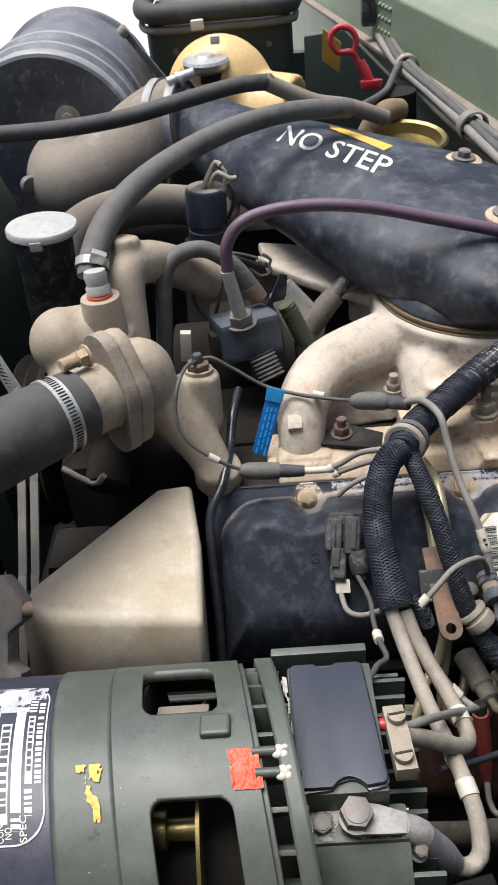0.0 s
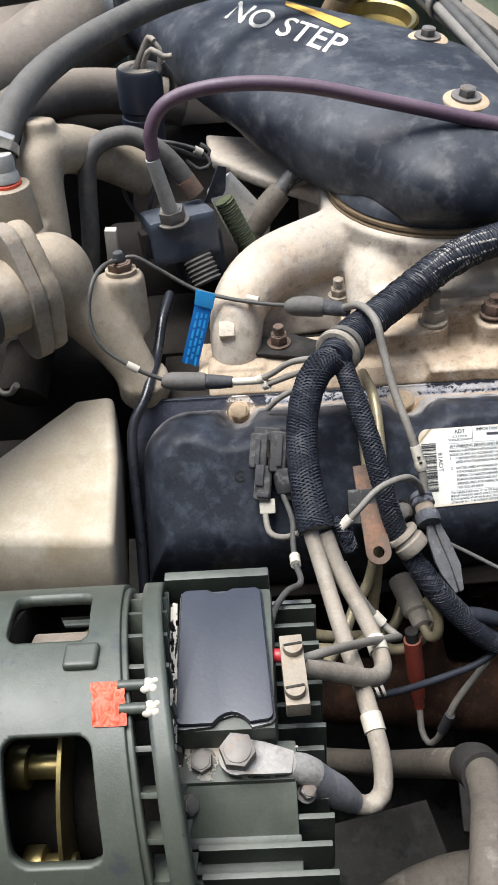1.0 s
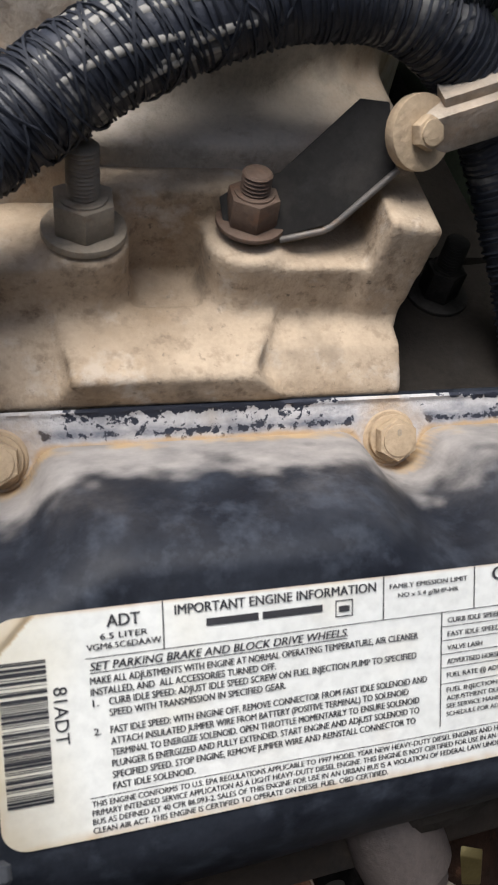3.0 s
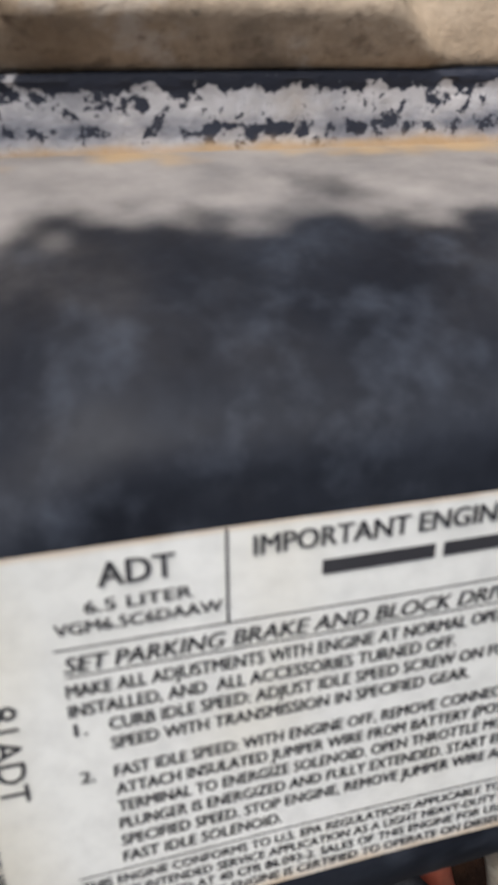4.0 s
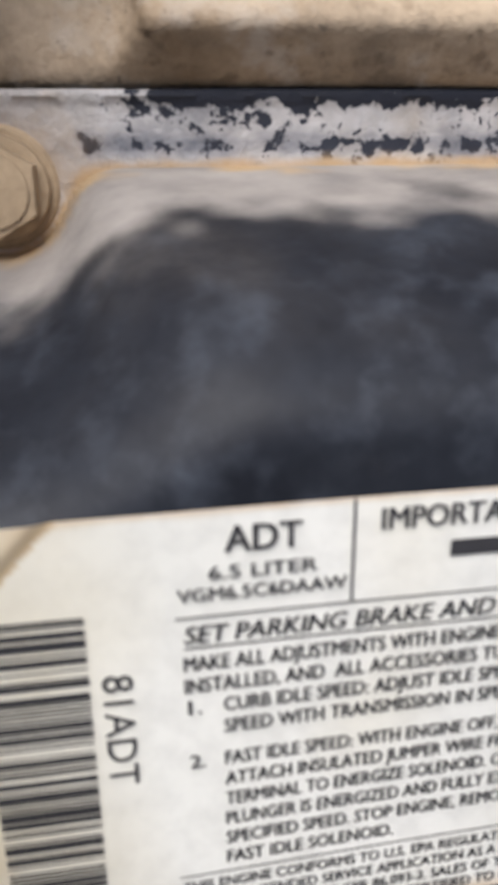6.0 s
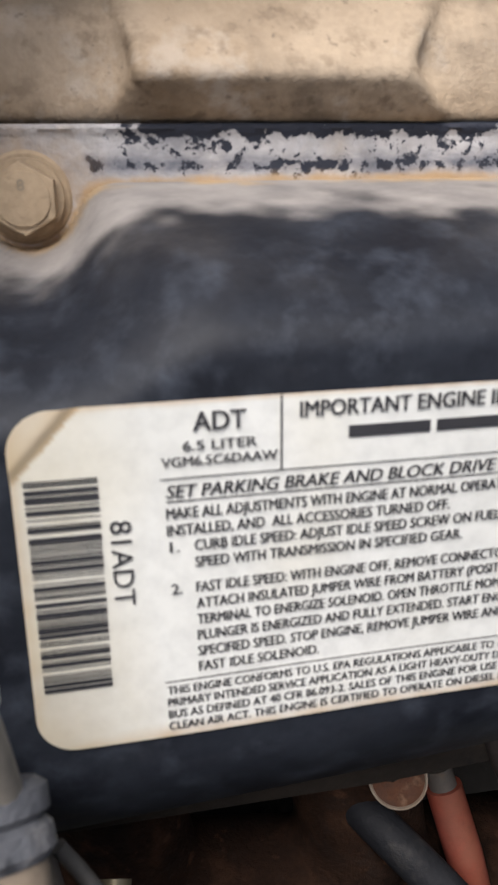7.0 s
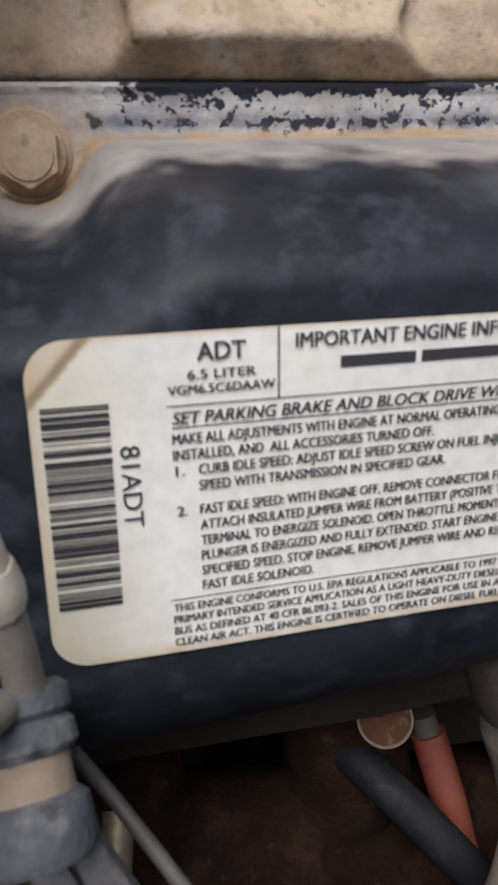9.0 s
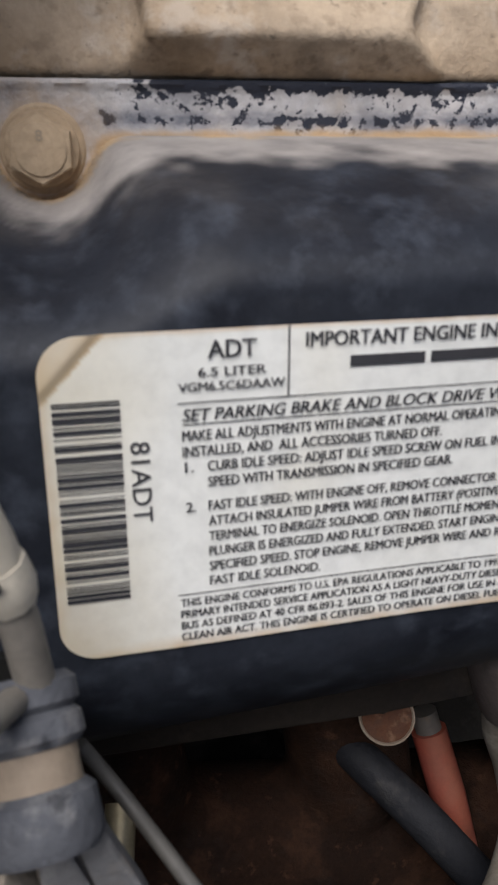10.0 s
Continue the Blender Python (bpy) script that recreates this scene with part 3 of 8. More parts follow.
# ---- engine block and head ----
eng = thing("engine_block", (0.05, 0.2, 0.5), "grimy black diesel engine block below the rocker cover", "engine")
bm = bmesh.new()
box(bm, (0.05, 0.20, 0.72), (0.62, 0.22, 0.46), bevel=0.01)
part("block", bm, M_block, eng)
bm = bmesh.new()
box(bm, (-0.02, 0.24, 0.965), (0.42, 0.30, 0.06), None, 0.012)
rod(bm, (-0.26, 0.24, 0.985), (-0.13, 0.24, 0.985), 0.055, n=32, bevel=0.006)
part("valley_cover", bm, M_block, eng)
bm = bmesh.new()
box(bm, (0.02, 0.47, 0.95), (0.56, 0.16, 0.14), Matrix.Rotation(radians(-45), 4, "X"), 0.02)
box(bm, (0.0, 0.66, 0.86), (0.9, 0.22, 0.30), None, 0.02)
part("far_bank", bm, M_block, eng)
SL = Matrix.Rotation(radians(45), 4, "X")
bm = bmesh.new()
box(bm, (0.06, 0.000, 0.905), (0.52, 0.16, 0.07), SL, 0.004)
box(bm, (0.06, 0.075, 0.965), (0.52, 0.10, 0.05), None, 0.004)
part("cylinder_head", bm, M_block, eng)

# ---- rocker cover, on a plane that leans 45 degrees ----
CO = Vector((0.0, 0.010, 1.0))
CV = Vector((0, -math.sqrt(0.5), -math.sqrt(0.5)))
CW = Vector((0, -math.sqrt(0.5), math.sqrt(0.5)))


def on_cover(u, v, w):
    """A place on the cover: u along the engine, v down its slope, w out of it."""
    return CO + Vector((u, 0, 0)) + CV * v + CW * w


BOLTS = (-0.134, 0.0, 0.1215, 0.244)
FLANGE_W = -0.0105


def lower_edge(u):
    """The cover's lower edge climbs towards the rear."""
    return 0.1470 - 0.10 * min(max(u, -0.02), 0.25)


def inside(u, v):
    """How far a point lies within the pressed-up part of the cover, scalloped round the bolts."""
    r = 0.042
    qx, qy = abs(u - 0.0725) - (0.2870 - r), abs(v - 0.0965) - (0.0920 - r)
    d = -(min(max(qx, qy), 0) + math.hypot(max(qx, 0), max(qy, 0)) - r)
    for ub in BOLTS:
        k = math.hypot(u - ub, v - 0.0072) - 0.0098
        h = max(0.009 - abs(d - k), 0) / 0.009
        d = min(d, k) - h * h * 0.009 * 0.25
    return d


def cover_height(d, u, v):
    """A tall round shoulder along the bolts, a long fall to the lower edge."""
    soft = min(max((-0.095 - u) / 0.08, 0), 1)
    s = min(max(d / (0.0235 + 0.006 * soft * soft * (3 - 2 * soft)), 0), 1)
    low = min(max((lower_edge(u) - v) * 0.07 / 0.0036, 0), 1)
    return 0.0600 * min(math.sin(math.pi / 2 * s) ** 0.62, math.sin(math.pi / 2 * low) ** 0.75)


cover = thing("rocker_cover", (0.07, -0.05, 0.9), "black painted pressed steel rocker cover, dusty with chipped flange", "engine cover")
NU, NV = 570, 170
us = [-0.2165 + 0.57 * k / NU for k in range(NU + 1)]
vs = [0.003 + 0.147 * (k / NV) ** 1.9 for k in range(NV + 1)]
vv, idx, ff, wear, earth = [], {}, [], [], []
for i, u in enumerate(us):
    for j, v in enumerate(vs):
        d = inside(u, v)
        if d > -0.004:
            idx[i, j] = len(vv)
            sag = 0.0007 * noise.noise((u * 22, v * 22, 3.1))
            q = on_cover(u, v, FLANGE_W + cover_height(d, u, v) + sag * min(max((d - 0.004) / 0.012, 0), 1) - (0.001 if d < 0 else 0))
            vv.append(q)
            # dust lies along the upper shoulder and thins out in clouds; earth clings to the foot
            rag = 0.0016 * noise.noise(q * 75) + 0.0010 * noise.noise(q * 190)
            side_ = min(max((0.040 - v) / 0.012, 0), 1) * min(max((u + 0.150) / 0.03, 0.45), 1)
            band = 0.9 * min(max((0.0060 + 1.6 * rag - d) / 0.0034, 0), 1)
            haze = 0.13 * min(max((0.019 + 4 * rag - d) / 0.014, 0), 1) * max(noise.noise(q * 48) + 0.35, 0)
            wear.append(max(band * (0.86 + 0.22 * noise.noise(q * 120)), haze) * side_)
            earth.append(min(max((0.0007 + 0.9 * rag - d) / 0.0011, 0), 1) * side_)
for i in range(NU):
    for j in range(NV):
        q = [(i, j), (i + 1, j), (i + 1, j + 1), (i, j + 1)]
        if all(k in idx for k in q):
            ff.append(tuple(idx[k] for k in q)[::-1])
set_wear(raw("cover_shell", vv, ff, M_cover, cover, "black painted shell with grey dust along the top edge", 80), wear, third=earth)
bm = bmesh.new()
outline = [(-0.222, -0.0065), (-0.15, -0.0085), (-0.118, -0.0065), (-0.02, -0.0068), (0.016, -0.0060), (0.045, -0.0072), (0.36, -0.0070), (0.36, 0.126), (0.25, 0.126), (-0.02, 0.152), (-0.205, 0.152), (-0.222, 0.13)]
prism(bm, [on_cover(u, v, FLANGE_W - 0.0035) for u, v in outline], CW * 0.0035, 0.001)
part("flange", bm, M_cover, cover)
# the visible upper strip of the flange, painted and flaking, with dust and rust round the bolts
vv, ff, wear, flake, veil = [], [], [], [], []
for i in range(801):
    for j in range(33):
        u, v = -0.215 + 0.575 * i / 800, -0.0064 + 0.030 * j / 32
        near = min(math.hypot(u - ub, (v - 0.0072) * 0.9) for ub in BOLTS)
        ny = noise.noise((u * 160, v * 160, 7.0))
        edge_v = v + 0.0064
        inner = inside(u, v)
        # earth round the bolts and in the corner where shell and flange meet
        wr = 1.05 - near / 0.0150 + 0.30 * ny + 0.25 * noise.noise((u * 60, v * 60, 2.0))
        wr = max(wr, (inner + 0.0016 + 0.0008 * ny) / 0.0012)
        wear.append(wr * 0.92 * min(max((u + 0.150) / 0.02, 0), 1))
        clear = -0.35 if near < 0.0135 else 0
        top_band = 0.30 * math.exp(-((edge_v - 0.0002) / 0.0022) ** 2) * min(max((near - 0.018) / 0.012, 0), 1)
        mid = 0.115 * math.exp(-((edge_v - 0.0046) / 0.0013) ** 2) * (0.5 + 1.3 * noise.noise((u * 40, 4.0, 1.0)))
        foot = 0.15 * math.exp(-((inner + 0.0030) / 0.0013) ** 2)
        flake.append(0.19 + top_band + mid + foot + 0.12 * noise.noise((u * 45, v * 110, 8.0)) + clear + 0.5 * min(max((-0.105 - u) / 0.03, 0), 1))
        # blue-black undercoat showing through towards the foot
        veil.append((0.70 * math.exp(-((inner + 0.0032) / 0.0019) ** 2) + 0.25 * max(0, noise.noise((u * 30, v * 90, 6.0)))) * (0.25 if near < 0.0135 else 1))
        vv.append(on_cover(u, v, FLANGE_W + 0.0006 + 0.00025 * ny + 0.0012 * max(0, 1 - abs(v + 0.0056) / 0.0012)))
for i in range(800):
    for j in range(32):
        o = i * 33 + j
        ff.append((o, o + 1, o + 34, o + 33))
set_wear(raw("flange_face", vv, ff, M_flange, cover, "flange face with flaking white and blue-black paint", 80), wear, flake, veil)
for ub in BOLTS:
    # dusty dished seat round each bolt
    bm = bmesh.new()
    lathe(bm, on_cover(ub, 0.0072, FLANGE_W), CW, [(0.0094, -0.0004), (0.0090, 0.0006), (0.0084, 0.0011), (0, 0.0013)], 36)
    part("bolt_seat", bm, M_dustbolt, cover)
    hex_bolt(cover, on_cover(ub, 0.0072, FLANGE_W + 0.0012), CW, 0.0120, 0.0050, M_dustbolt, washer=0.0076, wash_h=0.0022, name="cover_bolt", label="dust-caked flanged hex bolt")
# pressed letter near the cover's end, and the grade mark on the bolt heads:
# flat shapes whose colour stands in for the shading of raised letters
lettering("pressed_letter", "G", lambda x, y: on_cover(-0.1378 + x, 0.0645 - y, 0.0499 + 0.0007 * noise.noise(((-0.1378 + x) * 22, (0.0645 - y) * 22, 3.1))), M_grime, cover, 0.0075, 0.0090, heavy=False)
for ub in BOLTS[1:3]:
    lettering("grade_mark", "8", lambda x, y: on_cover(ub - 0.0008 + x, 0.0056 - y, FLANGE_W + 0.00915), M_tan, cover, 0.0014, 0.0021, heavy=False)
# cover's dull lower lip
bm = bmesh.new()
prism(bm, [on_cover(u, lower_edge(u) + dv, -0.0105) for u, dv in ((-0.20, 0.0), (-0.02, 0.0), (0.25, 0.0), (0.355, 0.0), (0.355, 0.0160), (0.25, 0.0160), (0.08, 0.0160), (-0.02, 0.0100), (-0.20, 0.0085))], CW * 0.0092, 0.0026, 3)
part("lower_lip", bm, M_lip, cover, "dusty brown lower lip")

# ---- information sticker ----
LW = 0.0503
LTOP, LBOT = 0.0336, 0.0917


def on_label(u, v, lift=0.0):
    top = LTOP - 0.012 * u
    bot = LBOT - 0.047 * u
    vv_ = top + (v - LTOP) * (bot - top) / (LBOT - LTOP)
    sag = 0.0007 * noise.noise((u * 22, vv_ * 22, 3.1))
    return on_cover(u, vv_, LW + sag + lift)


sticker = thing("information_sticker", on_label(0.085, 0.06), "white printed engine information sticker with browned edges, on the black cover", "label")
U0, U1, RC = -0.0002, 0.182, 0.0065
NX, NY = 340, 130
vv, idx, ff, wear, yellow = [], {}, [], [], []
for i in range(NX + 1):
    for j in range(NY + 1):
        a, b = i / NX, j / NY
        u, v = U0 + (U1 - U0) * a, LTOP + (LBOT - LTOP) * b
        # rounded corners: draw the outline in
        for cu, cv, su, sv in ((U0 + RC, LTOP + RC, -1, -1), (U0 + RC, LBOT - RC, -1, 1), (U1 - RC, LTOP + RC, 1, -1), (U1 - RC, LBOT - RC, 1, 1)):
            du, dv = (u - cu) * su, (v - cv) * sv
            if du > 0 and dv > 0:
                k = max(du, dv) / max(math.hypot(du, dv), 1e-9)
                u, v = cu + su * du * k, cv + sv * dv * k
        edge = min(u - U0, LBOT - v, (v - LTOP) * 3)
        n1 = noise.noise((u * 90, v * 90, 0.4)) * 0.5 + 0.5
        n2 = noise.noise((u * 300, v * 300, 2.0)) * 0.5 + 0.5
        wr = max(0, 0.75 - edge / (0.0015 + 0.0035 * n1)) * (0.5 + 0.8 * n2)
        wr += max(0, n1 - 0.72) * 0.6
        # one corner is creased over and browned; the lower corner and the short edge are soiled
        fold = (u - U0) + (v - LTOP) * 0.92
        if fold < 0.0102:
            wr = 0.52 + 0.40 * max(0, fold - 0.0060) / 0.0042 + 0.12 * n2 + 0.30 * max(0, 1 - (u - U0) / 0.003)
        if 0.0098 < fold < 0.0106:
            wr = 1.0
        low = math.hypot(u - U0, LBOT - v)
        wr = max(wr, (0.62 - low / 0.022) * (0.6 + 0.6 * n1), (0.50 - (u - U0) / 0.0042) * (0.5 + 0.9 * n1))
        lift = 0.0007 * min(max((0.0102 - fold) / 0.002, 0), 1)
        idx[i, j] = len(vv)
        vv.append(on_label(u, v, lift))
        wear.append(min(max(wr, 0), 1) * 0.9)
        # the film has yellowed from its short side and its lower corner
        n3 = noise.noise((u * 55, v * 55, 5.0))
        aged = 0.60 - (u - U0) / 0.034 + 0.9 * max(0, (v - LTOP) / (LBOT - LTOP) - 0.55) * max(0, 1 - (u - U0) / 0.05) + 0.35 * n3
        yellow.append(max(aged, 0.55 * (n3 - 0.15)) * 0.62)
for i in range(NX):
    for j in range(NY):
        ff.append((idx[i, j], idx[i, j + 1], idx[i + 1, j + 1], idx[i + 1, j]))
film = raw("sticker_film", vv, ff, M_paper, sticker, "white film with a creased browned corner", 80)
set_wear(film, wear, third=yellow)


def strip(name, u0, u1, v0, v1, lift=0.00035):
    """A printed bar or rule on the sticker."""
    n = max(2, int((u1 - u0) / 0.006))
    n2 = max(2, int((v1 - v0) / 0.006))
    pts, fs = [], []
    for i in range(n + 1):
        for j in range(n2 + 1):
            pts.append(on_label(u0 + (u1 - u0) * i / n, v0 + (v1 - v0) * j / n2, lift))
    for i in range(n):
        for j in range(n2):
            o = i * (n2 + 1) + j
            fs.append((o, o + 1, o + n2 + 2, o + n2 + 1))
    return raw(name, pts, fs, M_ink, sticker)


def line(text, u0, u1, v, cap=0.0019, italic=0.0):
    return lettering("lettering", text, lambda x, y: on_label(u0 + x, v - y, 0.0004), M_ink, sticker, u1 - u0, cap, italic)


line("ADT", 0.0263, 0.0340, 0.0383, 0.0031)
line("6.5 LITER", 0.0247, 0.0357, 0.0413, 0.0016)
line("VGM6.5C6DAAW", 0.0215, 0.0388, 0.0437, 0.0016)
line("IMPORTANT ENGINE INFORMATION", 0.0422, 0.0925, 0.0373, 0.0026)
# maker's name and badge, as plain shapes
strip("name_bar", 0.0497, 0.0625, 0.0392, 0.0411)
strip("name_bar", 0.0635, 0.0787, 0.0392, 0.0411)
for q in ((0.0820, 0.0866, 0.0386, 0.0389), (0.0820, 0.0866, 0.0429, 0.0432), (0.0820, 0.0823, 0.0386, 0.0432), (0.0863, 0.0866, 0.0386, 0.0432), (0.0829, 0.0857, 0.0402, 0.0418)):
    strip("badge_bar", *q)
line("FAMILY EMISSION LIMIT", 0.0962, 0.1175, 0.0372, 0.0014)
line("NO x 5.4 g/BHP-HR", 0.0985, 0.1150, 0.0398, 0.0013)
line("CATALYST", 0.1245, 0.1495, 0.0380, 0.0040)
line("OC", 0.1355, 0.1385, 0.0410, 0.0013)
line("SET PARKING BRAKE AND BLOCK DRIVE WHEELS.", 0.0220, 0.0852, 0.0487, 0.0022, 0.2)
strip("rule", 0.0220, 0.0852, 0.0492, 0.0494)
line("MAKE ALL ADJUSTMENTS WITH ENGINE AT NORMAL OPERATING TEMPERATURE, AIR CLEANER", 0.0219, 0.1040, 0.0521)
line("INSTALLED, AND  ALL ACCESSORIES TURNED OFF.", 0.0219, 0.0665, 0.0549)
line("1.", 0.0222, 0.0236, 0.0577)
line("CURB IDLE SPEED: ADJUST IDLE SPEED SCREW ON FUEL INJECTION PUMP TO SPECIFIED", 0.0260, 0.1036, 0.0577)
line("SPEED WITH TRANSMISSION IN SPECIFIED GEAR.", 0.0260, 0.0690, 0.0606)
line("2.", 0.0222, 0.0238, 0.0650)
line("FAST IDLE SPEED: WITH ENGINE OFF, REMOVE CONNECTOR FROM FAST IDLE SOLENOID AND", 0.0260, 0.1066, 0.0650)
line("ATTACH INSULATED JUMPER WIRE FROM BATTERY (POSITIVE TERMINAL) TO SOLENOID", 0.0260, 0.1015, 0.0679)
line("TERMINAL TO ENERGIZE SOLENOID. OPEN THROTTLE MOMENTARILY TO ENSURE SOLENOID", 0.0260, 0.1045, 0.0708)
line("PLUNGER IS ENERGIZED AND FULLY EXTENDED. START ENGINE AND ADJUST SOLENOID TO", 0.0260, 0.1045, 0.0737)
line("SPECIFIED SPEED. STOP ENGINE, REMOVE JUMPER WIRE AND REINSTALL CONNECTOR TO", 0.0260, 0.1035, 0.0766)
line("FAST IDLE SOLENOID.", 0.0260, 0.0458, 0.0795)
line("THIS ENGINE CONFORMS TO U.S. EPA REGULATIONS APPLICABLE TO 1997 MODEL YEAR NEW HEAVY-DUTY DIESEL ENGINES AND HAS A", 0.0208, 0.1310, 0.0832, 0.0016)
line("PRIMARY INTENDED SERVICE APPLICATION AS A LIGHT HEAVY-DUTY DIESEL ENGINE. THIS ENGINE IS NOT CERTIFIED FOR USE IN AN URBAN", 0.0208, 0.1330, 0.0855, 0.0016)
line("BUS AS DEFINED AT 40 CFR 86.093-2. SALES OF THIS ENGINE FOR USE IN AN URBAN BUS IS A VIOLATION OF FEDERAL LAW UNDER", 0.0208, 0.1290, 0.0878, 0.0016)
line("CLEAN AIR ACT. THIS ENGINE IS CERTIFIED TO OPERATE ON DIESEL FUEL. OBD CERTIFIED.", 0.0208, 0.0960, 0.0901, 0.0016)
# side lettering, turned a quarter
lettering("lettering", "81ADT", lambda x, y: on_label(0.0135 + y, 0.0516 + x, 0.0004), M_ink, sticker, 0.0143, 0.0033, heavy=False)
# rules and boxes
for q in ((0.0393, 0.0396, 0.0336, 0.0455), (0.0945, 0.0948, 0.0336, 0.0455), (0.1194, 0.1197, 0.0336, 0.0455), (0.0212, 0.1810, 0.0455, 0.0457),
          (0.0205, 0.1310, 0.0808, 0.0810), (0.1104, 0.1107, 0.0457, 0.0790), (0.1352, 0.1355, 0.0457, 0.0660)):
    strip("rule", *q)
for k, words in enumerate(("CURB IDLE SPEED (RPM)", "FAST IDLE SPEED (RPM)", "VALVE LASH", "ADVERTISED HORSEPOWER", "FUEL RATE @ ADVER. HP")):
    v0 = 0.0457 + 0.0040 * k
    if k:
        strip("rule", 0.1107, 0.1750, v0, v0 + 0.0002)
    line(words, 0.1122, 0.1122 + 0.00098 * len(words), v0 + 0.0030, 0.0015)
    line(("700", "800", "HYD", "160 @ 3400", "50.5 MM")[k], 0.1395, 0.1395 + 0.0011 * (3, 3, 3, 10, 7)[k], v0 + 0.0030, 0.0015)
strip("rule", 0.1107, 0.1750, 0.0664, 0.0666)
line("FUEL INJECTION TIMING IS PRESET AT FACTORY.", 0.1122, 0.1560, 0.0690, 0.0014)
line("ADJUSTMENT DURING TUNE-UP IS NOT REQUIRED.", 0.1122, 0.1560, 0.0714, 0.0014)
line("SEE SERVICE MANUAL AND MAINTENANCE", 0.1122, 0.1480, 0.0738, 0.0014)
line("SCHEDULE FOR ADDITIONAL INFORMATION.", 0.1122, 0.1480, 0.0762, 0.0014)
# bar code: strong bars, with fine lines between them
rb = random.Random(5)
strong = (0.049, 0.087, 0.139, 0.217, 0.266, 0.362, 0.400, 0.487, 0.565, 0.617, 0.692, 0.718, 0.817, 0.861, 0.965, 0.991)
for k in strong:
    v = 0.0443 + 0.0357 * k
    strip("code_bar", 0.0016, 0.0122, v - 0.00036, v + 0.00036)
v = 0.0443
while v < 0.0798:
    f = (v - 0.0443) / 0.0357
    if min(abs(f - k) for k in strong) > 0.013 and rb.random() < 0.76:
        strip("code_line", 0.0016, 0.0122, v, v + rb.choice((0.00018, 0.00024, 0.00032)))
    v += 0.00050

# ---- intake manifold ----
mani = thing("intake_manifold", (0.0, 0.15, 0.99), "dusty beige cast iron intake manifold with arched runners", "manifold")


def fill_rail(bm):
    # port rail, with the raised lip between the bolts
    box(bm, (-0.0205, 0.066, 0.9930), (0.294, 0.050, 0.020))
    prism(bm, [(-0.158, 0.0225, 0.9950), (-0.158, 0.0222, 0.9985), (-0.158, 0.0250, 1.0015), (-0.158, 0.0335, 1.0085), (-0.158, 0.0560, 1.0110), (-0.158, 0.0560, 0.9880), (-0.158, 0.0260, 0.9900)], (0.284, 0, 0))
    lip = [(0.0225, 0.9968), (0.0205, 0.9990), (0.0205, 1.0092), (0.0222, 1.0108), (0.0480, 1.0135), (0.0480, 0.9900), (0.0270, 0.9940)]
    lo_ = [bm.verts.new((0.0170, y + (0.0015 if z < 1.003 else 0.0), z)) for y, z in lip]
    hi_ = [bm.verts.new((0.0875, y, z)) for y, z in lip]
    for k in (2, 3):
        lo_[k].co.x += 0.0055
        hi_[k].co.x -= 0.0120
    fs = [bm.faces.new(lo_), bm.faces.new(hi_[::-1])]
    for k in range(7):
        fs.append(bm.faces.new((lo_[k], hi_[k], hi_[(k + 1) % 7], lo_[(k + 1) % 7])))
    bmesh.ops.recalc_face_normals(bm, faces=fs)
    # bosses with flared feet, solid web to either side and a recess between
    for x, y, r, top in ((0.028, 0.057, 0.0130, 1.0335), (0.076, 0.058, 0.0128, 1.0315)):
        rod(bm, (x, y, 0.985), (x, y, top), r)
        rod(bm, (x, y, 1.000), (x, y, 1.019), r + 0.0055, r)
        box(bm, (x, y + 0.012, 1.008), (2 * r, 0.024, 0.044))
    box(bm, (-0.010, 0.0640, 1.008), (0.070, 0.036, 0.044))
    box(bm, (0.1010, 0.0640, 1.006), (0.050, 0.036, 0.046))
    box(bm, (0.1195, 0.060, 1.016), (0.017, 0.032, 0.060), Matrix.Rotation(radians(8), 4, "Y"))
    box(bm, (0.052, 0.080, 0.998), (0.150, 0.040, 0.026))
    box(bm, (0.052, 0.070, 1.0035), (0.030, 0.026, 0.014))
    box(bm, (0.052, 0.080, 1.018), (0.050, 0.030, 0.050))
    box(bm, (-0.133, 0.056, 0.998), (0.044, 0.036, 0.028))


def run_of_balls(bm, pts, r0, r1, squash=1.0):
    """A cast runner: overlapping rounds along a line."""
    line_ = smooth_path(pts, 0.007)
    for k, p in enumerate(line_):
        ball(bm, tuple(p), r0 + (r1 - r0) * k / (len(line_) - 1), (1, 1, squash), 8)


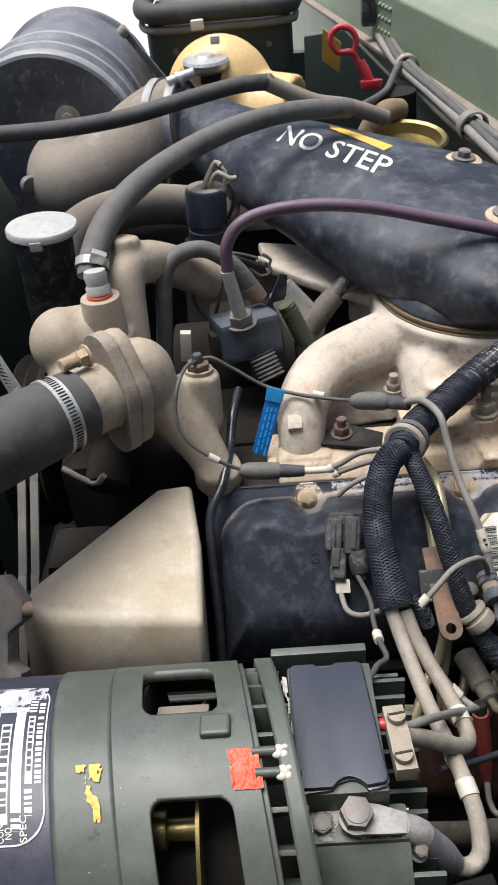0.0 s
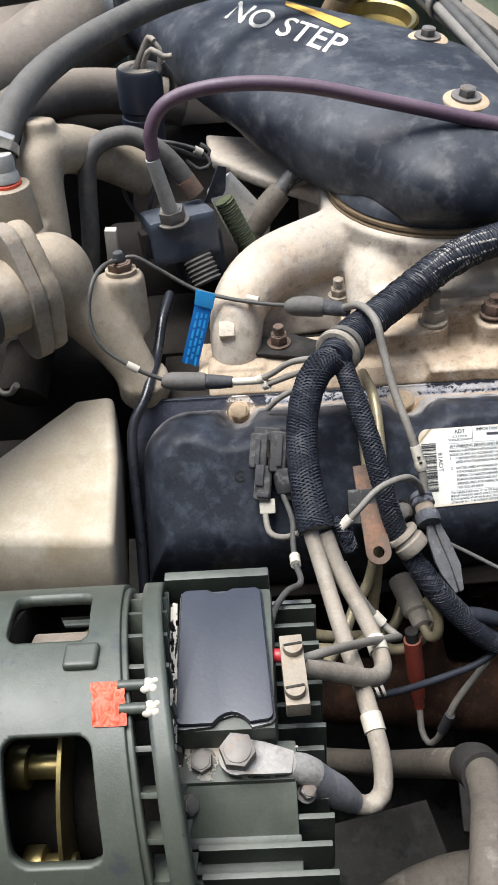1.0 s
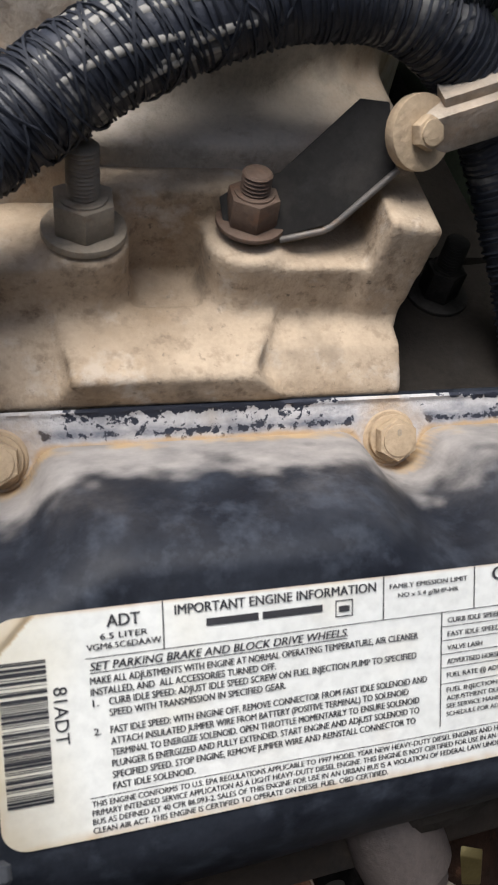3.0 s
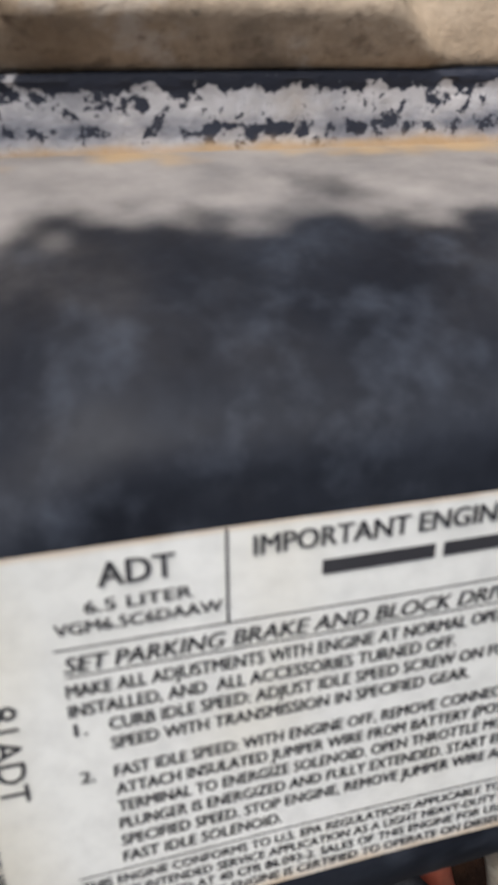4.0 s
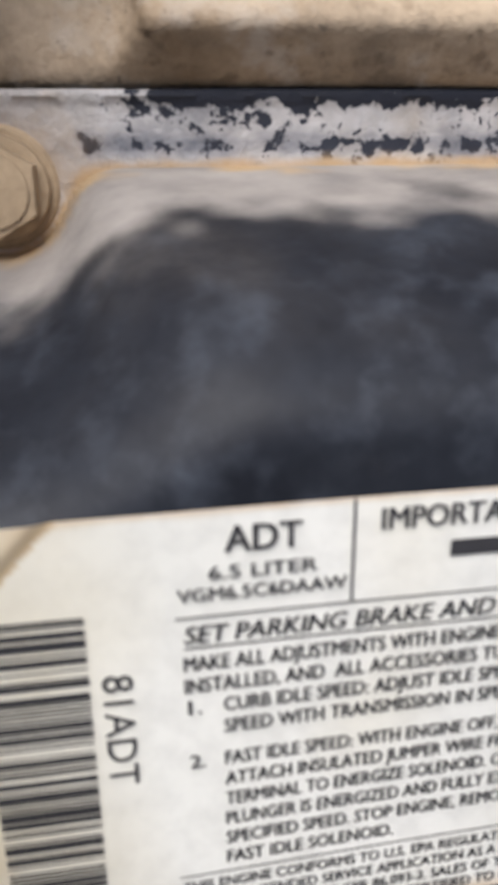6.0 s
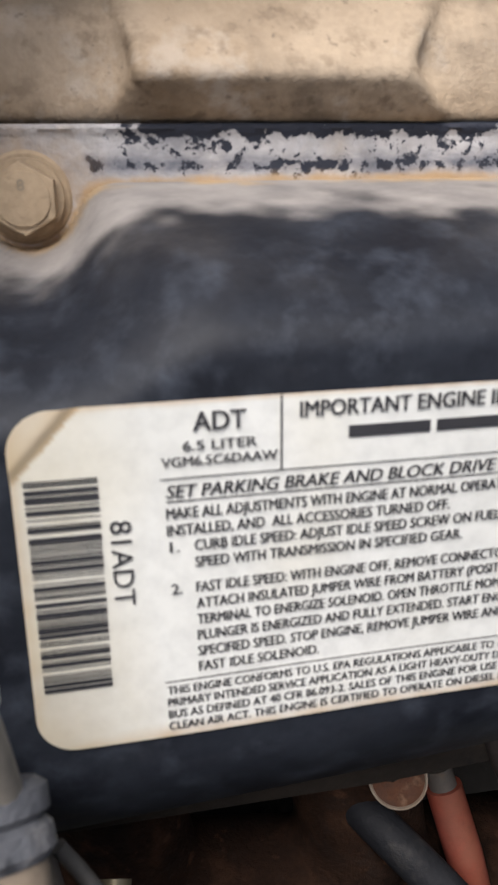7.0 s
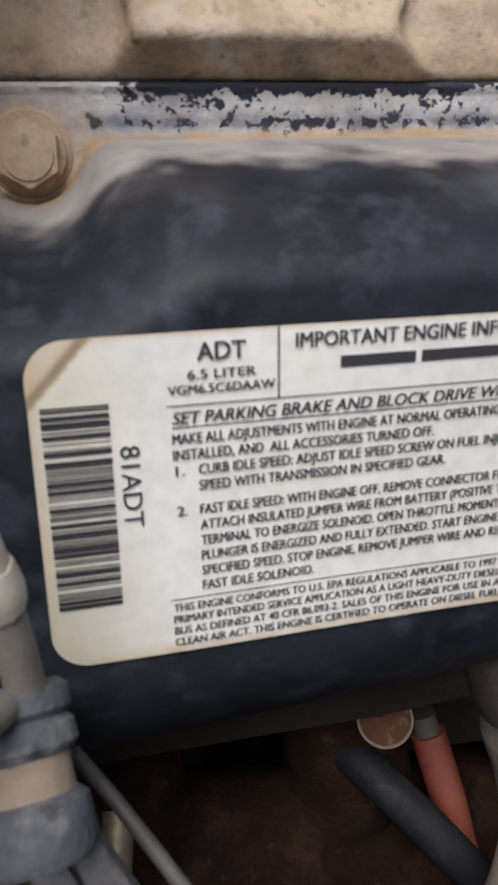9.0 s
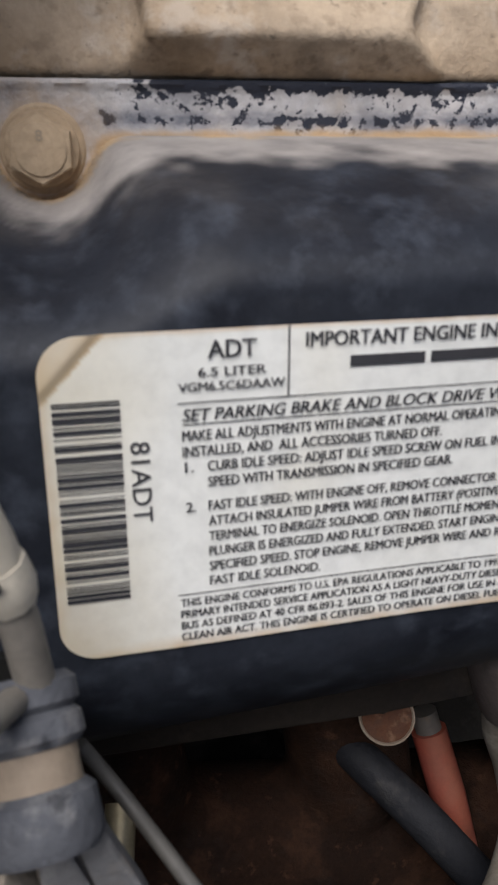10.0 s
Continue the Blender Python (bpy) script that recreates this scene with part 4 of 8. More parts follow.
def fill_runners(bm):
    # plenum under the horn
    rod(bm, (0.055, 0.200, 1.010), (0.055, 0.200, 1.084), 0.108, n=48)
    box(bm, (0.050, 0.128, 1.012), (0.16, 0.10, 0.060))
    box(bm, (0.0560, 0.100, 1.022), (0.150, 0.050, 0.060))
    # front runner sweeps up from its port and spreads into the plenum
    run_of_balls(bm, [(-0.134, 0.060, 0.996), (-0.134, 0.067, 1.016), (-0.129, 0.088, 1.041), (-0.105, 0.122, 1.052), (-0.060, 0.152, 1.052), (-0.010, 0.175, 1.050), (0.030, 0.190, 1.046)], 0.0205, 0.040, 0.92)
    # web below the arm
    prism(bm, [(-0.120, 0.098, 0.990), (-0.112, 0.112, 1.030), (-0.060, 0.140, 1.036), (-0.006, 0.142, 1.044), (0.000, 0.104, 1.020), (-0.040, 0.104, 0.998)], (0.004, 0.036, 0.0))
    # middle and rear runners fall to the rail
    run_of_balls(bm, [(0.010, 0.165, 1.046), (-0.006, 0.130, 1.042), (-0.012, 0.100, 1.030), (-0.014, 0.080, 1.010)], 0.036, 0.022)
    run_of_balls(bm, [(0.055, 0.150, 1.045), (0.053, 0.115, 1.040), (0.052, 0.092, 1.026)], 0.036, 0.022)
    run_of_balls(bm, [(0.090, 0.155, 1.045), (0.098, 0.120, 1.040), (0.102, 0.092, 1.022)], 0.034, 0.022)
    # far runner
    prism(bm, [(-0.163, 0.375, 1.062), (-0.078, 0.345, 1.062), (-0.020, 0.200, 1.062), (-0.046, 0.206, 1.062), (-0.110, 0.262, 1.062), (-0.155, 0.310, 1.062)], (0, 0, 0.013))
    box(bm, (-0.005, 0.24, 1.05), (0.09, 0.10, 0.04), Matrix.Rotation(radians(-55), 4, "Z"))


cast("port_rail", fill_rail, M_rail, mani, "rough beige cast port rail with stud bosses", 0.0016, 5)
cast("runner_casting", fill_runners, M_cast, mani, "rough beige casting of arched runners and plenum", 0.0026, 9)
bm = bmesh.new()
box(bm, (-0.1402, 0.0597, 1.0348), (0.0130, 0.0135, 0.0150), Matrix.Rotation(radians(35), 4, "X"), 0.0018)
part("pad", bm, M_cast, mani, "small square cast pad")
hex_bolt(mani, (0.028, 0.057, 1.0335), (0, 0.05, 1), 0.0162, 0.0098, M_nut, washer=0.0122, wash_h=0.0022, name="nut", stud_r=0.0047, stud_h=0.016)
hex_bolt(mani, (0.077, 0.060, 1.0345), (0, 0.05, 1), 0.0140, 0.0092, M_rustor, washer=0.0105, name="nut", stud_r=0.0045, stud_h=0.007, label="rusty nut on a stud")
hex_bolt(mani, (-0.098, 0.064, 1.0165), (0, 0.0, 1), 0.0130, 0.008, M_rustor, washer=0.0100, name="nut", stud_r=0.0045, stud_h=0.008, label="rusty nut on a stud")
hex_bolt(mani, (-0.044, 0.110, 1.030), (0, 0.0, 1), 0.0120, 0.006, M_nut, washer=0.0090, name="nut", stud_r=0.0045, stud_h=0.010)
hex_bolt(mani, (0.158, 0.075, 0.990), (0, 0, 1), 0.013, 0.012, M_grime, washer=0.012, name="nut", stud_r=0.0045, stud_h=0.012)

# flat black clamp plate under the stud nut, and the pointed one by the loom
bm = bmesh.new()
prism(bm, [(-0.118, 0.052, 1.0135), (-0.066, 0.040, 1.0135), (-0.060, 0.062, 1.0135), (-0.088, 0.078, 1.0135), (-0.112, 0.074, 1.0135)], (0, 0, 0.0028), 0.0008)
tagged(part("clamp_plate", bm, M_grime, None), "dark flat steel clamp plate under a rusty nut", "bracket")
brk = thing("loom_bracket", (0.10, 0.06, 1.03), "black bent sheet bracket bolted to the manifold", "bracket")
bm = bmesh.new()
prism(bm, [(0.0675, 0.0663, 1.0413), (0.0849, 0.0655, 1.0486), (0.1062, 0.0718, 1.0690), (0.1142, 0.0696, 1.0695), (0.1175, 0.0593, 1.0549), (0.1000, 0.0545, 1.0388), (0.0853, 0.0540, 1.0345), (0.0690, 0.0560, 1.0330)], (0.0006, 0.0019, -0.0012), 0.0006)
part("plate", bm, M_grime, brk)
tube("rolled_edge", [(0.0850, 0.0534, 1.0338), (0.0950, 0.0532, 1.0366), (0.1002, 0.0538, 1.0384), (0.1090, 0.0560, 1.0468), (0.1180, 0.0588, 1.0549)], 0.0011, M_steel, brk, "worn steel edge", n=8)
hex_bolt(brk, (0.1215, 0.0635, 1.0640), (0.25, -0.80, 0.52), 0.0085, 0.004, M_dustbolt, washer=0.0105, wash_h=0.004, name="bolt", label="dusty bolt with washer")
bm = bmesh.new()
box(bm, (0.1385, 0.0640, 1.0700), (0.030, 0.010, 0.0125), Matrix.Rotation(radians(-22), 4, "Y"), 0.0018)
box(bm, (0.1405, 0.0665, 1.0780), (0.028, 0.008, 0.0050), Matrix.Rotation(radians(-22), 4, "Y"), 0.0012)
part("clip", bm, M_cast, brk, "dusty clip")

# ---- air horn ----
horn = thing("air_intake_horn", (0.0, 0.3, 1.085), "black painted air intake horn with white stencilled words", "air intake")


def superellipse(a, k=2.6):
    c, s = math.cos(a), math.sin(a)
    return math.copysign(abs(c) ** (2 / k), c), math.copysign(abs(s) ** (2 / k), s)


HORN = [  # centre x, y, half width, low z, high z, squareness
    (-0.256, 0.600, 0.045, 1.108, 1.200, 2.0), (-0.224, 0.577, 0.048, 1.100, 1.194, 2.0), (-0.180, 0.532, 0.062, 1.085, 1.183, 2.1), (-0.112, 0.446, 0.086, 1.080, 1.182, 2.15),
    (-0.029, 0.339, 0.115, 1.076, 1.179, 2.2), (0.033, 0.258, 0.119, 1.080, 1.173, 2.25), (0.071, 0.200, 0.109, 1.083, 1.166, 2.3), (0.090, 0.156, 0.097, 1.084, 1.157, 2.6), (0.108, 0.133, 0.080, 1.084, 1.146, 2.5), (0.117, 0.121, 0.055, 1.086, 1.130, 2.4), (0.120, 0.117, 0.010, 1.090, 1.112, 2.0)]
hv, hf = [], []
HN = 56
rows = np.array(HORN)
tt = np.linspace(0, len(HORN) - 1, 110)
sect = np.stack([np.interp(tt, np.arange(len(HORN)), rows[:, k]) for k in range(6)], 1)
for _ in range(10):
    sect[1:-1] = (sect[:-2] + 2 * sect[1:-1] + sect[2:]) / 4
ax = np.gradient(sect[:, :2], axis=0)
ax /= np.linalg.norm(ax, axis=1)[:, None]
for k in range(len(sect)):
    x, y, hw, z0, z1, sq = sect[k]
    for j in range(HN):
        fuller = min(max((0.36 - y) / 0.10, 0), 1) * 2.2
        c, s_ = superellipse(2 * math.pi * j / HN, sq + (fuller if j > HN / 2 else 0))
        hv.append((x + ax[k, 1] * hw * c, y - ax[k, 0] * hw * c, (z0 + z1) / 2 + (z1 - z0) / 2 * s_))
for k in range(len(sect) - 1):
    for j in range(HN):
        hf.append((k * HN + j, k * HN + (j + 1) % HN, (k + 1) * HN + (j + 1) % HN, (k + 1) * HN + j))
hf += [tuple(range(HN))[::-1], tuple((len(sect) - 1) * HN + j for j in range(HN))]
for k, (x, y, z) in enumerate(hv):
    # the underside draws in to meet the base ring
    dx, dy = x - 0.055, y - 0.200
    along = -0.6 * dx + 0.8 * dy
    lim = 0.0990 + max(0.0, z - 1.094) * 0.9
    r = math.hypot(dx, dy)
    if z < 1.135 and along < 0.06 and r > lim:
        w_ = min((0.06 - along) / 0.05, 1)
        f = 1 + (lim / r - 1) * w_
        hv[k] = (0.055 + dx * f, 0.200 + dy * f, max(z, 1.0885))
shell = raw("horn_shell", hv, hf, M_horn, horn, "", 70)
bm = bmesh.new()
lathe(bm, (0.055, 0.2, 1.080), (0, 0, 1), [(0.085, 0), (0.1005, 0), (0.1025, 0.002), (0.1025, 0.005), (0.1000, 0.0062), (0.1018, 0.008), (0.1018, 0.0105), (0.085, 0.012)], 72)
part("base_flange", bm, M_gasket, horn, "brown gasketed base flange")
bm = bmesh.new()
lathe(bm, (0.055, 0.2, 1.091), (0, 0, 1), [(0.080, 0), (0.0985, 0), (0.0995, 0.0015), (0.0985, 0.006), (0.0930, 0.012), (0.070, 0.016)], 72)
part("base_skirt", bm, M_horn, horn)

from mathutils import bvhtree
tree = bvhtree.BVHTree.FromPolygons([Vector(p) for p in hv], hf)


def on_horn(x, y, lift=0.0006):
    hit = None
    while hit is None:
        hit, nor, _, _ = tree.ray_cast(Vector((x, y, 1.5)), Vector((0, 0, -1)))
        x, y = x + (0.0 - x) * 0.03, y + (0.28 - y) * 0.03
    return hit + nor * lift if nor.z > 0 else hit - nor * lift


def stencil(x, y):
    """Words run along the horn, set flat on its upper side."""
    a = Vector((-0.1329, 0.4103, 0))
    run = Vector((0.1021, -0.134, 0)).normalized()
    rise = Vector((0.0185, 0.0412, 0)).normalized()
    q = a + run * x + rise * y
    return on_horn(q.x, q.y)


lettering("lettering", "NO STEP", stencil, M_letter, horn, 0.1685, 0.0445)
bm = bmesh.new()
q = [(-0.0695, 0.4284), (-0.0680, 0.4520), (-0.0090, 0.3560), (-0.0212, 0.3411)]
vs4 = []
for k in range(13):
    for side in (0, 1):
        x = (q[0][0] + (q[3][0] - q[0][0]) * k / 12) if side == 0 else (q[1][0] + (q[2][0] - q[1][0]) * k / 12)
        y = (q[0][1] + (q[3][1] - q[0][1]) * k / 12) if side == 0 else (q[1][1] + (q[2][1] - q[1][1]) * k / 12)
        vs4.append(bm.verts.new(on_horn(x, y, 0.0008)))
for k in range(12):
    bm.faces.new((vs4[2 * k], vs4[2 * k + 1], vs4[2 * k + 3], vs4[2 * k + 2]))
part("yellow_strip", bm, M_yellow, horn, "dusty yellow strip")
for x, y in ((0.058, 0.318), (0.0665, 0.182)):
    p = on_horn(x, y, 0)
    bm = bmesh.new()
    lathe(bm, p + Vector((0, 0, -0.004)), (0.1, -0.1, 1), [(0.020, 0), (0.0190, 0.004), (0.0170, 0.0055), (0, 0.0058)], 32)
    part("bolt_pad", bm, M_dustbolt, horn)
    hex_bolt(horn, p + Vector((0, 0, 0.002)), (0.1, -0.1, 1), 0.0125, 0.006, M_steel, washer=0.0125, wash_h=0.0018, name="bolt")

# ---- alternator ----
alt = thing("alternator", (-0.22, -0.29, 0.9), "olive green alternator with vent windows and a finned rear", "alternator")
AY, AZ, AR = -0.290, 1.000, 0.096


def on_drum(x, deg, r=AR):
    a = radians(deg)
    return Vector((x - 0.14 * r * math.cos(a), AY + r * math.cos(a), AZ + r * math.sin(a)))


def in_round_rect(x, a, x0, x1, a0, a1, rx=0.007):
    ra = math.degrees(rx / AR)
    qx = max(x0 + rx - x, x - (x1 - rx), 0) / rx
    qa = max(a0 + ra - a, a - (a1 - ra), 0) / ra
    return x0 < x < x1 and a0 < a < a1 and qx * qx + qa * qa < 1


def ease_rims(bm, ends=()):
    """Takes the stair-steps out of the cut edges of a sheet."""
    rim = {}
    for e in bm.edges:
        if len(e.link_faces) == 1:
            for v in e.verts:
                rim.setdefault(v, []).append(e.other_vert(v))
    rim = {v: q for v, q in rim.items() if len(q) == 2 and v not in ends}
    for _ in range(7):
        moved = {v: v.co * 0.4 + (q[0].co + q[1].co) * 0.3 for v, q in rim.items()}
        for v, co in moved.items():
            v.co = co


def drum(name, x0, x1, r0, material, windows=(), thick=0.006, label="", bulge=0.0):
    """A drum wall with rounded openings through it."""
    n, m = (480, int((x1 - x0) / 0.0006)) if windows else (240, max(4, int((x1 - x0) / 0.0025)))
    bm = bmesh.new()
    grid = [[bm.verts.new(on_drum(x0 + (x1 - x0) * i / m, 360 * j / n, r0 + bulge * math.sin(math.pi * i / m))) for j in range(n)] for i in range(m + 1)]
    for i in range(m):
        for j in range(n):
            x, a = x0 + (x1 - x0) * (i + 0.5) / m, 360 * (j + 0.5) / n
            if any(in_round_rect(x, a, *w) for w in windows):
                continue
            bm.faces.new((grid[i][j], grid[i][(j + 1) % n], grid[i + 1][(j + 1) % n], grid[i + 1][j]))
    ends = set(grid[0]) | set(grid[m])
    bmesh.ops.delete(bm, geom=[v for v in bm.verts if not v.link_faces], context="VERTS")
    if windows:
        ease_rims(bm, ends)
    bmesh.ops.recalc_face_normals(bm, faces=bm.faces)
    bm.normal_update()
    if sum(f.normal.dot(f.calc_center_median() - Vector((f.calc_center_median().x, AY, AZ))) for f in bm.faces) < 0:
        bmesh.ops.reverse_faces(bm, faces=bm.faces)
    ob = part(name, bm, material, alt, label)
    md = ob.modifiers.new("wall", "SOLIDIFY")
    md.thickness, md.offset = thick, -1
    return ob


drum("drive_end_band", -0.345, -0.2850, 0.0945, M_alublk, label="worn black painted band")
drum("front_housing", -0.2855, -0.2540, 0.0957, M_green)
wins = [(-0.2370, -0.1965, a0, a1) for a0, a1 in ((53.5, 80.5), (108, 140), (168, 196), (225, 255), (-20, 8), (285, 315))]
drum("rear_housing", -0.2540, -0.1815, 0.0962, M_green, wins, label="olive green housing with rounded vent windows")
drum("fin_ring", -0.1705, -0.1610, 0.0965, M_green, thick=0.010)
drum("rear_ring", -0.1815, -0.1785, 0.0940, M_green, thick=0.008)
# cooling fins in the gap
for k in range(30):
    bm = bmesh.new()
    a = 12 * k + 4
    rot = Matrix.Rotation(radians(a), 4, "X")
    box(bm, on_drum(-0.1695, a, 0.082), (0.020, 0.018, 0.0026), rot, 0.0005)
    part("fin", bm, M_green, alt)
bm = bmesh.new()
rod(bm, (-0.345, AY, AZ), (-0.158, AY, AZ), 0.050, n=40)
part("core", bm, M_block, alt)
bm = bmesh.new()
box(bm, on_drum(-0.2190, 66, 0.066), (0.030, 0.030, 0.018), Matrix.Rotation(radians(-24), 4, "X"), 0.002)
part("coil_pack", bm, M_duct, alt, "dusty tan coil pack")
bm = bmesh.new()
lathe(bm, (-0.2120, AY, AZ), (1, 0, 0), [(0.052, -0.001), (0.074, -0.001), (0.074, 0.001), (0.052, 0.001)], 60)
part("rotor_disc", bm, M_gold, alt, "brass coloured disc edge")
for k in range(8):
    bm = bmesh.new()
    rod(bm, on_drum(-0.242, 45 * k + 25, 0.062), on_drum(-0.232, 45 * k + 25, 0.062), 0.010, n=18, bevel=0.002)
    rod(bm, on_drum(-0.232, 45 * k + 25, 0.062), on_drum(-0.217, 45 * k + 25, 0.062), 0.006, n=14, bevel=0.001)
    part("diode", bm, M_gold, alt, "brass diode stud")
bm = bmesh.new()
rod(bm, (-0.262, AY, AZ), (-0.242, AY, AZ), 0.089, n=60)
part("inner_plate", bm, M_block, alt)
# raised boss
bm = bmesh.new()
box(bm, on_drum(-0.1995, 86.5, 0.0962), (0.0160, 0.0135, 0.0070), Matrix.Rotation(radians(86.5 - 90), 4, "X"), 0.0030, 5)
part("boss", bm, M_green, alt)
# orange and yellow paint marks
for nm, x0, x1, a0, a1, mt, seed in (("orange_mark", -0.1955, -0.1800, 94.5, 106.5, M_orange, 3), ("yellow_mark", -0.2735, -0.2575, 96.5, 113.0, M_yellow, 8), ("yellow_mark", -0.2740, -0.2600, 134.0, 143.0, M_yellow, 5)):
    bm = bmesh.new()
    n = 60
    g = {}
    for i in range(n + 1):
        for j in range(n + 1):
            g[i, j] = bm.verts.new(on_drum(x0 + (x1 - x0) * i / n, a0 + (a1 - a0) * j / n, AR + 0.0007 + (0.0004 + 0.0007 * noise.noise((i * 0.05 + j * 0.03, j * 0.06 - i * 0.02, seed)) if nm == "orange_mark" else 0.0) + 0.0006 * noise.noise((i * 0.16, j * 0.16, seed))))
    for i in range(n):
        for j in range(n):
            e = min(i, n - 1 - i, j, n - 1 - j) / n
            q = (noise.noise((i * 0.085, j * 0.07, seed * 3.7)) + 0.5 * noise.noise((i * 0.25, j * 0.22, seed))) * 0.5 + 0.5
            limit = 0.34 + 0.5 * max(0, i / n - 0.55) * (1 if 0.3 < j / n < 0.62 else 0) if nm == "orange_mark" else 0.40 + 0.30 * (j / n - 0.2) + 0.7 * abs(i / n - 0.50 - 0.15 * j / n)
            if q + e * (2.6 if nm == "orange_mark" else 0.25) > limit:
                bm.faces.new((g[i, j], g[i, j + 1], g[i + 1, j + 1], g[i + 1, j]))
    bmesh.ops.delete(bm, geom=[v for v in bm.verts if not v.link_faces], context="VERTS")
    ease_rims(bm)
    part(nm, bm, mt, alt, "chipped orange paint mark" if nm == "orange_mark" else "flaking yellow paint dab")
# studs beside the orange mark, tipped with white paint
for a in (95.5, 102.0):
    bm = bmesh.new()
    rod(bm, on_drum(-0.183, a, 0.0955), on_drum(-0.171, a, 0.0955), 0.0026, n=14)
    part("stud", bm, M_green, alt)
    bm = bmesh.new()
    for k in range(5):
        ball(bm, on_drum(-0.1705 + 0.0011 * k, a + 1.2 * math.sin(2.3 * k + a), 0.0958), 0.0024 - 0.0002 * k, (1.2, 1.0 + 0.2 * (k % 2), 0.8), 6)
    part("paint_blob", bm, M_white, alt, "white paint blob")
# data plate on the band: black with white fields, its lettering as plain bars
def drum_patch(name, x0, x1, a0, a1, lift, material, parent, label="", corner=0.0):
    """A thin curved patch on the drum, with rounded corners where asked."""
    m, n = max(2, int((x1 - x0) / 0.0007)), max(2, int((a1 - a0) / 0.45))
    bm = bmesh.new()
    g = {(i, j): bm.verts.new(on_drum(x0 + (x1 - x0) * i / m, a0 + (a1 - a0) * j / n, lift)) for i in range(m + 1) for j in range(n + 1)}
    for i in range(m):
        for j in range(n):
            if not corner or in_round_rect(x0 + (x1 - x0) * (i + 0.5) / m, a0 + (a1 - a0) * (j + 0.5) / n, x0, x1, a0, a1, corner):
                bm.faces.new((g[i, j], g[i, j + 1], g[i + 1, j + 1], g[i + 1, j]))
    bmesh.ops.delete(bm, geom=[v for v in bm.verts if not v.link_faces], context="VERTS")
    if corner:
        ease_rims(bm)
    return part(name, bm, material, parent, label)


PE = -0.2885  # the plate's rear edge
plate = drum_patch("data_plate", PE - 0.055, PE, 60, 118, 0.0952, M_plate, alt, "black data plate with worn white fields", 0.016)
drum_patch("dark_field", PE - 0.055, PE - 0.0008, 60.6, 117.4, 0.0954, M_alublk, plate, "black enamel field", 0.0155)
drum_patch("white_field", PE - 0.030, PE - 0.0050, 62.0, 68.5, 0.0956, M_plate, plate)
rp = random.Random(3)
for r, (x0, x1, a0, a1) in enumerate(((PE - 0.0100, PE - 0.0062, 77, 101), (PE - 0.0170, PE - 0.0118, 70, 109), (PE - 0.0240, PE - 0.0185, 80, 112), (PE - 0.0315, PE - 0.0260, 70, 112))):
    drum_patch("white_field", x0, x1, a0, a1, 0.0956, M_plate, plate)
    a = a0 + 1.0
    while r != 1 and a < a1 - 3:
        w_ = rp.uniform(0.8, 2.0)
        drum_patch("print_bar", x0 + 0.0008, x1 - 0.0008, a, a + w_, 0.0958, M_ink, plate)
        a += w_ + rp.uniform(0.5, 1.2)
for x0, x1, a0, a1 in ((PE - 0.0050, PE - 0.0018, 71, 101), (PE - 0.0102, PE - 0.0062, 102.5, 110), (PE - 0.0102, PE - 0.0062, 69.5, 75.5), (PE - 0.0170, PE - 0.0120, 110.5, 114)):
    a = a0
    while a < a1:
        w_ = rp.uniform(0.7, 1.6)
        drum_patch("print_bar", x0, x1, a, min(a + w_, a1), 0.0956, M_letter, plate, "white letter bar")
        a += w_ + (rp.uniform(0.5, 0.8) if rp.random() < 0.85 else 1.6)

drum_patch("white_field", PE - 0.0330, PE - 0.0022, 61.5, 69.0, 0.0957, M_wornplate, plate, "silvery worn head of the plate")
drum_patch("white_field", PE - 0.0330, PE - 0.0105, 69.0, 75.0, 0.0957, M_wornplate, plate)
for word, xo, ao, wide in (("SPEC", PE - 0.0092, 117.0, 0.0120), ("CONT", PE - 0.0205, 117.0, 0.0105), ("NO", PE - 0.0165, 116.0, 0.0052)):
    lettering("lettering", word, lambda x, y, xo=xo, ao=ao: on_drum(xo - y, ao - math.degrees(x / AR), 0.0959), M_letter, plate, wide, 0.0036)

# regulator block with its dark potted face, on the rear of the alternator
reg = thing("voltage_regulator", (-0.138, -0.265, 1.0), "green voltage regulator block with a dark potted face", "regulator")
bm = bmesh.new()
box(bm, (-0.1370, -0.264, 1.040), (0.050, 0.082, 0.042), None, 0.003)
part("case", bm, M_green, reg)
bm = bmesh.new()
box(bm, (-0.1420, -0.2130, 1.040), (0.058, 0.006, 0.046), None, 0.0015)
part("back_wall", bm, M_green, reg)
bm = bmesh.new()
box(bm, (-0.1330, -0.3120, 1.030), (0.060, 0.0200, 0.028), None, 0.003)
part("shelf", bm, M_green, reg, "green shelf with flaked paint round the nuts")
bm = bmesh.new()
o = []
for cx, cy, a0 in ((-0.1212, -0.2292, 0), (-0.1565, -0.2292, 90), (-0.1560, -0.3000, 180), (-0.1165, -0.2990, 270)):
    for k in range(7):
        q = radians(a0 + 15 * k)
        o.append((cx + 0.0035 * math.cos(q), cy + 0.0035 * math.sin(q)))
    if a0 == 0:
        o += [(-0.1330 - 0.0022 * k, -0.2257 - 0.0030 * math.sin(math.pi * k / 6)) for k in range(7)]
    if a0 == 180:
        o += [(-0.1420 + 0.0030 * k, -0.3035 + 0.0055 * math.sin(math.pi * k / 6) ** 0.8) for k in range(7)]
prism(bm, [(x, y, 1.0590) for x, y in o], (0, 0, 0.0068), 0.0016, 3)
part("potting", bm, M_pot, reg, "smooth dark blue-grey potting compound")
bm = bmesh.new()
mid_x, mid_y = -0.1375, -0.2645
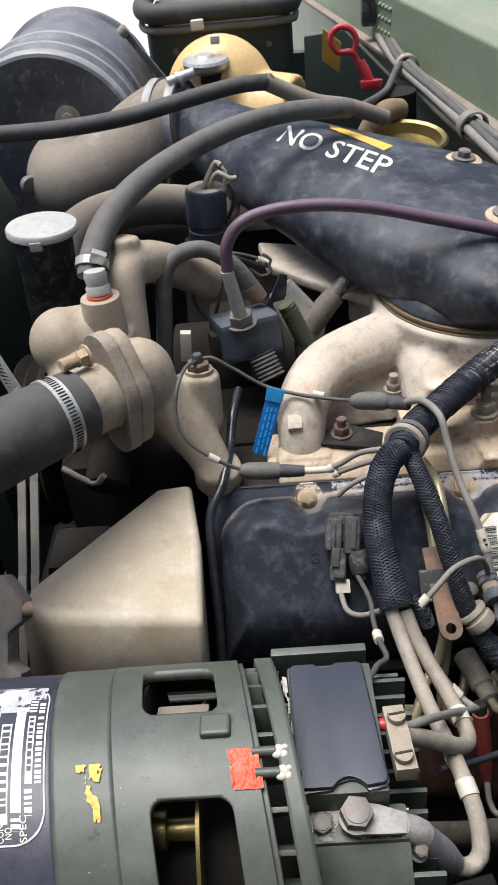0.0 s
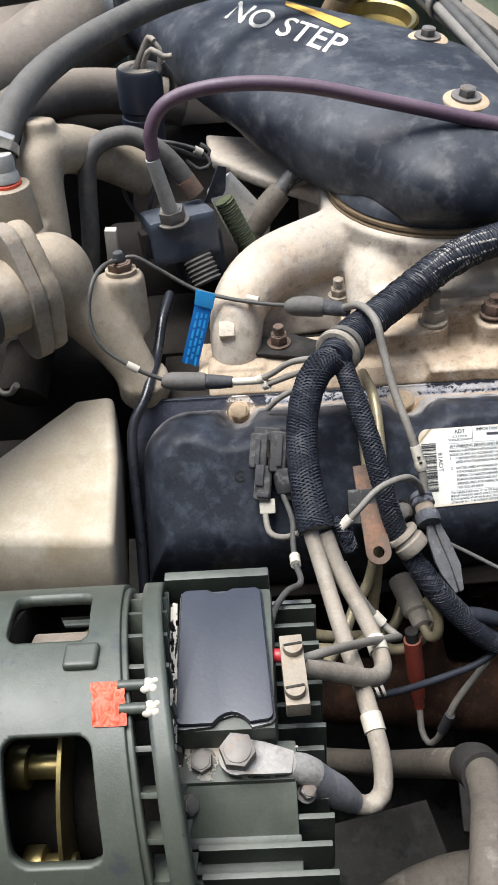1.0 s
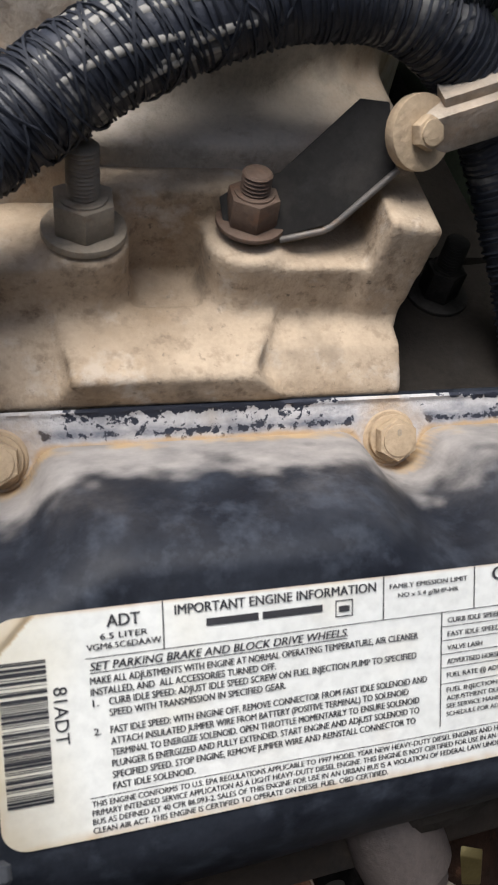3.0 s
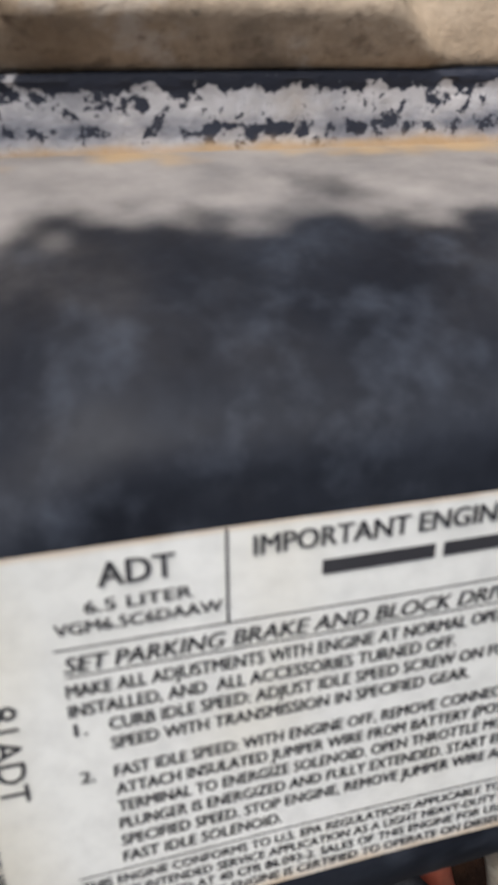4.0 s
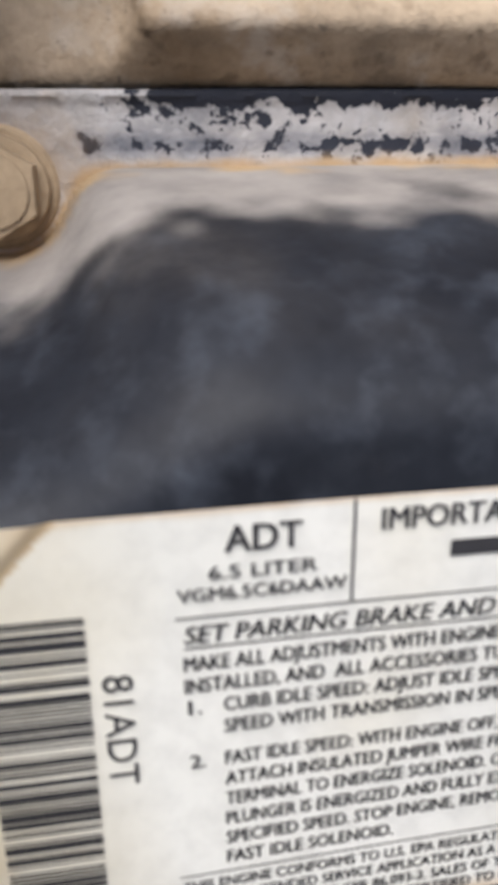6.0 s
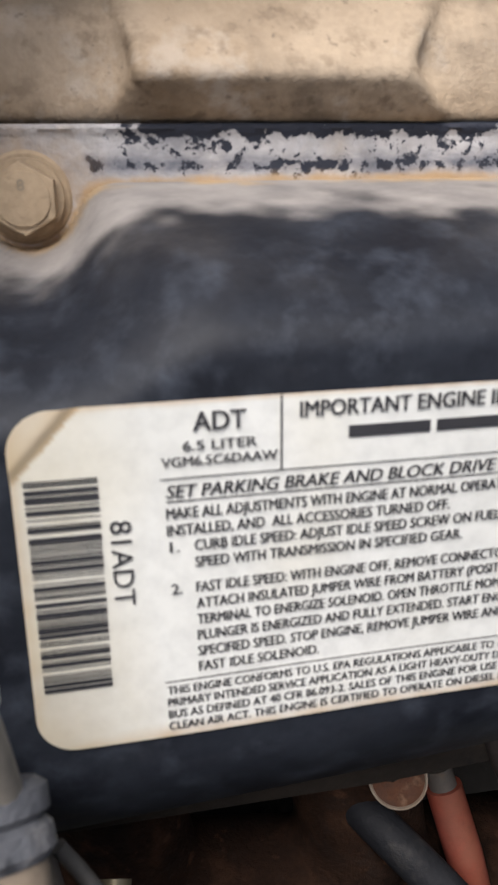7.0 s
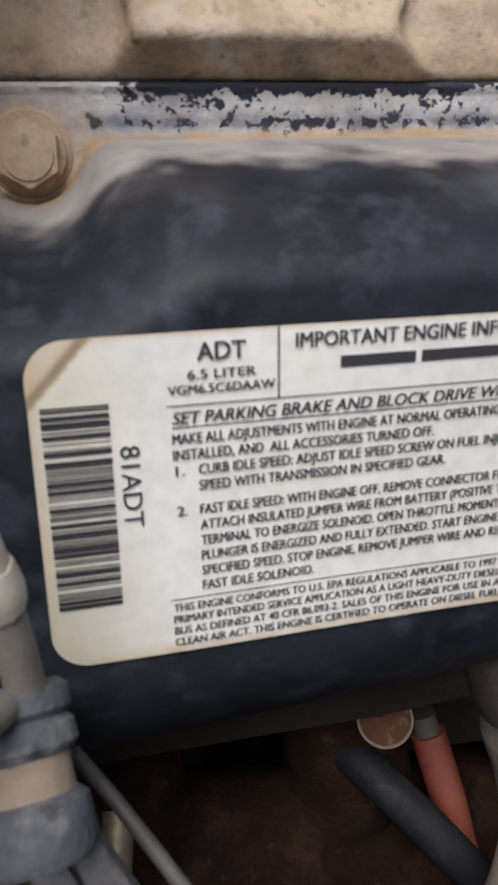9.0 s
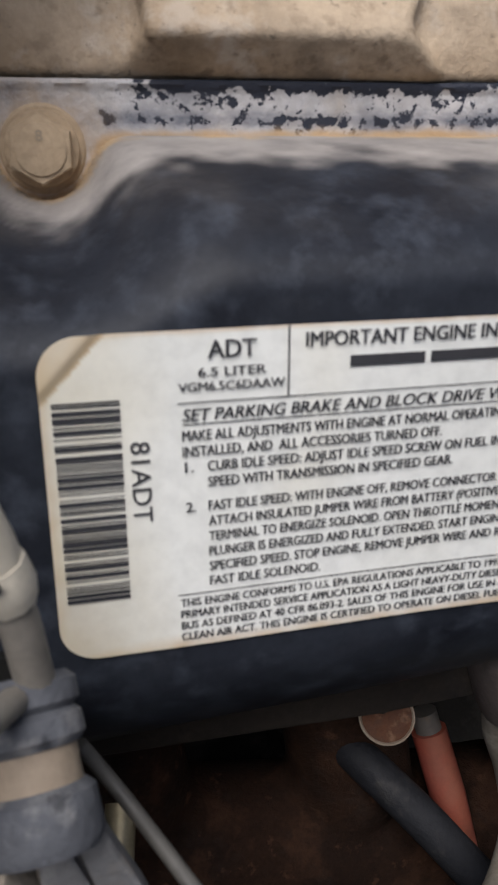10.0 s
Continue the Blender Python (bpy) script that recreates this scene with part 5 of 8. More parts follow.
prism(bm, [(x + math.copysign(0.0009 + 0.0007 * noise.noise((x * 300, y * 300, 1.0)), x - mid_x), y + (0.3 if abs(x + 0.1350) < 0.011 else 1.0) * math.copysign(0.0011 + 0.0010 * noise.noise((x * 260, y * 260, 5.0)), y - mid_y), 1.0595) for x, y in o], (0, 0, 0.0036), 0.0008)
part("potting_bleed", bm, M_gloss, reg, "uneven black bleed round the potting")
for nm, a, b, c, seed in (("paint_flake", Vector((-0.1660, -0.2320, 1.0640)), Vector((0.0036, 0, 0)), Vector((0.0040, -0.0800, -0.0005)), 2),
                          ("paint_flake", Vector((-0.1625, -0.3050, 1.0446)), Vector((0.0600, 0, 0)), Vector((0.0005, -0.0160, -0.0002)), 9)):
    bm = bmesh.new()
    n1_, n2_ = (12, 150) if seed == 2 else (180, 48)
    g = {(i, j): bm.verts.new(a + b * (i / n1_) + c * (j / n2_)) for i in range(n1_ + 1) for j in range(n2_ + 1)}
    for i in range(n1_):
        for j in range(n2_):
            q = noise.noise((i * (0.2 if seed == 2 else 0.055), j * (0.065 if seed == 2 else 0.055), seed * 5.3)) + 0.5 * noise.noise((i * 0.19, j * 0.19, seed)) + 0.25 * noise.noise((i * 0.45, j * 0.45, seed))
            if q > (-0.08 if seed == 2 else 0.42 - 0.5 * math.exp(-((i - 42) / 27) ** 2)):
                bm.faces.new((g[i, j], g[i + 1, j], g[i + 1, j + 1], g[i, j + 1]))
    bmesh.ops.delete(bm, geom=[v for v in bm.verts if not v.link_faces], context="VERTS")
    part(nm, bm, M_white if seed == 2 else M_mottled, reg, "flaking pale paint")
hex_bolt(reg, (-0.1488, -0.3120, 1.0425), (0, -0.2, 1), 0.0098, 0.0055, M_steel, washer=0.0075, name="terminal_nut")
bm = bmesh.new()
rod(bm, (-0.112, -0.2610, 1.054), (-0.1065, -0.2617, 1.054), 0.0036, n=16, bevel=0.001)
part("red_plug", bm, M_red, reg, "small red plug")
tb = thing("terminal_bar", (-0.102, -0.272, 1.05), "grey metal terminal bar with two slotted screws", "terminal")
bm = bmesh.new()
box(bm, (-0.1020, -0.2725, 1.0535), (0.0120, 0.0400, 0.0115), Matrix.Rotation(radians(3), 4, "Z"), 0.0012)
part("bar", bm, M_nut, tb)
for y in (-0.2610, -0.2850):
    bm = bmesh.new()
    rod(bm, (-0.1020, y, 1.0590), (-0.1020, y, 1.0635), 0.0052, n=24, bevel=0.0008)
    part("screw", bm, M_nut, tb, "slotted screw head")
    bm = bmesh.new()
    box(bm, (-0.1020, y, 1.0637), (0.0094, 0.0012, 0.0006), Matrix.Rotation(radians(8), 4, "Z"))
    part("slot", bm, M_grime, tb)
# finned rear heatsink
sink = thing("heatsink", (-0.12, -0.29, 0.95), "green finned heatsink on the alternator's rear", "heatsink")
bm = bmesh.new()
rod(bm, (-0.160, AY, AZ), (-0.120, AY, AZ), 0.045, n=48)
part("hub", bm, M_greendk, sink)
for k in range(15):
    bm = bmesh.new()
    y = -0.196 - 0.0125 * k
    zt = AZ + math.sqrt(max(0.094 ** 2 - (y - AY) ** 2, 0.0002)) - 0.004
    zt = min(zt, 1.022 if -0.33 < y < -0.2 else 1.03)
    box(bm, (-0.120 + (0.002 if k % 2 else 0), y, zt - 0.030), (0.062, 0.0028, 0.060), None, 0.0006)
    part("sink_fin", bm, M_green, sink)
for nm, c_, sz, ang in (("slope_panel", (-0.1330, -0.3310, 1.0320), (0.058, 0.026, 0.004), 40), ("lip", (-0.1330, -0.3420, 1.0245), (0.060, 0.005, 0.006), 20), ("ledge", (-0.1330, -0.3480, 1.0080), (0.060, 0.006, 0.012), 10), ("ledge", (-0.1330, -0.3600, 0.9920), (0.060, 0.006, 0.012), 10)):
    bm = bmesh.new()
    box(bm, c_, sz, Matrix.Rotation(radians(ang), 4, "X"), 0.0015)
    part(nm, bm, M_green, sink)
hex_bolt(sink, (-0.1590, -0.3280, 1.0350), (0.8, -0.3, 0.6), 0.0085, 0.006, M_steel, washer=0.006, name="bolt")
hex_bolt(sink, (-0.100, -0.322, 1.030), (0.3, -0.3, 1), 0.007, 0.005, M_steel, washer=0.0055, name="bolt")

# heavy cable with its lug
cab = thing("battery_cable", (-0.08, -0.25, 1.0), "dusty grey-beige battery cable bolted to the alternator", "cable")
CA = [(-0.086, -0.148, 1.019), (-0.080, -0.170, 1.006), (-0.072, -0.212, 1.000), (-0.0645, -0.252, 1.004), (-0.0605, -0.277, 1.004), (-0.058, -0.293, 0.997), (-0.0595, -0.306, 0.988), (-0.068, -0.311, 0.986), (-0.080, -0.311, 0.995)]
tube("conductor", CA, 0.0052, M_cable, cab, n=18)
tube("band", [(-0.0618, -0.270, 1.0052), (-0.0602, -0.2795, 1.0035)], 0.0060, M_white, cab, "off-white band")
tube("heat_sleeve", [(-0.076, -0.311, 0.992), (-0.083, -0.3125, 1.006), (-0.091, -0.314, 1.021), (-0.098, -0.3145, 1.034)], [0.0064, 0.0084, 0.0082, 0.0078], M_sleeve, cab, "grey shrink sleeve", n=18)
tube("crimp", [(-0.0965, -0.3145, 1.033), (-0.1010, -0.3148, 1.039), (-0.1075, -0.3152, 1.0450)], [0.0076, 0.0074, 0.0060], M_luggrey, cab)
bm = bmesh.new()
lug_o = []
for k in range(13):
    q = radians(75 + 210 * k / 12)
    lug_o.append((-0.1310 + 0.0094 * math.cos(q), -0.3125 + 0.0094 * math.sin(q), 1.0485))
lug_o += [(-0.1180, -0.3215, 1.0475), (-0.1060, -0.3205, 1.0450), (-0.1040, -0.3095, 1.0450), (-0.1180, -0.3055, 1.0475)]
prism(bm, lug_o, (0, -0.0006, 0.0034), 0.0010)
part("lug", bm, M_luggrey, cab, "dull grey crimped lug")
hex_bolt(cab, (-0.1310, -0.3125, 1.0515), (0.05, -0.12, 1), 0.0152, 0.0075, M_steel, washer=0.0, name="lug_bolt")
cab2 = thing("sense_cable", (-0.06, -0.2, 0.99), "dusty beige cable clamped in the terminal bar", "cable")
CB = [(-0.077, -0.148, 1.018), (-0.069, -0.166, 1.000), (-0.057, -0.191, 0.988), (-0.0500, -0.214, 0.985), (-0.0490, -0.231, 0.988), (-0.0575, -0.246, 1.002), (-0.075, -0.2555, 1.024), (-0.098, -0.263, 1.046)]
tube("conductor", CB, 0.0054, M_cable, cab2, n=18)
tube("band", [(-0.0510, -0.209, 0.9855), (-0.0495, -0.219, 0.9855)], 0.0062, M_white, cab2, "off-white band")
ld = thing("thin_lead", (-0.06, -0.2, 0.96), "thin dusty lead bent round the cables", "wire")
tube("wire", [(-0.066, -0.160, 1.000), (-0.058, -0.172, 0.985), (-0.044, -0.181, 0.964), (-0.034, -0.192, 0.962), (-0.036, -0.200, 0.972), (-0.058, -0.222, 1.002), (-0.081, -0.2495, 1.038), (-0.099, -0.262, 1.050)], 0.0026, M_wire, ld, n=10)
tube("splice", [(-0.0475, -0.179, 0.968), (-0.0420, -0.183, 0.963)], 0.0040, M_white, ld, "white splice")

# ---- main harness ----
loom = thing("main_harness", (0.05, 0.05, 1.06), "thick wiring loom laced with black thread over the manifold", "wiring loom")
LM = [(-0.062, -0.034, 1.070), (-0.045, -0.002, 1.067), (-0.024, 0.026, 1.062), (0.004, 0.052, 1.066), (0.036, 0.068, 1.080), (0.066, 0.076, 1.090), (0.094, 0.080, 1.094), (0.121, 0.080, 1.089), (0.146, 0.075, 1.068), (0.165, 0.060, 1.034), (0.1755, 0.040, 1.006), (0.182, 0.01, 0.97), (0.186, -0.03, 0.92)]
LR = [0.0115, 0.0122, 0.0126, 0.0126, 0.0126, 0.0122, 0.0118, 0.0114, 0.0108, 0.0104, 0.0102, 0.0100, 0.0100]
tube("wrapped_core", LM, LR, M_loomcore, loom, "navy wrap with dusty patches between the threads", n=28, step=0.003)
path = smooth_path(LM, 0.003)
_, lu, lw2 = frames_on(path)
lr = np.interp(np.linspace(0, 1, len(path)), np.linspace(0, 1, len(LR)), LR)
for k in range(16):
    # pale wires that show where the wrap has worn through
    rw = random.Random(70 + k)
    s0 = rw.uniform(0.26, 0.34)
    s1 = s0 + rw.uniform(0.06, 0.13)
    i0, i1 = int(s0 * len(path)), int(s1 * len(path))
    a0_ = 0.3927 * k + rw.uniform(-0.15, 0.15)
    seg = [tuple(path[i] + (lr[i] - 0.0018 + 0.0007 * math.sin(math.pi * (i - i0) / (i1 - i0))) * (math.cos(a0_ + 0.25 * math.sin(i * 0.2 + k)) * lu[i] + math.sin(a0_ + 0.25 * math.sin(i * 0.2 + k)) * lw2[i])) for i in range(i0, i1, 2)]
    tube("worn_wire", seg, 0.0017, M_palewire, loom, "pale wire showing through the worn wrap", n=8)
tagged(braid("lacing", LM, [r + 0.0001 for r in LR], 5, 0.0118, 0.00056, loom, both=False, label="tight black lacing thread", jitter=0.34), kind="stuff")
tagged(braid("cross_lacing", LM, [r + 0.0007 for r in LR], 5, 0.026, 0.00048, loom, both=True, lo=0.18, hi=0.62, label="loose crossing threads", jitter=0.7), kind="stuff")
lb = thing("rear_harness", (0.16, 0.08, 1.08), "second black laced loom behind the manifold", "wiring loom")
LB = [(0.118, 0.082, 1.092), (0.140, 0.095, 1.098), (0.165, 0.11, 1.100), (0.20, 0.13, 1.095), (0.26, 0.15, 1.08)]
tube("wrapped_core", LB, 0.013, M_corelit, lb, n=24)
tagged(braid("lacing", LB, 0.013, 5, 0.013, 0.00056, lb, both=True, jitter=0.4), kind="stuff")

pc = thing("harness_clamp", (-0.055, -0.02, 1.05), "tan cushioned ring clamp round the loom", "clamp")
for k, (off, rr, wd) in enumerate(((-0.0045, 0.0172, 0.0052), (0.0045, 0.0165, 0.0050))):
    bm = bmesh.new()
    d = Vector((0.50, 0.80, -0.12)).normalized()
    lathe(bm, Vector((-0.0545, -0.019, 1.0675)) + d * off, d, [(rr - 0.0045, -wd / 2), (rr - 0.0012, -wd / 2), (rr, -wd / 2 + 0.0012), (rr, wd / 2 - 0.0012), (rr - 0.0012, wd / 2), (rr - 0.0045, wd / 2), (rr - 0.0045, -wd / 2)], 44)
    part("cushion", bm, M_cable if k == 0 else M_rubgrey, pc)
bm = bmesh.new()
box(bm, (-0.030, 0.012, 1.060), (0.020, 0.012, 0.016), Matrix.Rotation(radians(40), 4, "Z"), 0.002)
part("tab", bm, M_cast, pc)

sa = thing("braided_sleeve", (-0.085, -0.09, 1.03), "wide black braided sleeve over two cables", "cable sleeve")
SA = [(-0.061, -0.032, 1.070), (-0.073, -0.042, 1.067), (-0.083, -0.061, 1.056), (-0.0875, -0.090, 1.044), (-0.0865, -0.120, 1.033), (-0.0820, -0.149, 1.020)]
SAR = [0.0098, 0.0100, 0.0098, 0.0096, 0.0100, 0.0112]
tube("inner_core", SA, [r - 0.0006 for r in SAR], M_corelit, sa, n=22)
tagged(braid("braid", SA, SAR, 12, 0.030, 0.00082, sa, label="black diamond braid"), kind="stuff")
sb = thing("braided_sleeve", (-0.04, -0.08, 1.03), "narrow black braided sleeve into a rubber grommet", "cable sleeve")
SB = [(-0.055, -0.032, 1.066), (-0.0475, -0.060, 1.053), (-0.040, -0.085, 1.036), (-0.034, -0.105, 1.015), (-0.027, -0.120, 0.992), (-0.018, -0.130, 0.972), (-0.008, -0.140, 0.960)]
tube("inner_core", SB, 0.0058, M_corelit, sb, n=18)
tagged(braid("braid", SB, 0.0064, 9, 0.022, 0.00072, sb, label="black diamond braid"), kind="stuff")
# frayed end of the wide sleeve
sc = thing("frayed_sleeve_end", (-0.065, -0.148, 1.01), "short frayed stub of black braided sleeve", "cable sleeve")
SC = [(-0.071, -0.143, 1.022), (-0.064, -0.148, 1.016), (-0.060, -0.154, 1.006)]
tube("core", SC, 0.0040, M_thread, sc)
tagged(braid("braid", SC, 0.0044, 8, 0.020, 0.0006, sc, jitter=0.5), kind="stuff")

gr = thing("rubber_grommet", (-0.013, -0.13, 0.975), "grey ribbed rubber grommet on the braided sleeve", "grommet")
bm = bmesh.new()
d = Vector((0.62, -0.50, -0.60))
lathe(bm, (-0.0225, -0.1225, 0.983), d, [(0.0060, 0), (0.0112, 0), (0.0120, 0.0012), (0.0120, 0.0040), (0.0105, 0.0052), (0.0105, 0.0072), (0.0118, 0.0084), (0.0118, 0.0150), (0.0108, 0.0165), (0.0070, 0.0165)], 36)
part("body", bm, M_cable, gr)
cl = thing("small_clamp", (0.0, -0.1, 0.985), "grey and tan rubber clamp holding the lead", "clamp")
d = Vector((0.12, -0.96, -0.20)).normalized()
for o, mt, prof in ((0.0005, M_clipring, [(0.0040, 0.0010), (0.0046, -0.0050), (0.0066, -0.0056), (0.0080, -0.0044), (0.0080, -0.0014), (0.0070, -0.0004), (0.0080, 0.0006), (0.0082, 0.0034), (0.0072, 0.0046), (0.0020, 0.0048)]),
                    (0.0082, M_tanring, [(0.0020, -0.0042), (0.0066, -0.0040), (0.0068, 0.0036), (0.0020, 0.0040)]),
                    (0.0150, M_clipring, [(0.0020, -0.0044), (0.0070, -0.0046), (0.0084, -0.0034), (0.0088, 0.0026), (0.0076, 0.0044), (0.0020, 0.0046)])):
    bm = bmesh.new()
    lathe(bm, Vector((-0.0042, -0.1010, 0.9915)) + d * o, d, prof, 48)
    part("ring", bm, mt, cl)
bm = bmesh.new()
box(bm, (-0.016, -0.0965, 0.9755), (0.022, 0.018, 0.0025), SL, 0.0008)
part("tab", bm, M_grime, cl)
hex_bolt(cl, (-0.0165, -0.0985, 0.9775), (0, -0.7, 0.7), 0.0090, 0.0040, M_steel, washer=0.0068, name="tab_bolt")

# flat grey locking clip below the clamp
gc = thing("lever_clip", (0.008, -0.135, 0.96), "scuffed grey two-lobed plastic locking clip", "clip")
for half in ([(-0.0040, -0.1165, 0.9820), (-0.0030, -0.1140, 0.9840), (-0.0008, -0.1140, 0.9840), (0.0006, -0.1175, 0.9807), (0.0034, -0.1230, 0.9755), (0.0106, -0.1375, 0.9615), (0.0153, -0.1490, 0.9475), (0.0130, -0.1500, 0.9470), (0.0045, -0.1425, 0.9575), (0.0005, -0.1360, 0.9640), (-0.0038, -0.1250, 0.9750)],
             [(0.0018, -0.1172, 0.9808), (0.0026, -0.1138, 0.9840), (0.0050, -0.1136, 0.9838), (0.0068, -0.1170, 0.9805), (0.0112, -0.1240, 0.9745), (0.0178, -0.1370, 0.9620), (0.0192, -0.1480, 0.9480), (0.0160, -0.1490, 0.9475), (0.0110, -0.1375, 0.9615), (0.0038, -0.1230, 0.9755)]):
    bm = bmesh.new()
    prism(bm, half, (0.0005, -0.0030, 0.0034), 0.0013, 3)
    part("shell_half", bm, M_clipgrey, gc)
bm = bmesh.new()
prism(bm, [(-0.0015, -0.1120, 0.9848), (0.0040, -0.1120, 0.9845), (0.0085, -0.1240, 0.9745), (0.0165, -0.1450, 0.9520), (0.0130, -0.1450, 0.9530), (0.0010, -0.1260, 0.9735)], (0.0003, -0.0020, 0.0022), 0.0006)
part("core", bm, M_greyplastic, gc)
tube("tail", [(0.0125, -0.148, 0.948), (0.010, -0.154, 0.938), (0.006, -0.155, 0.930)], 0.0022, M_greyplastic, gc)

# ---- small leads over the manifold ----
w1 = thing("sensor_lead", (-0.15, 0.07, 1.06), "thin dark sensor lead with a white sleeve and rubber boot", "wire")
tube("wire", [(-0.222, 0.082, 1.094), (-0.210, 0.084, 1.096), (-0.191, 0.083, 1.083), (-0.165, 0.080, 1.065), (-0.137, 0.070, 1.060), (-0.107, 0.060, 1.059), (-0.088, 0.049, 1.063)], 0.0017, M_wiredk, w1, n=8)
tube("sleeve", [(-0.122, 0.0705, 1.0590), (-0.1125, 0.0665, 1.0585)], 0.0030, M_white, w1, "white sleeve")
tube("boot", [(-0.091, 0.0495, 1.0625), (-0.086, 0.0475, 1.0630), (-0.074, 0.045, 1.0640), (-0.066, 0.042, 1.0645), (-0.062, 0.041, 1.0645)], [0.0040, 0.0074, 0.0082, 0.0080, 0.0070], M_rubgrey, w1, "dusty grey rubber boot", n=18)
tube("plug", [(-0.064, 0.0415, 1.0645), (-0.054, 0.037, 1.066), (-0.044, 0.030, 1.067)], [0.0060, 0.0062, 0.0045], M_greyplastic, w1, "grey plug")
w2 = thing("sensor_lead", (-0.2, 0.03, 1.05), "thin dark sensor lead looping down to a rubber boot", "wire")
tube("wire", [(-0.222, 0.080, 1.096), (-0.2290, 0.055, 1.1060), (-0.2350, 0.030, 1.1050), (-0.2386, 0.016, 1.0852), (-0.2317, 0.006, 1.066), (-0.2095, 0.000, 1.0480), (-0.188, 0.000, 1.0345)], 0.0017, M_wiredk, w2, n=8)
tube("sleeve", [(-0.2150, 0.0012, 1.0515), (-0.2070, 0.0000, 1.0463)], 0.0030, M_white, w2, "white sleeve")
tube("boot", [(-0.190, 0.0005, 1.0345), (-0.186, 0.0, 1.0338), (-0.170, 0.0, 1.0320), (-0.157, 0.0, 1.0310)], [0.0045, 0.0072, 0.0075, 0.0070], M_rubgrey, w2, "dusty grey rubber boot", n=18)
tube("plug", [(-0.158, 0.0, 1.031), (-0.146, -0.001, 1.0305), (-0.136, -0.002, 1.0305)], [0.0058, 0.0058, 0.0045], M_greyplastic, w2, "grey plug")
tube("tail_sleeve", [(-0.136, -0.002, 1.0305), (-0.124, -0.003, 1.031), (-0.112, -0.005, 1.033)], 0.0030, M_white, w2, "cream sleeve")
for k, (pts, r) in enumerate((([(-0.116, -0.004, 1.032), (-0.104, -0.006, 1.040), (-0.090, -0.010, 1.052), (-0.068, -0.020, 1.062)], 0.0024),
                              ([(-0.112, -0.006, 1.028), (-0.100, -0.010, 1.036), (-0.086, -0.016, 1.046), (-0.068, -0.026, 1.058)], 0.0024),
                              ([(-0.110, -0.022, 1.018), (-0.100, -0.024, 1.030), (-0.086, -0.026, 1.040), (-0.068, -0.032, 1.052)], 0.0022))):
    w3 = thing("branch_wire", pts[1], "dusty grey wire branching from the loom", "wire", group="branch wires")
    tube("wire", pts, r, M_wire, w3, n=10)
    if k < 2:
        tube("marker", [pts[0], tuple((2 * a + b) / 3 for a, b in zip(pts[0], pts[1]))], 0.0036, M_white, w3, "cream marker sleeve")
w4 = thing("grey_lead", (-0.02, -0.03, 1.04), "grey lead running down to the small clamp", "wire")
tube("wire", [(-0.047, 0.032, 1.069), (-0.037, 0.012, 1.083), (-0.0292, -0.015, 1.0870), (-0.0255, -0.030, 1.0720), (-0.0195, -0.050, 1.0510), (-0.0115, -0.071, 1.0330), (-0.0040, -0.088, 1.0110), (-0.0020, -0.098, 0.9960)], 0.0029, M_wire, w4, n=12)
tube("connector", [(-0.0080, -0.0790, 1.0240), (-0.0062, -0.0830, 1.0185), (-0.0040, -0.0880, 1.0110)], [0.0036, 0.0040, 0.0036], M_white, w4, "cream crimp connector", n=10)
tube("connector", [(-0.0052, -0.0852, 1.0150), (-0.0043, -0.0874, 1.0119), (-0.0036, -0.0890, 1.0095)], [0.0042, 0.0044, 0.0036], M_white, w4, "cream crimp connector", n=10)
for k in range(2):
    bm = bmesh.new()
    box(bm, (-0.0062 + 0.0012 * k, -0.0873 - 0.0022 * k, 1.0205 - 0.0030 * k), (0.0022, 0.0010, 0.0010))
    part("slit", bm, M_block, w4)
w5 = thing("arched_lead", (-0.03, -0.13, 1.03), "pale grey lead arching to the clamp", "wire")
tube("wire", [(-0.068, -0.148, 1.018), (-0.054, -0.141, 1.030), (-0.040, -0.131, 1.038), (-0.021, -0.119, 1.034), (-0.010, -0.108, 1.016), (-0.004, -0.099, 0.996)], 0.0022, M_wire, w5, n=10)
tube("crimp", [(-0.066, -0.147, 1.0200), (-0.060, -0.144, 1.0255)], 0.0034, M_white, w5)

# black twin connector hanging over the rocker cover
cc = thing("twin_connector", (-0.11, -0.08, 1.01), "black twin plastic connector with dusty latches", "connector")
bm = bmesh.new()
SLT = SL @ Matrix.Rotation(radians(-7), 4, "Z")
box(bm, on_cover(-0.1040, 0.0440, 0.0605), (0.0130, 0.0300, 0.0150), SLT, 0.0030, 3)
box(bm, on_cover(-0.1180, 0.0425, 0.0595), (0.0132, 0.0265, 0.0132), SLT, 0.0030, 3)
box(bm, on_cover(-0.1110, 0.0305, 0.0590), (0.0200, 0.0100, 0.0110), SLT, 0.0025, 3)
box(bm, on_cover(-0.1165, 0.0660, 0.0600), (0.0125, 0.0260, 0.0125), SLT, 0.0030, 3)
rod(bm, on_cover(-0.1015, 0.0560, 0.0610), on_cover(-0.0995, 0.0740, 0.0600), 0.0082, 0.0072, n=20, bevel=0.0012)
rod(bm, on_cover(-0.0998, 0.0720, 0.0600), on_cover(-0.0990, 0.0790, 0.0595), 0.0045, n=16, bevel=0.0008)
part("housing", bm, M_blkplastic, cc)
for u, v, w, lu_, lv_ in ((-0.1185, 0.0600, 0.0668, 0.0062, 0.0150), (-0.1030, 0.0430, 0.0686, 0.0040, 0.0230), (-0.1190, 0.0430, 0.0666, 0.0036, 0.0190), (-0.1172, 0.0745, 0.0664, 0.0090, 0.0034)):
    bm = bmesh.new()
    box(bm, on_cover(u, v, w), (lu_, lv_, 0.0030), SLT, 0.0009)
    part("latch", bm, M_greyplastic, cc)
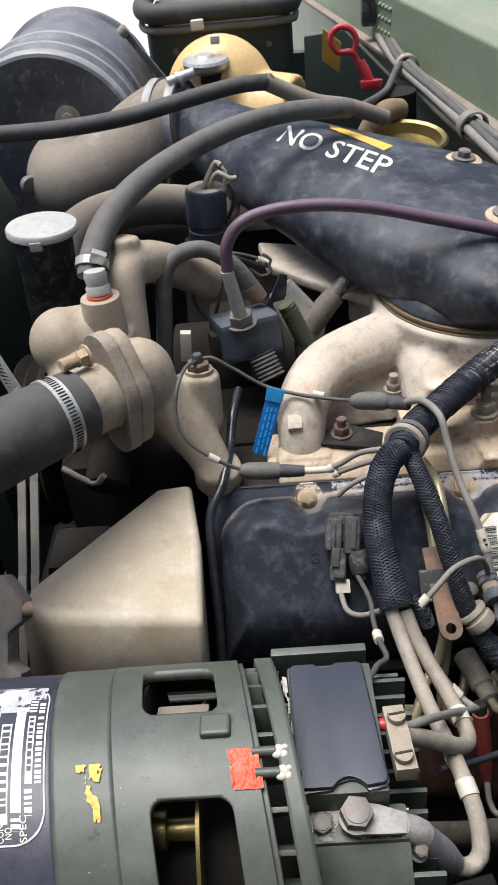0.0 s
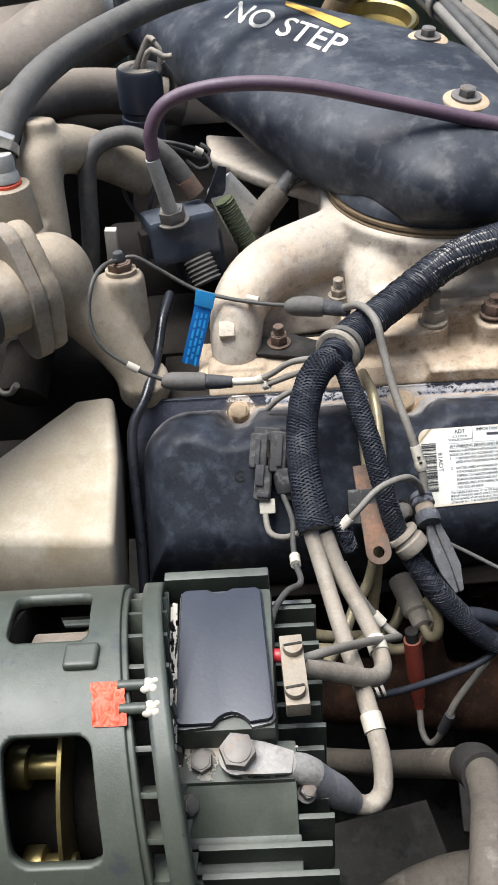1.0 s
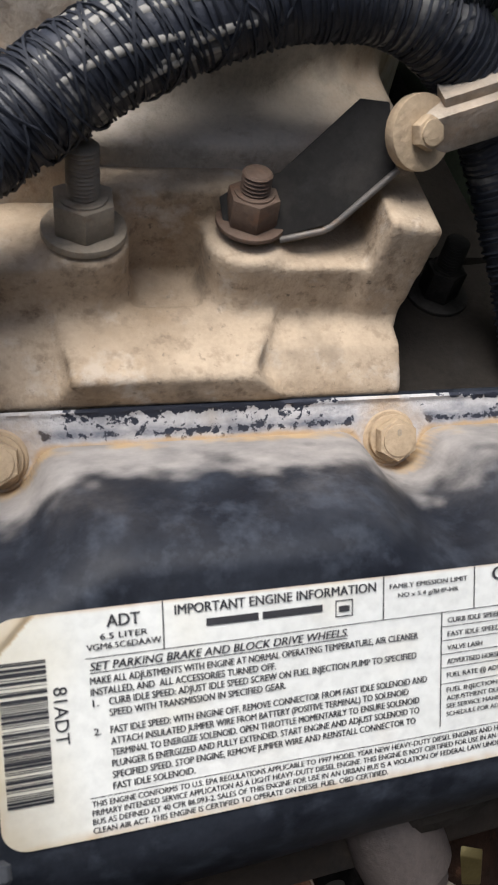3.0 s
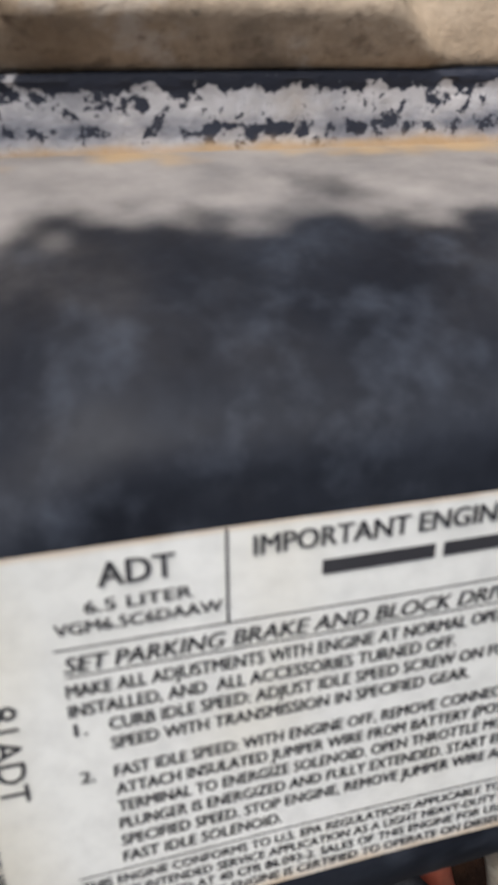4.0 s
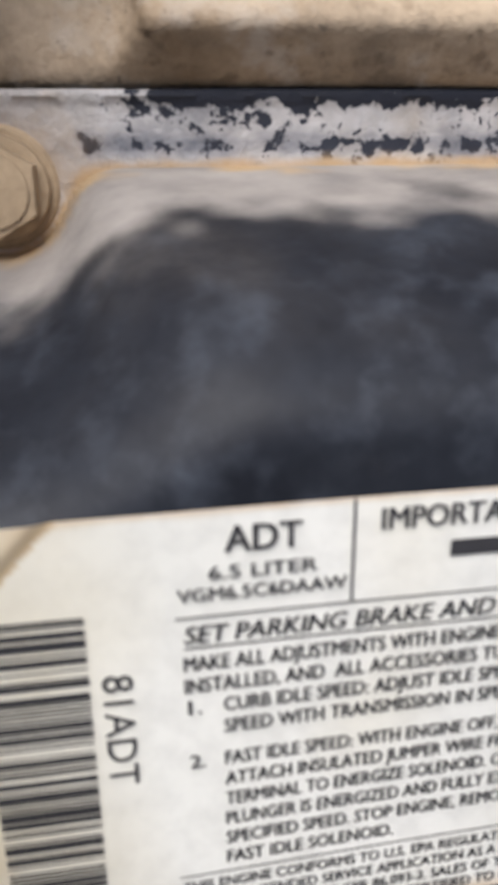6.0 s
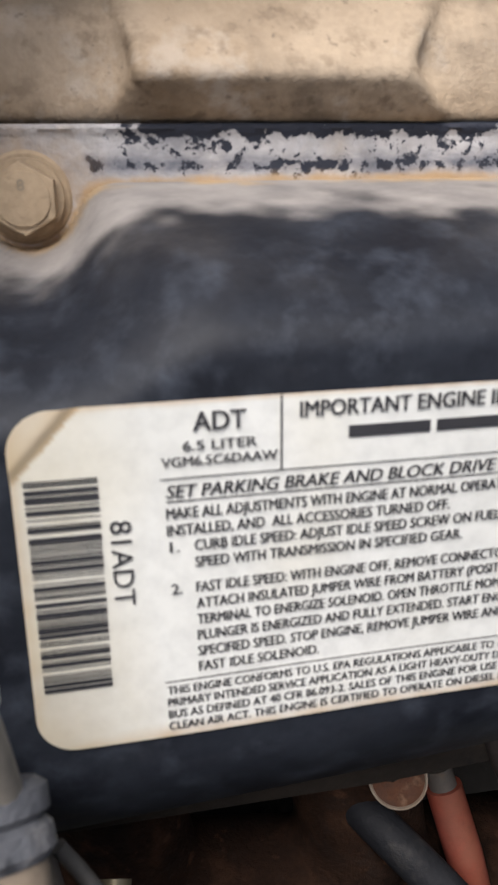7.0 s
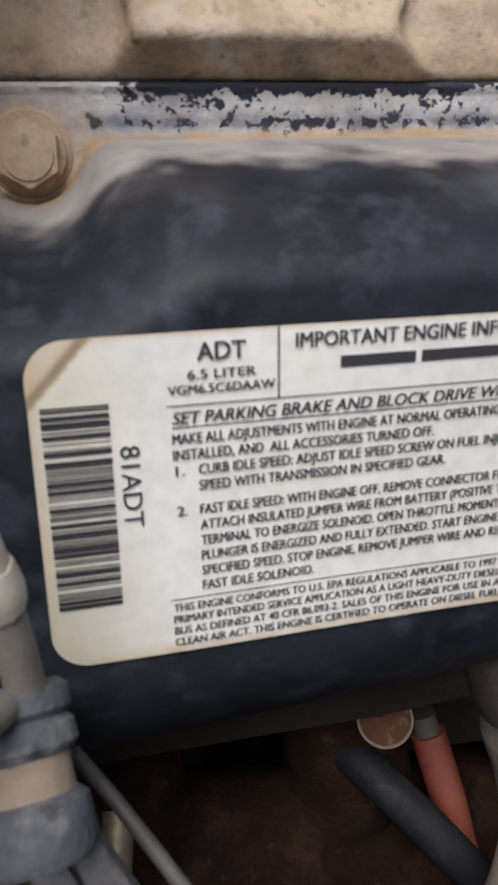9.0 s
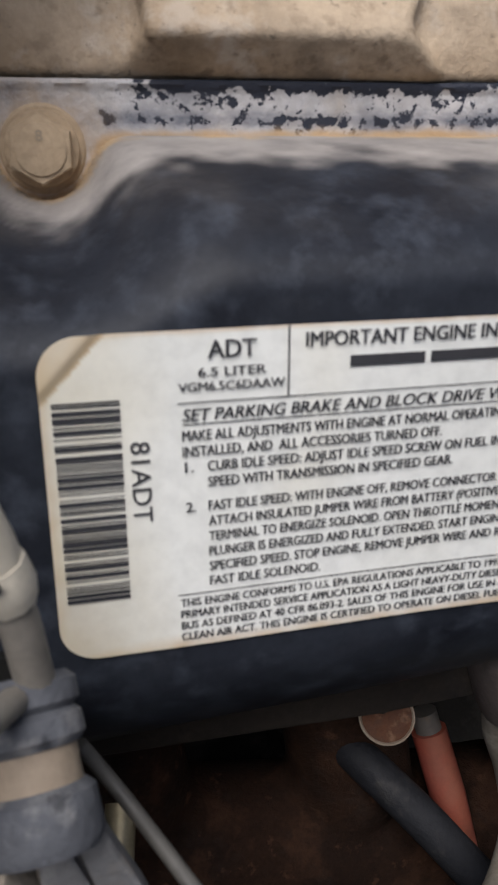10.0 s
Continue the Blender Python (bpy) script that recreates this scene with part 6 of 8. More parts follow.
for u, v in ((-0.1110, 0.0420), (-0.1108, 0.0500)):
    bm = bmesh.new()
    box(bm, on_cover(u, v, 0.0660), (0.0012, 0.0110, 0.0040), SLT)
    part("slit", bm, M_block, cc)
bm = bmesh.new()
box(bm, on_cover(-0.1142, 0.0830, 0.0580), (0.0114, 0.0105, 0.0099), SL, 0.0012)
part("seal", bm, M_white, cc, "cream end seal")
w6 = thing("connector_lead", (-0.1, -0.17, 1.0), "thin grey lead with a white splice to the regulator", "wire")
tube("wire", [on_cover(-0.1035, 0.072, 0.058), (-0.097, -0.118, 0.998), (-0.0975, -0.140, 1.001), (-0.0970, -0.162, 1.006), (-0.0945, -0.183, 1.012), (-0.103, -0.198, 1.024), (-0.1105, -0.214, 1.030), (-0.1135, -0.228, 1.034)], 0.0020, M_wiredk, w6, n=9)
tube("splice", [(-0.0972, -0.156, 1.0045), (-0.0968, -0.165, 1.0070)], 0.0035, M_white, w6, "white splice")
w7 = thing("connector_lead", (-0.1, -0.12, 0.99), "grey lead from the cream connector seal", "wire")
tube("wire", [on_cover(-0.1165, 0.086, 0.057), (-0.1135, -0.116, 0.984), (-0.104, -0.127, 0.990), (-0.092, -0.135, 1.003), (-0.085, -0.140, 1.012)], 0.0022, M_wire, w7, n=9)

# ---- blue tag on the lead ----
tg = thing("blue_tag", (-0.165, 0.07, 1.03), "blue plastic tag hung on the sensor lead", "tag")
bm = bmesh.new()
tag_o = Vector((-0.1616, 0.0730, 1.0660))
ex, ey = Vector((0.0138, -0.0010, -0.0038)), Vector((-0.0195, -0.0190, -0.0560))
prism(bm, [tag_o, tag_o + ex, tag_o + ex + ey, tag_o + ey * 0.98], (0.0, -0.0008, 0.0003), 0.0002)
part("sheet", bm, M_blue, tg)
bm = bmesh.new()
prism(bm, [tag_o + Vector((-0.001, -0.002, 0.004)), tag_o + ex * 1.06 + Vector((0, -0.002, 0.003)), tag_o + ex * 1.04 + ey * 0.17 + Vector((0, -0.0016, 0)), tag_o + ey * 0.15 + Vector((-0.0006, -0.0016, 0))], (0.0, -0.0010, 0.0004), 0.0003)
part("fold", bm, M_ltblue, tg, "light blue folded top")
rt_ = random.Random(11)
for r in range(3):
    s = 0.26
    while s < 0.92:
        ln = rt_.uniform(0.05, 0.13)
        bm = bmesh.new()
        a = tag_o + ex * (0.2 + 0.26 * r) + ey * s + Vector((0, -0.0012, 0.0005))
        bm.faces.new([bm.verts.new(a + ex * du + ey * dv) for du, dv in ((0, 0), (0.13, 0), (0.13, ln), (0, ln))])
        part("print_bar", bm, M_ltblue, tg)
        s += ln + 0.03

# ---- coolant housing ----
wat = thing("coolant_housing", (-0.28, 0.06, 1.0), "tan painted cast thermostat housing and water outlet", "coolant housing")
HD = Vector((0.72, 0.66, -0.06)).normalized()  # hose outlet axis
HC = Vector((-0.2955, 0.0182, 1.1067))


def oblong(along, grow=0.0):
    """Outline of the two-bolt outlet flange: a round body drawn out to an ear above and below."""
    e_a = Vector((-0.004, 0.004, 0.036))
    e_b = (e_a - HD * e_a.dot(HD)).normalized()
    e_c = HD.cross(e_b)
    rings = ((Vector(), 0.0305 + grow), (Vector((-0.004, 0.004, 0.031)), 0.0190 + grow), (Vector((0.006, -0.006, -0.031)), 0.0190 + grow))
    out = []
    for k in range(64):
        d_ = e_b * math.cos(2 * math.pi * k / 64) + e_c * math.sin(2 * math.pi * k / 64)
        c_, r_ = max(rings, key=lambda q: q[0].dot(d_) + q[1])
        out.append(HC + HD * along + c_ - HD * c_.dot(HD) + d_ * r_)
    return out


def fill_water(bm):
    rod(bm, (-0.346, 0.101, 1.110), (-0.298, 0.107, 1.112), 0.0325)
    ball(bm, (-0.338, 0.096, 1.116), 0.030, (1, 1, 1.05), 12)
    ball(bm, (-0.322, 0.076, 1.085), 0.033, (1, 1, 1.0), 12)
    rod(bm, (-0.297, 0.092, 1.07), (-0.2980, 0.096, 1.120), 0.022)
    ball(bm, (-0.270, 0.060, 1.095), 0.031, (1, 1, 1.2), 12)
    for k, p in enumerate(smooth_path([(-0.268, 0.062, 1.085), (-0.250, 0.058, 1.062), (-0.232, 0.050, 1.040), (-0.219, 0.040, 1.020), (-0.213, 0.032, 1.008)], 0.006)):
        ball(bm, tuple(p), 0.027 - 0.0007 * k, (1, 1, 1), 8)
    rod(bm, (-0.2235, 0.070, 1.035), (-0.2215, 0.079, 1.0845), 0.0200, 0.0185)
    rod(bm, (-0.213, 0.038, 0.992), (-0.211, 0.034, 1.016), 0.0215)
    # flange and its ears
    prism(bm, oblong(0.016), HD * 0.014)
    # rear crossover pipe
    for p in smooth_path([(-0.285, 0.12, 1.10), (-0.284, 0.145, 1.150), (-0.268, 0.170, 1.152), (-0.240, 0.200, 1.130), (-0.212, 0.212, 1.108)], 0.008):
        ball(bm, tuple(p), 0.0205, (1, 1, 1), 8)
    rod(bm, (-0.282, 0.155, 1.15), (-0.280, 0.160, 1.182), 0.014)


cast("casting", fill_water, M_tan, wat, "tan painted casting", 0.0026, 13)
bm = bmesh.new()
prism(bm, oblong(0.004, 0.001), HD * 0.0115, 0.0035, 3)
part("outlet_flange", bm, M_nut, wat, "grey bare metal outlet flange")
bm = bmesh.new()
rod(bm, HC - HD * 0.035, HC + HD * 0.006, 0.0265, 0.0275, n=40)
part("outlet_neck", bm, M_tan, wat)
hex_bolt(wat, HC + Vector((-0.006, 0.004, 0.037)), -HD, 0.0125, 0.008, M_dustbolt, washer=0.0095, name="flange_bolt", stud_r=0.0055, stud_h=0.014, label="dusty zinc bolt")
# hex sender in the neck
bm = bmesh.new()
rod(bm, (-0.2215, 0.079, 1.084), (-0.2214, 0.0795, 1.0885), 0.0125, n=24)
part("seat", bm, M_tan, wat)
hex_bolt(wat, (-0.2214, 0.0795, 1.0885), (0, 0.05, 1), 0.0180, 0.0065, M_rustor, name="sender_hex", label="brass sender hex")
bm = bmesh.new()
rod(bm, (-0.2214, 0.080, 1.094), (-0.2214, 0.0805, 1.103), 0.006, 0.004, n=14, bevel=0.001)
part("sender_tip", bm, M_greyplastic, wat)
# hose fitting with an orange seal, on a round boss
bm = bmesh.new()
rod(bm, (-0.2975, 0.096, 1.095), (-0.2985, 0.098, 1.1565), 0.0190, 0.0172, n=40, bevel=0.0022)
part("boss", bm, M_tan, wat)
bm = bmesh.new()
lathe(bm, (-0.2985, 0.098, 1.155), (0, 0, 1), [(0.0100, 0), (0.0112, 0.001), (0.0110, 0.0040), (0.0095, 0.0055), (0, 0.0055)], 30)
part("orange_seal", bm, M_orange, wat, "orange sealant ring")
bm = bmesh.new()
lathe(bm, (-0.2985, 0.098, 1.159), (-0.05, 0.18, 1), [(0.0105, 0), (0.0105, 0.006), (0.0090, 0.008), (0.0100, 0.016), (0.0090, 0.020), (0, 0.020)], 26)
part("fitting", bm, M_cap, wat, "pale grey hose fitting")

rh = thing("radiator_hose", (-0.36, -0.04, 1.1), "thick black rubber radiator hose with a worm-drive clip", "hose")
RH = [(-0.47, -0.155, 1.118), (-0.43, -0.112, 1.118), (-0.385, -0.070, 1.117), (-0.345, -0.030, 1.113), (-0.312, 0.004, 1.109)]
tube("hose", RH, [0.0345, 0.0345, 0.0335, 0.0315, 0.0300], M_rubber, rh, n=40)
clipc = Vector((-0.3270, -0.0108, 1.1107))
bm = bmesh.new()
lathe(bm, clipc, HD, [(0.0301, -0.0064), (0.0317, -0.0060), (0.0317, 0.0060), (0.0301, 0.0064)], 56)
part("band", bm, M_bright, rh, "bright perforated steel band")
for k in range(70):
    a = 2 * math.pi * k / 70
    m = basis(HD)
    p = clipc + (m @ Vector((math.cos(a), math.sin(a), 0))) * 0.0318
    bm = bmesh.new()
    box(bm, p, (0.0007, 0.0010, 0.0062), m @ Matrix.Rotation(a + 0.0, 4, "Z"))
    part("slot", bm, M_block, rh)
bm = bmesh.new()
box(bm, clipc + Vector((-0.026, -0.004, 0.020)), (0.012, 0.020, 0.010), Matrix.Rotation(radians(-40), 4, "Y"), 0.002)
part("screw_housing", bm, M_steel, rh)
# second clip strap standing off at the far side of the hose
st = thing("clip_strap", (-0.38, 0.03, 1.13), "loose end of a perforated steel hose clip", "hose clip")
bm = bmesh.new()
prism(bm, [(-0.378, 0.020, 1.150), (-0.368, 0.020, 1.152), (-0.355, 0.012, 1.122), (-0.365, 0.010, 1.118)], (0.0, -0.0012, 0), 0.0004)
part("strap", bm, M_bright, st)
for k in range(9):
    bm = bmesh.new()
    box(bm, (-0.3725 + 0.00125 * k, 0.0175 - 0.0008 * k, 1.1485 - 0.0032 * k), (0.006, 0.0009, 0.0010), Matrix.Rotation(radians(20), 4, "Y"))
    part("slot", bm, M_block, st)

# ---- hoses behind ----
def hose(name, pts, r, mat, label, cat="hose", n=20, wave=0.0, wl=0.006):
    h = thing(name, pts[0], label, cat)
    tube("hose" if cat == "hose" else "tube", pts, r, mat, h, n=n, wave=wave, wave_len=wl, step=0.0025 if wave else 0.005)
    return h


hose("overflow_hose", [(-0.54, 0.31, 1.236), (-0.456, 0.340, 1.230), (-0.424, 0.350, 1.227), (-0.354, 0.360, 1.225), (-0.289, 0.380, 1.226), (-0.228, 0.400, 1.233), (-0.172, 0.420, 1.238), (-0.134, 0.440, 1.234)], 0.0088, M_rubber, "black rubber hose crossing in front of the duct")
hose("overflow_pipe", [(-0.142, 0.437, 1.236), (-0.116, 0.441, 1.222), (-0.084, 0.443, 1.207), (-0.044, 0.452, 1.196), (0.0, 0.47, 1.175)], 0.0092, M_duct, "dusty beige metal pipe end", "pipe")
h2 = hose("bypass_hose", [(-0.3065, 0.118, 1.166), (-0.305, 0.130, 1.176), (-0.294, 0.165, 1.194), (-0.272, 0.217, 1.205), (-0.231, 0.278, 1.213), (-0.174, 0.330, 1.220), (-0.114, 0.370, 1.219), (-0.050, 0.405, 1.208)], [0.0122, 0.0122, 0.0118, 0.0114, 0.0110, 0.0106, 0.0104, 0.0102], M_rubgrey, "thick grey rubber hose arching to the horn")
bm = bmesh.new()
d = Vector((0.05, 0.30, 0.30)).normalized()
lathe(bm, (-0.3055, 0.126, 1.1735), d, [(0.0136, -0.004), (0.0146, -0.0036), (0.0146, 0.0036), (0.0136, 0.004)], 36)
part("clip", bm, M_bright, h2, "bright hose clip")
bm = bmesh.new()
box(bm, (-0.297, 0.116, 1.184), (0.013, 0.009, 0.009), Matrix.Rotation(radians(25), 4, "Y"), 0.001)
part("clip_screw", bm, M_bright, h2)
h3 = hose("looped_hose", [(-0.262, 0.150, 1.050), (-0.257, 0.158, 1.085), (-0.253, 0.165, 1.121), (-0.248, 0.170, 1.144), (-0.234, 0.180, 1.153), (-0.213, 0.190, 1.151), (-0.193, 0.190, 1.139), (-0.178, 0.190, 1.121), (-0.166, 0.188, 1.100)], 0.0080, M_rubgrey, "looped grey rubber vacuum hose")
tube("barb", [(-0.172, 0.189, 1.110), (-0.164, 0.1875, 1.096)], 0.0090, M_rustor, h3, "corroded brass barb")
h4 = thing("purple_hose", (-0.1, 0.15, 1.19), "faded purple rubber hose with a crimped steel end", "hose")
tube("hose", [(-0.190, 0.138, 1.152), (-0.1885, 0.140, 1.174), (-0.176, 0.144, 1.191), (-0.150, 0.149, 1.1985), (-0.110, 0.152, 1.1995), (-0.063, 0.152, 1.1935), (-0.005, 0.150, 1.179), (0.050, 0.146, 1.165), (0.105, 0.142, 1.150), (0.150, 0.135, 1.130)], 0.0056, M_purple, h4, n=18)
tube("ferrule", [(-0.1905, 0.1375, 1.152), (-0.1870, 0.140, 1.130), (-0.183, 0.144, 1.104)], [0.0058, 0.0062, 0.0066], M_cap, h4, "pale grey crimped ferrule")
hex_bolt(h4, (-0.1815, 0.146, 1.0925), (-0.10, -0.05, 1), 0.0200, 0.010, M_steel, washer=0.014, name="hex_base")
bm = bmesh.new()
box(bm, (0.112, 0.128, 1.140), (0.020, 0.014, 0.016), Matrix.Rotation(radians(25), 4, "Y"), 0.003)
part("cream_clip", bm, M_white, h4, "cream plastic clip")

# ---- dark fuel solenoid module ----
md = thing("solenoid_module", (-0.19, 0.17, 1.05), "dusty dark blue solenoid body with a threaded neck", "solenoid")
bm = bmesh.new()
rz = Matrix.Rotation(radians(18), 4, "Z") @ Matrix.Rotation(radians(-12), 4, "X")
box(bm, (-0.180, 0.166, 1.071), (0.060, 0.050, 0.040), rz, 0.008, 4)
box(bm, (-0.168, 0.178, 1.045), (0.042, 0.045, 0.05), rz, 0.008, 3)
part("body", bm, M_dkblue, md)
bm = bmesh.new()
box(bm, (-0.2105, 0.152, 1.069), (0.006, 0.020, 0.022), rz, 0.001)
part("port", bm, M_block, md)
bm = bmesh.new()
lathe(bm, (-0.166, 0.140, 1.062), (0.35, -0.45, -0.8), sum([[(0.0135, 0.004 * k), (0.0115, 0.004 * k + 0.002)] for k in range(7)], [(0, 0)]), 26)
part("spring_boot", bm, M_rubgrey, md, "ribbed grey boot")
bm = bmesh.new()
box(bm, (-0.236, 0.135, 1.080), (0.010, 0.008, 0.030), Matrix.Rotation(radians(5), 4, "Y"), 0.001)
part("white_terminal", bm, M_white, md, "white terminal")
bm = bmesh.new()
prism(bm, [(-0.158, 0.192, 1.085), (-0.143, 0.200, 1.115), (-0.136, 0.203, 1.112), (-0.140, 0.196, 1.080)], (0.001, -0.003, 0.001), 0.0006)
part("black_tab", bm, M_horn, md)
sp = thing("return_spring", (-0.13, 0.18, 1.07), "olive coil spring on a bright bracket", "spring")
bm = bmesh.new()
prism(bm, [(-0.155, 0.192, 1.095), (-0.135, 0.200, 1.105), (-0.100, 0.198, 1.060), (-0.105, 0.188, 1.030), (-0.135, 0.182, 1.050)], (0.003, 0.006, 0.002), 0.002)
part("bracket", bm, M_bright, sp, "bright zinc bracket")
a0, a1 = np.array((-0.139, 0.176, 1.094)), np.array((-0.121, 0.172, 1.052))
tube("core", [a0, (a0 + a1) / 2, a1], 0.0078, M_olive, sp)
d = (a1 - a0) / np.linalg.norm(a1 - a0)
braid("coil", [tuple(a0), tuple((a0 + a1) / 2), tuple(a1)], 0.0078, 1, 0.0023, 0.0009, sp, both=False, material=M_olive)
tn = thing("sensor_plug", (-0.1, 0.2, 1.07), "tan cylindrical sensor plug with a curled grey lead", "sensor")
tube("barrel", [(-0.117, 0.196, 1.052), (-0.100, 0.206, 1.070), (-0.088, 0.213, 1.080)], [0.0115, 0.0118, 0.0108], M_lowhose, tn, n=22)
tube("cap", [(-0.089, 0.2125, 1.080), (-0.074, 0.222, 1.094)], [0.0080, 0.0068], M_blkplastic, tn)
tube("lead", [(-0.076, 0.221, 1.093), (-0.066, 0.226, 1.101), (-0.056, 0.228, 1.096), (-0.060, 0.228, 1.084), (-0.078, 0.226, 1.076)], 0.0024, M_wire, tn, n=8)
# ignition-switch-like black barrel with bare wires
bb = thing("pressure_switch", (-0.216, 0.285, 1.09), "black cylindrical switch with looped grey wires on top", "switch")
bm = bmesh.new()
lathe(bm, (-0.217, 0.286, 1.072), (0.06, 0, 1), [(0, 0), (0.019, 0), (0.019, 0.020), (0.0212, 0.022), (0.0212, 0.030), (0.0200, 0.032), (0.0200, 0.060), (0.0190, 0.061), (0.0190, 0.066), (0.0212, 0.068), (0.0212, 0.100), (0.0200, 0.103), (0, 0.103)], 40)
part("barrel", bm, M_pot, bb)
bm = bmesh.new()
lathe(bm, (-0.217, 0.286, 1.072), (0.06, 0, 1), [(0.0213, 0.0225), (0.0235, 0.024), (0.0235, 0.029), (0.0213, 0.0305)], 40)
part("collar", bm, M_greyplastic, bb, "grey collar")
bm = bmesh.new()
lathe(bm, (-0.217, 0.286, 1.072), (0.06, 0, 1), [(0.0185, 0.1028), (0.0185, 0.1042), (0.0090, 0.1046), (0.0080, 0.1036), (0, 0.1036)], 40)
part("top_disc", bm, M_cable, bb, "dusty grey top disc")
for k, pts in enumerate(([(-0.214, 0.285, 1.160), (-0.214, 0.283, 1.172), (-0.207, 0.288, 1.186), (-0.199, 0.29, 1.196), (-0.190, 0.286, 1.190), (-0.191, 0.28, 1.176), (-0.200, 0.278, 1.166)],
                         [(-0.216, 0.284, 1.160), (-0.214, 0.28, 1.174), (-0.205, 0.284, 1.190), (-0.198, 0.285, 1.200), (-0.193, 0.281, 1.198)],
                         [(-0.212, 0.287, 1.160), (-0.208, 0.283, 1.170), (-0.203, 0.28, 1.184), (-0.196, 0.278, 1.192), (-0.186, 0.276, 1.186), (-0.178, 0.276, 1.186)],
                         [(-0.188, 0.280, 1.180), (-0.182, 0.285, 1.165), (-0.186, 0.30, 1.145), (-0.200, 0.31, 1.12)])):
    tube("wire", pts, 0.0027, M_cable if k < 3 else M_wiredk, bb, n=10)
wl = thing("curled_wires", (-0.16, 0.22, 1.10), "curl of thin dark wires with a white sleeve", "wire")
for k, pts in enumerate(([(-0.195, 0.215, 1.135), (-0.175, 0.22, 1.128), (-0.158, 0.225, 1.118), (-0.150, 0.222, 1.108), (-0.160, 0.22, 1.104), (-0.172, 0.222, 1.112)],
                         [(-0.190, 0.218, 1.130), (-0.172, 0.222, 1.120), (-0.156, 0.224, 1.112), (-0.150, 0.226, 1.118), (-0.158, 0.228, 1.124)],
                         [(-0.230, 0.20, 1.10), (-0.226, 0.205, 1.08), (-0.215, 0.20, 1.07), (-0.205, 0.195, 1.09), (-0.198, 0.20, 1.115)])):
    tube("wire", pts, 0.0018, M_wiredk, wl, n=7)
tube("sleeve", [(-0.163, 0.224, 1.121), (-0.157, 0.225, 1.117)], 0.0034, M_white, wl)

# ---- coolant filler ----
ca = thing("filler_neck", (-0.38, 0.24, 1.05), "black filler neck with a flat grey-white cap", "filler cap")
bm = bmesh.new()
lathe(bm, (-0.383, 0.241, 1.04), (0.08, 0, 1), [(0.025, 0), (0.0265, 0.04), (0.0275, 0.045), (0.0275, 0.085), (0.0285, 0.087), (0.0285, 0.120), (0.026, 0.122)], 40)
part("neck", bm, M_blkplastic, ca)
bm = bmesh.new()
lathe(bm, (-0.3735, 0.241, 1.158), (0.05, 0, 1), [(0.0, 0.002), (0.033, 0.002), (0.0355, 0.0035), (0.0355, 0.0085), (0.0340, 0.0105), (0.022, 0.0110), (0.020, 0.0120), (0.0, 0.0120)], 48)
box(bm, (-0.3735, 0.207, 1.160), (0.012, 0.006, 0.009), None, 0.002)
part("cap", bm, M_cap, ca, "flat grey-white cap with a rim tab")

# dark shroud at the front of the bay
bm = bmesh.new()
prism(bm, [(-0.436, 0.10, 0.80), (-0.436, 0.10, 1.14), (-0.436, 0.345, 1.200), (-0.436, 0.41, 1.108), (-0.436, 0.42, 0.80)], (-0.03, 0, 0), 0.004)
tagged(part("fan_shroud", bm, M_greendk, None), "dark green fan shroud panel with a slanted top", "panel")
bm = bmesh.new()
box(bm, (-0.62, 0.3, 0.85), (0.06, 1.5, 0.55), None, 0.01)
tagged(part("radiator", bm, M_block, None), "black radiator core at the front", "radiator")
# belts
for k, x in enumerate((-0.3835, -0.3725)):
    b_ = thing("drive_belt", (x, -0.03, 0.95), "dusty grey ribbed drive belt", "belt", group="drive belts")
    pts = [(x, 0.085, 1.075), (x + 0.001, 0.02, 1.022), (x, -0.04, 0.968), (x, -0.10, 0.912), (x, -0.18, 0.84)]
    bm = bmesh.new()
    for a, b in zip(pts, pts[1:]):
        av, bv = Vector(a), Vector(b)
        box(bm, (av + bv) / 2, (0.0075, (bv - av).length + 0.001, 0.005), Matrix.Rotation(math.atan2((bv - av).z, (bv - av).y), 4, "X"), 0.0012)
    part("belt", bm, M_rubgrey, b_)
pu = thing("fan_pulley", (-0.39, 0.1, 0.95), "black grimy pump pulley", "pulley")
bm = bmesh.new()
lathe(bm, (-0.405, 0.14, 0.98), (1, 0, 0), [(0, 0), (0.085, 0), (0.088, 0.004), (0.080, 0.010), (0.088, 0.016), (0.080, 0.022), (0.088, 0.028), (0.085, 0.032), (0.03, 0.032), (0.03, 0.05), (0, 0.05)], 48)
part("wheel", bm, M_block, pu)
fp = thing("front_pump", (-0.30, 0.1, 0.92), "grimy black front cover and brackets in shadow", "engine part")
bm = bmesh.new()
box(bm, (-0.30, 0.13, 0.90), (0.12, 0.16, 0.22), None, 0.012)
rod(bm, (-0.31, 0.02, 1.01), (-0.305, 0.06, 1.03), 0.020, n=24, bevel=0.003)
box(bm, (-0.335, -0.02, 0.955), (0.05, 0.05, 0.05), None, 0.006)
part("cover", bm, M_block, fp)
tube("thin_line", [(-0.345, 0.02, 1.035), (-0.320, 0.015, 1.020), (-0.308, 0.012, 1.030)], 0.0028, M_wire, fp)
hex_bolt(fp, (-0.320, -0.046, 0.985), (0, -0.5, 0.8), 0.016, 0.008, M_dustbolt, name="bolt")

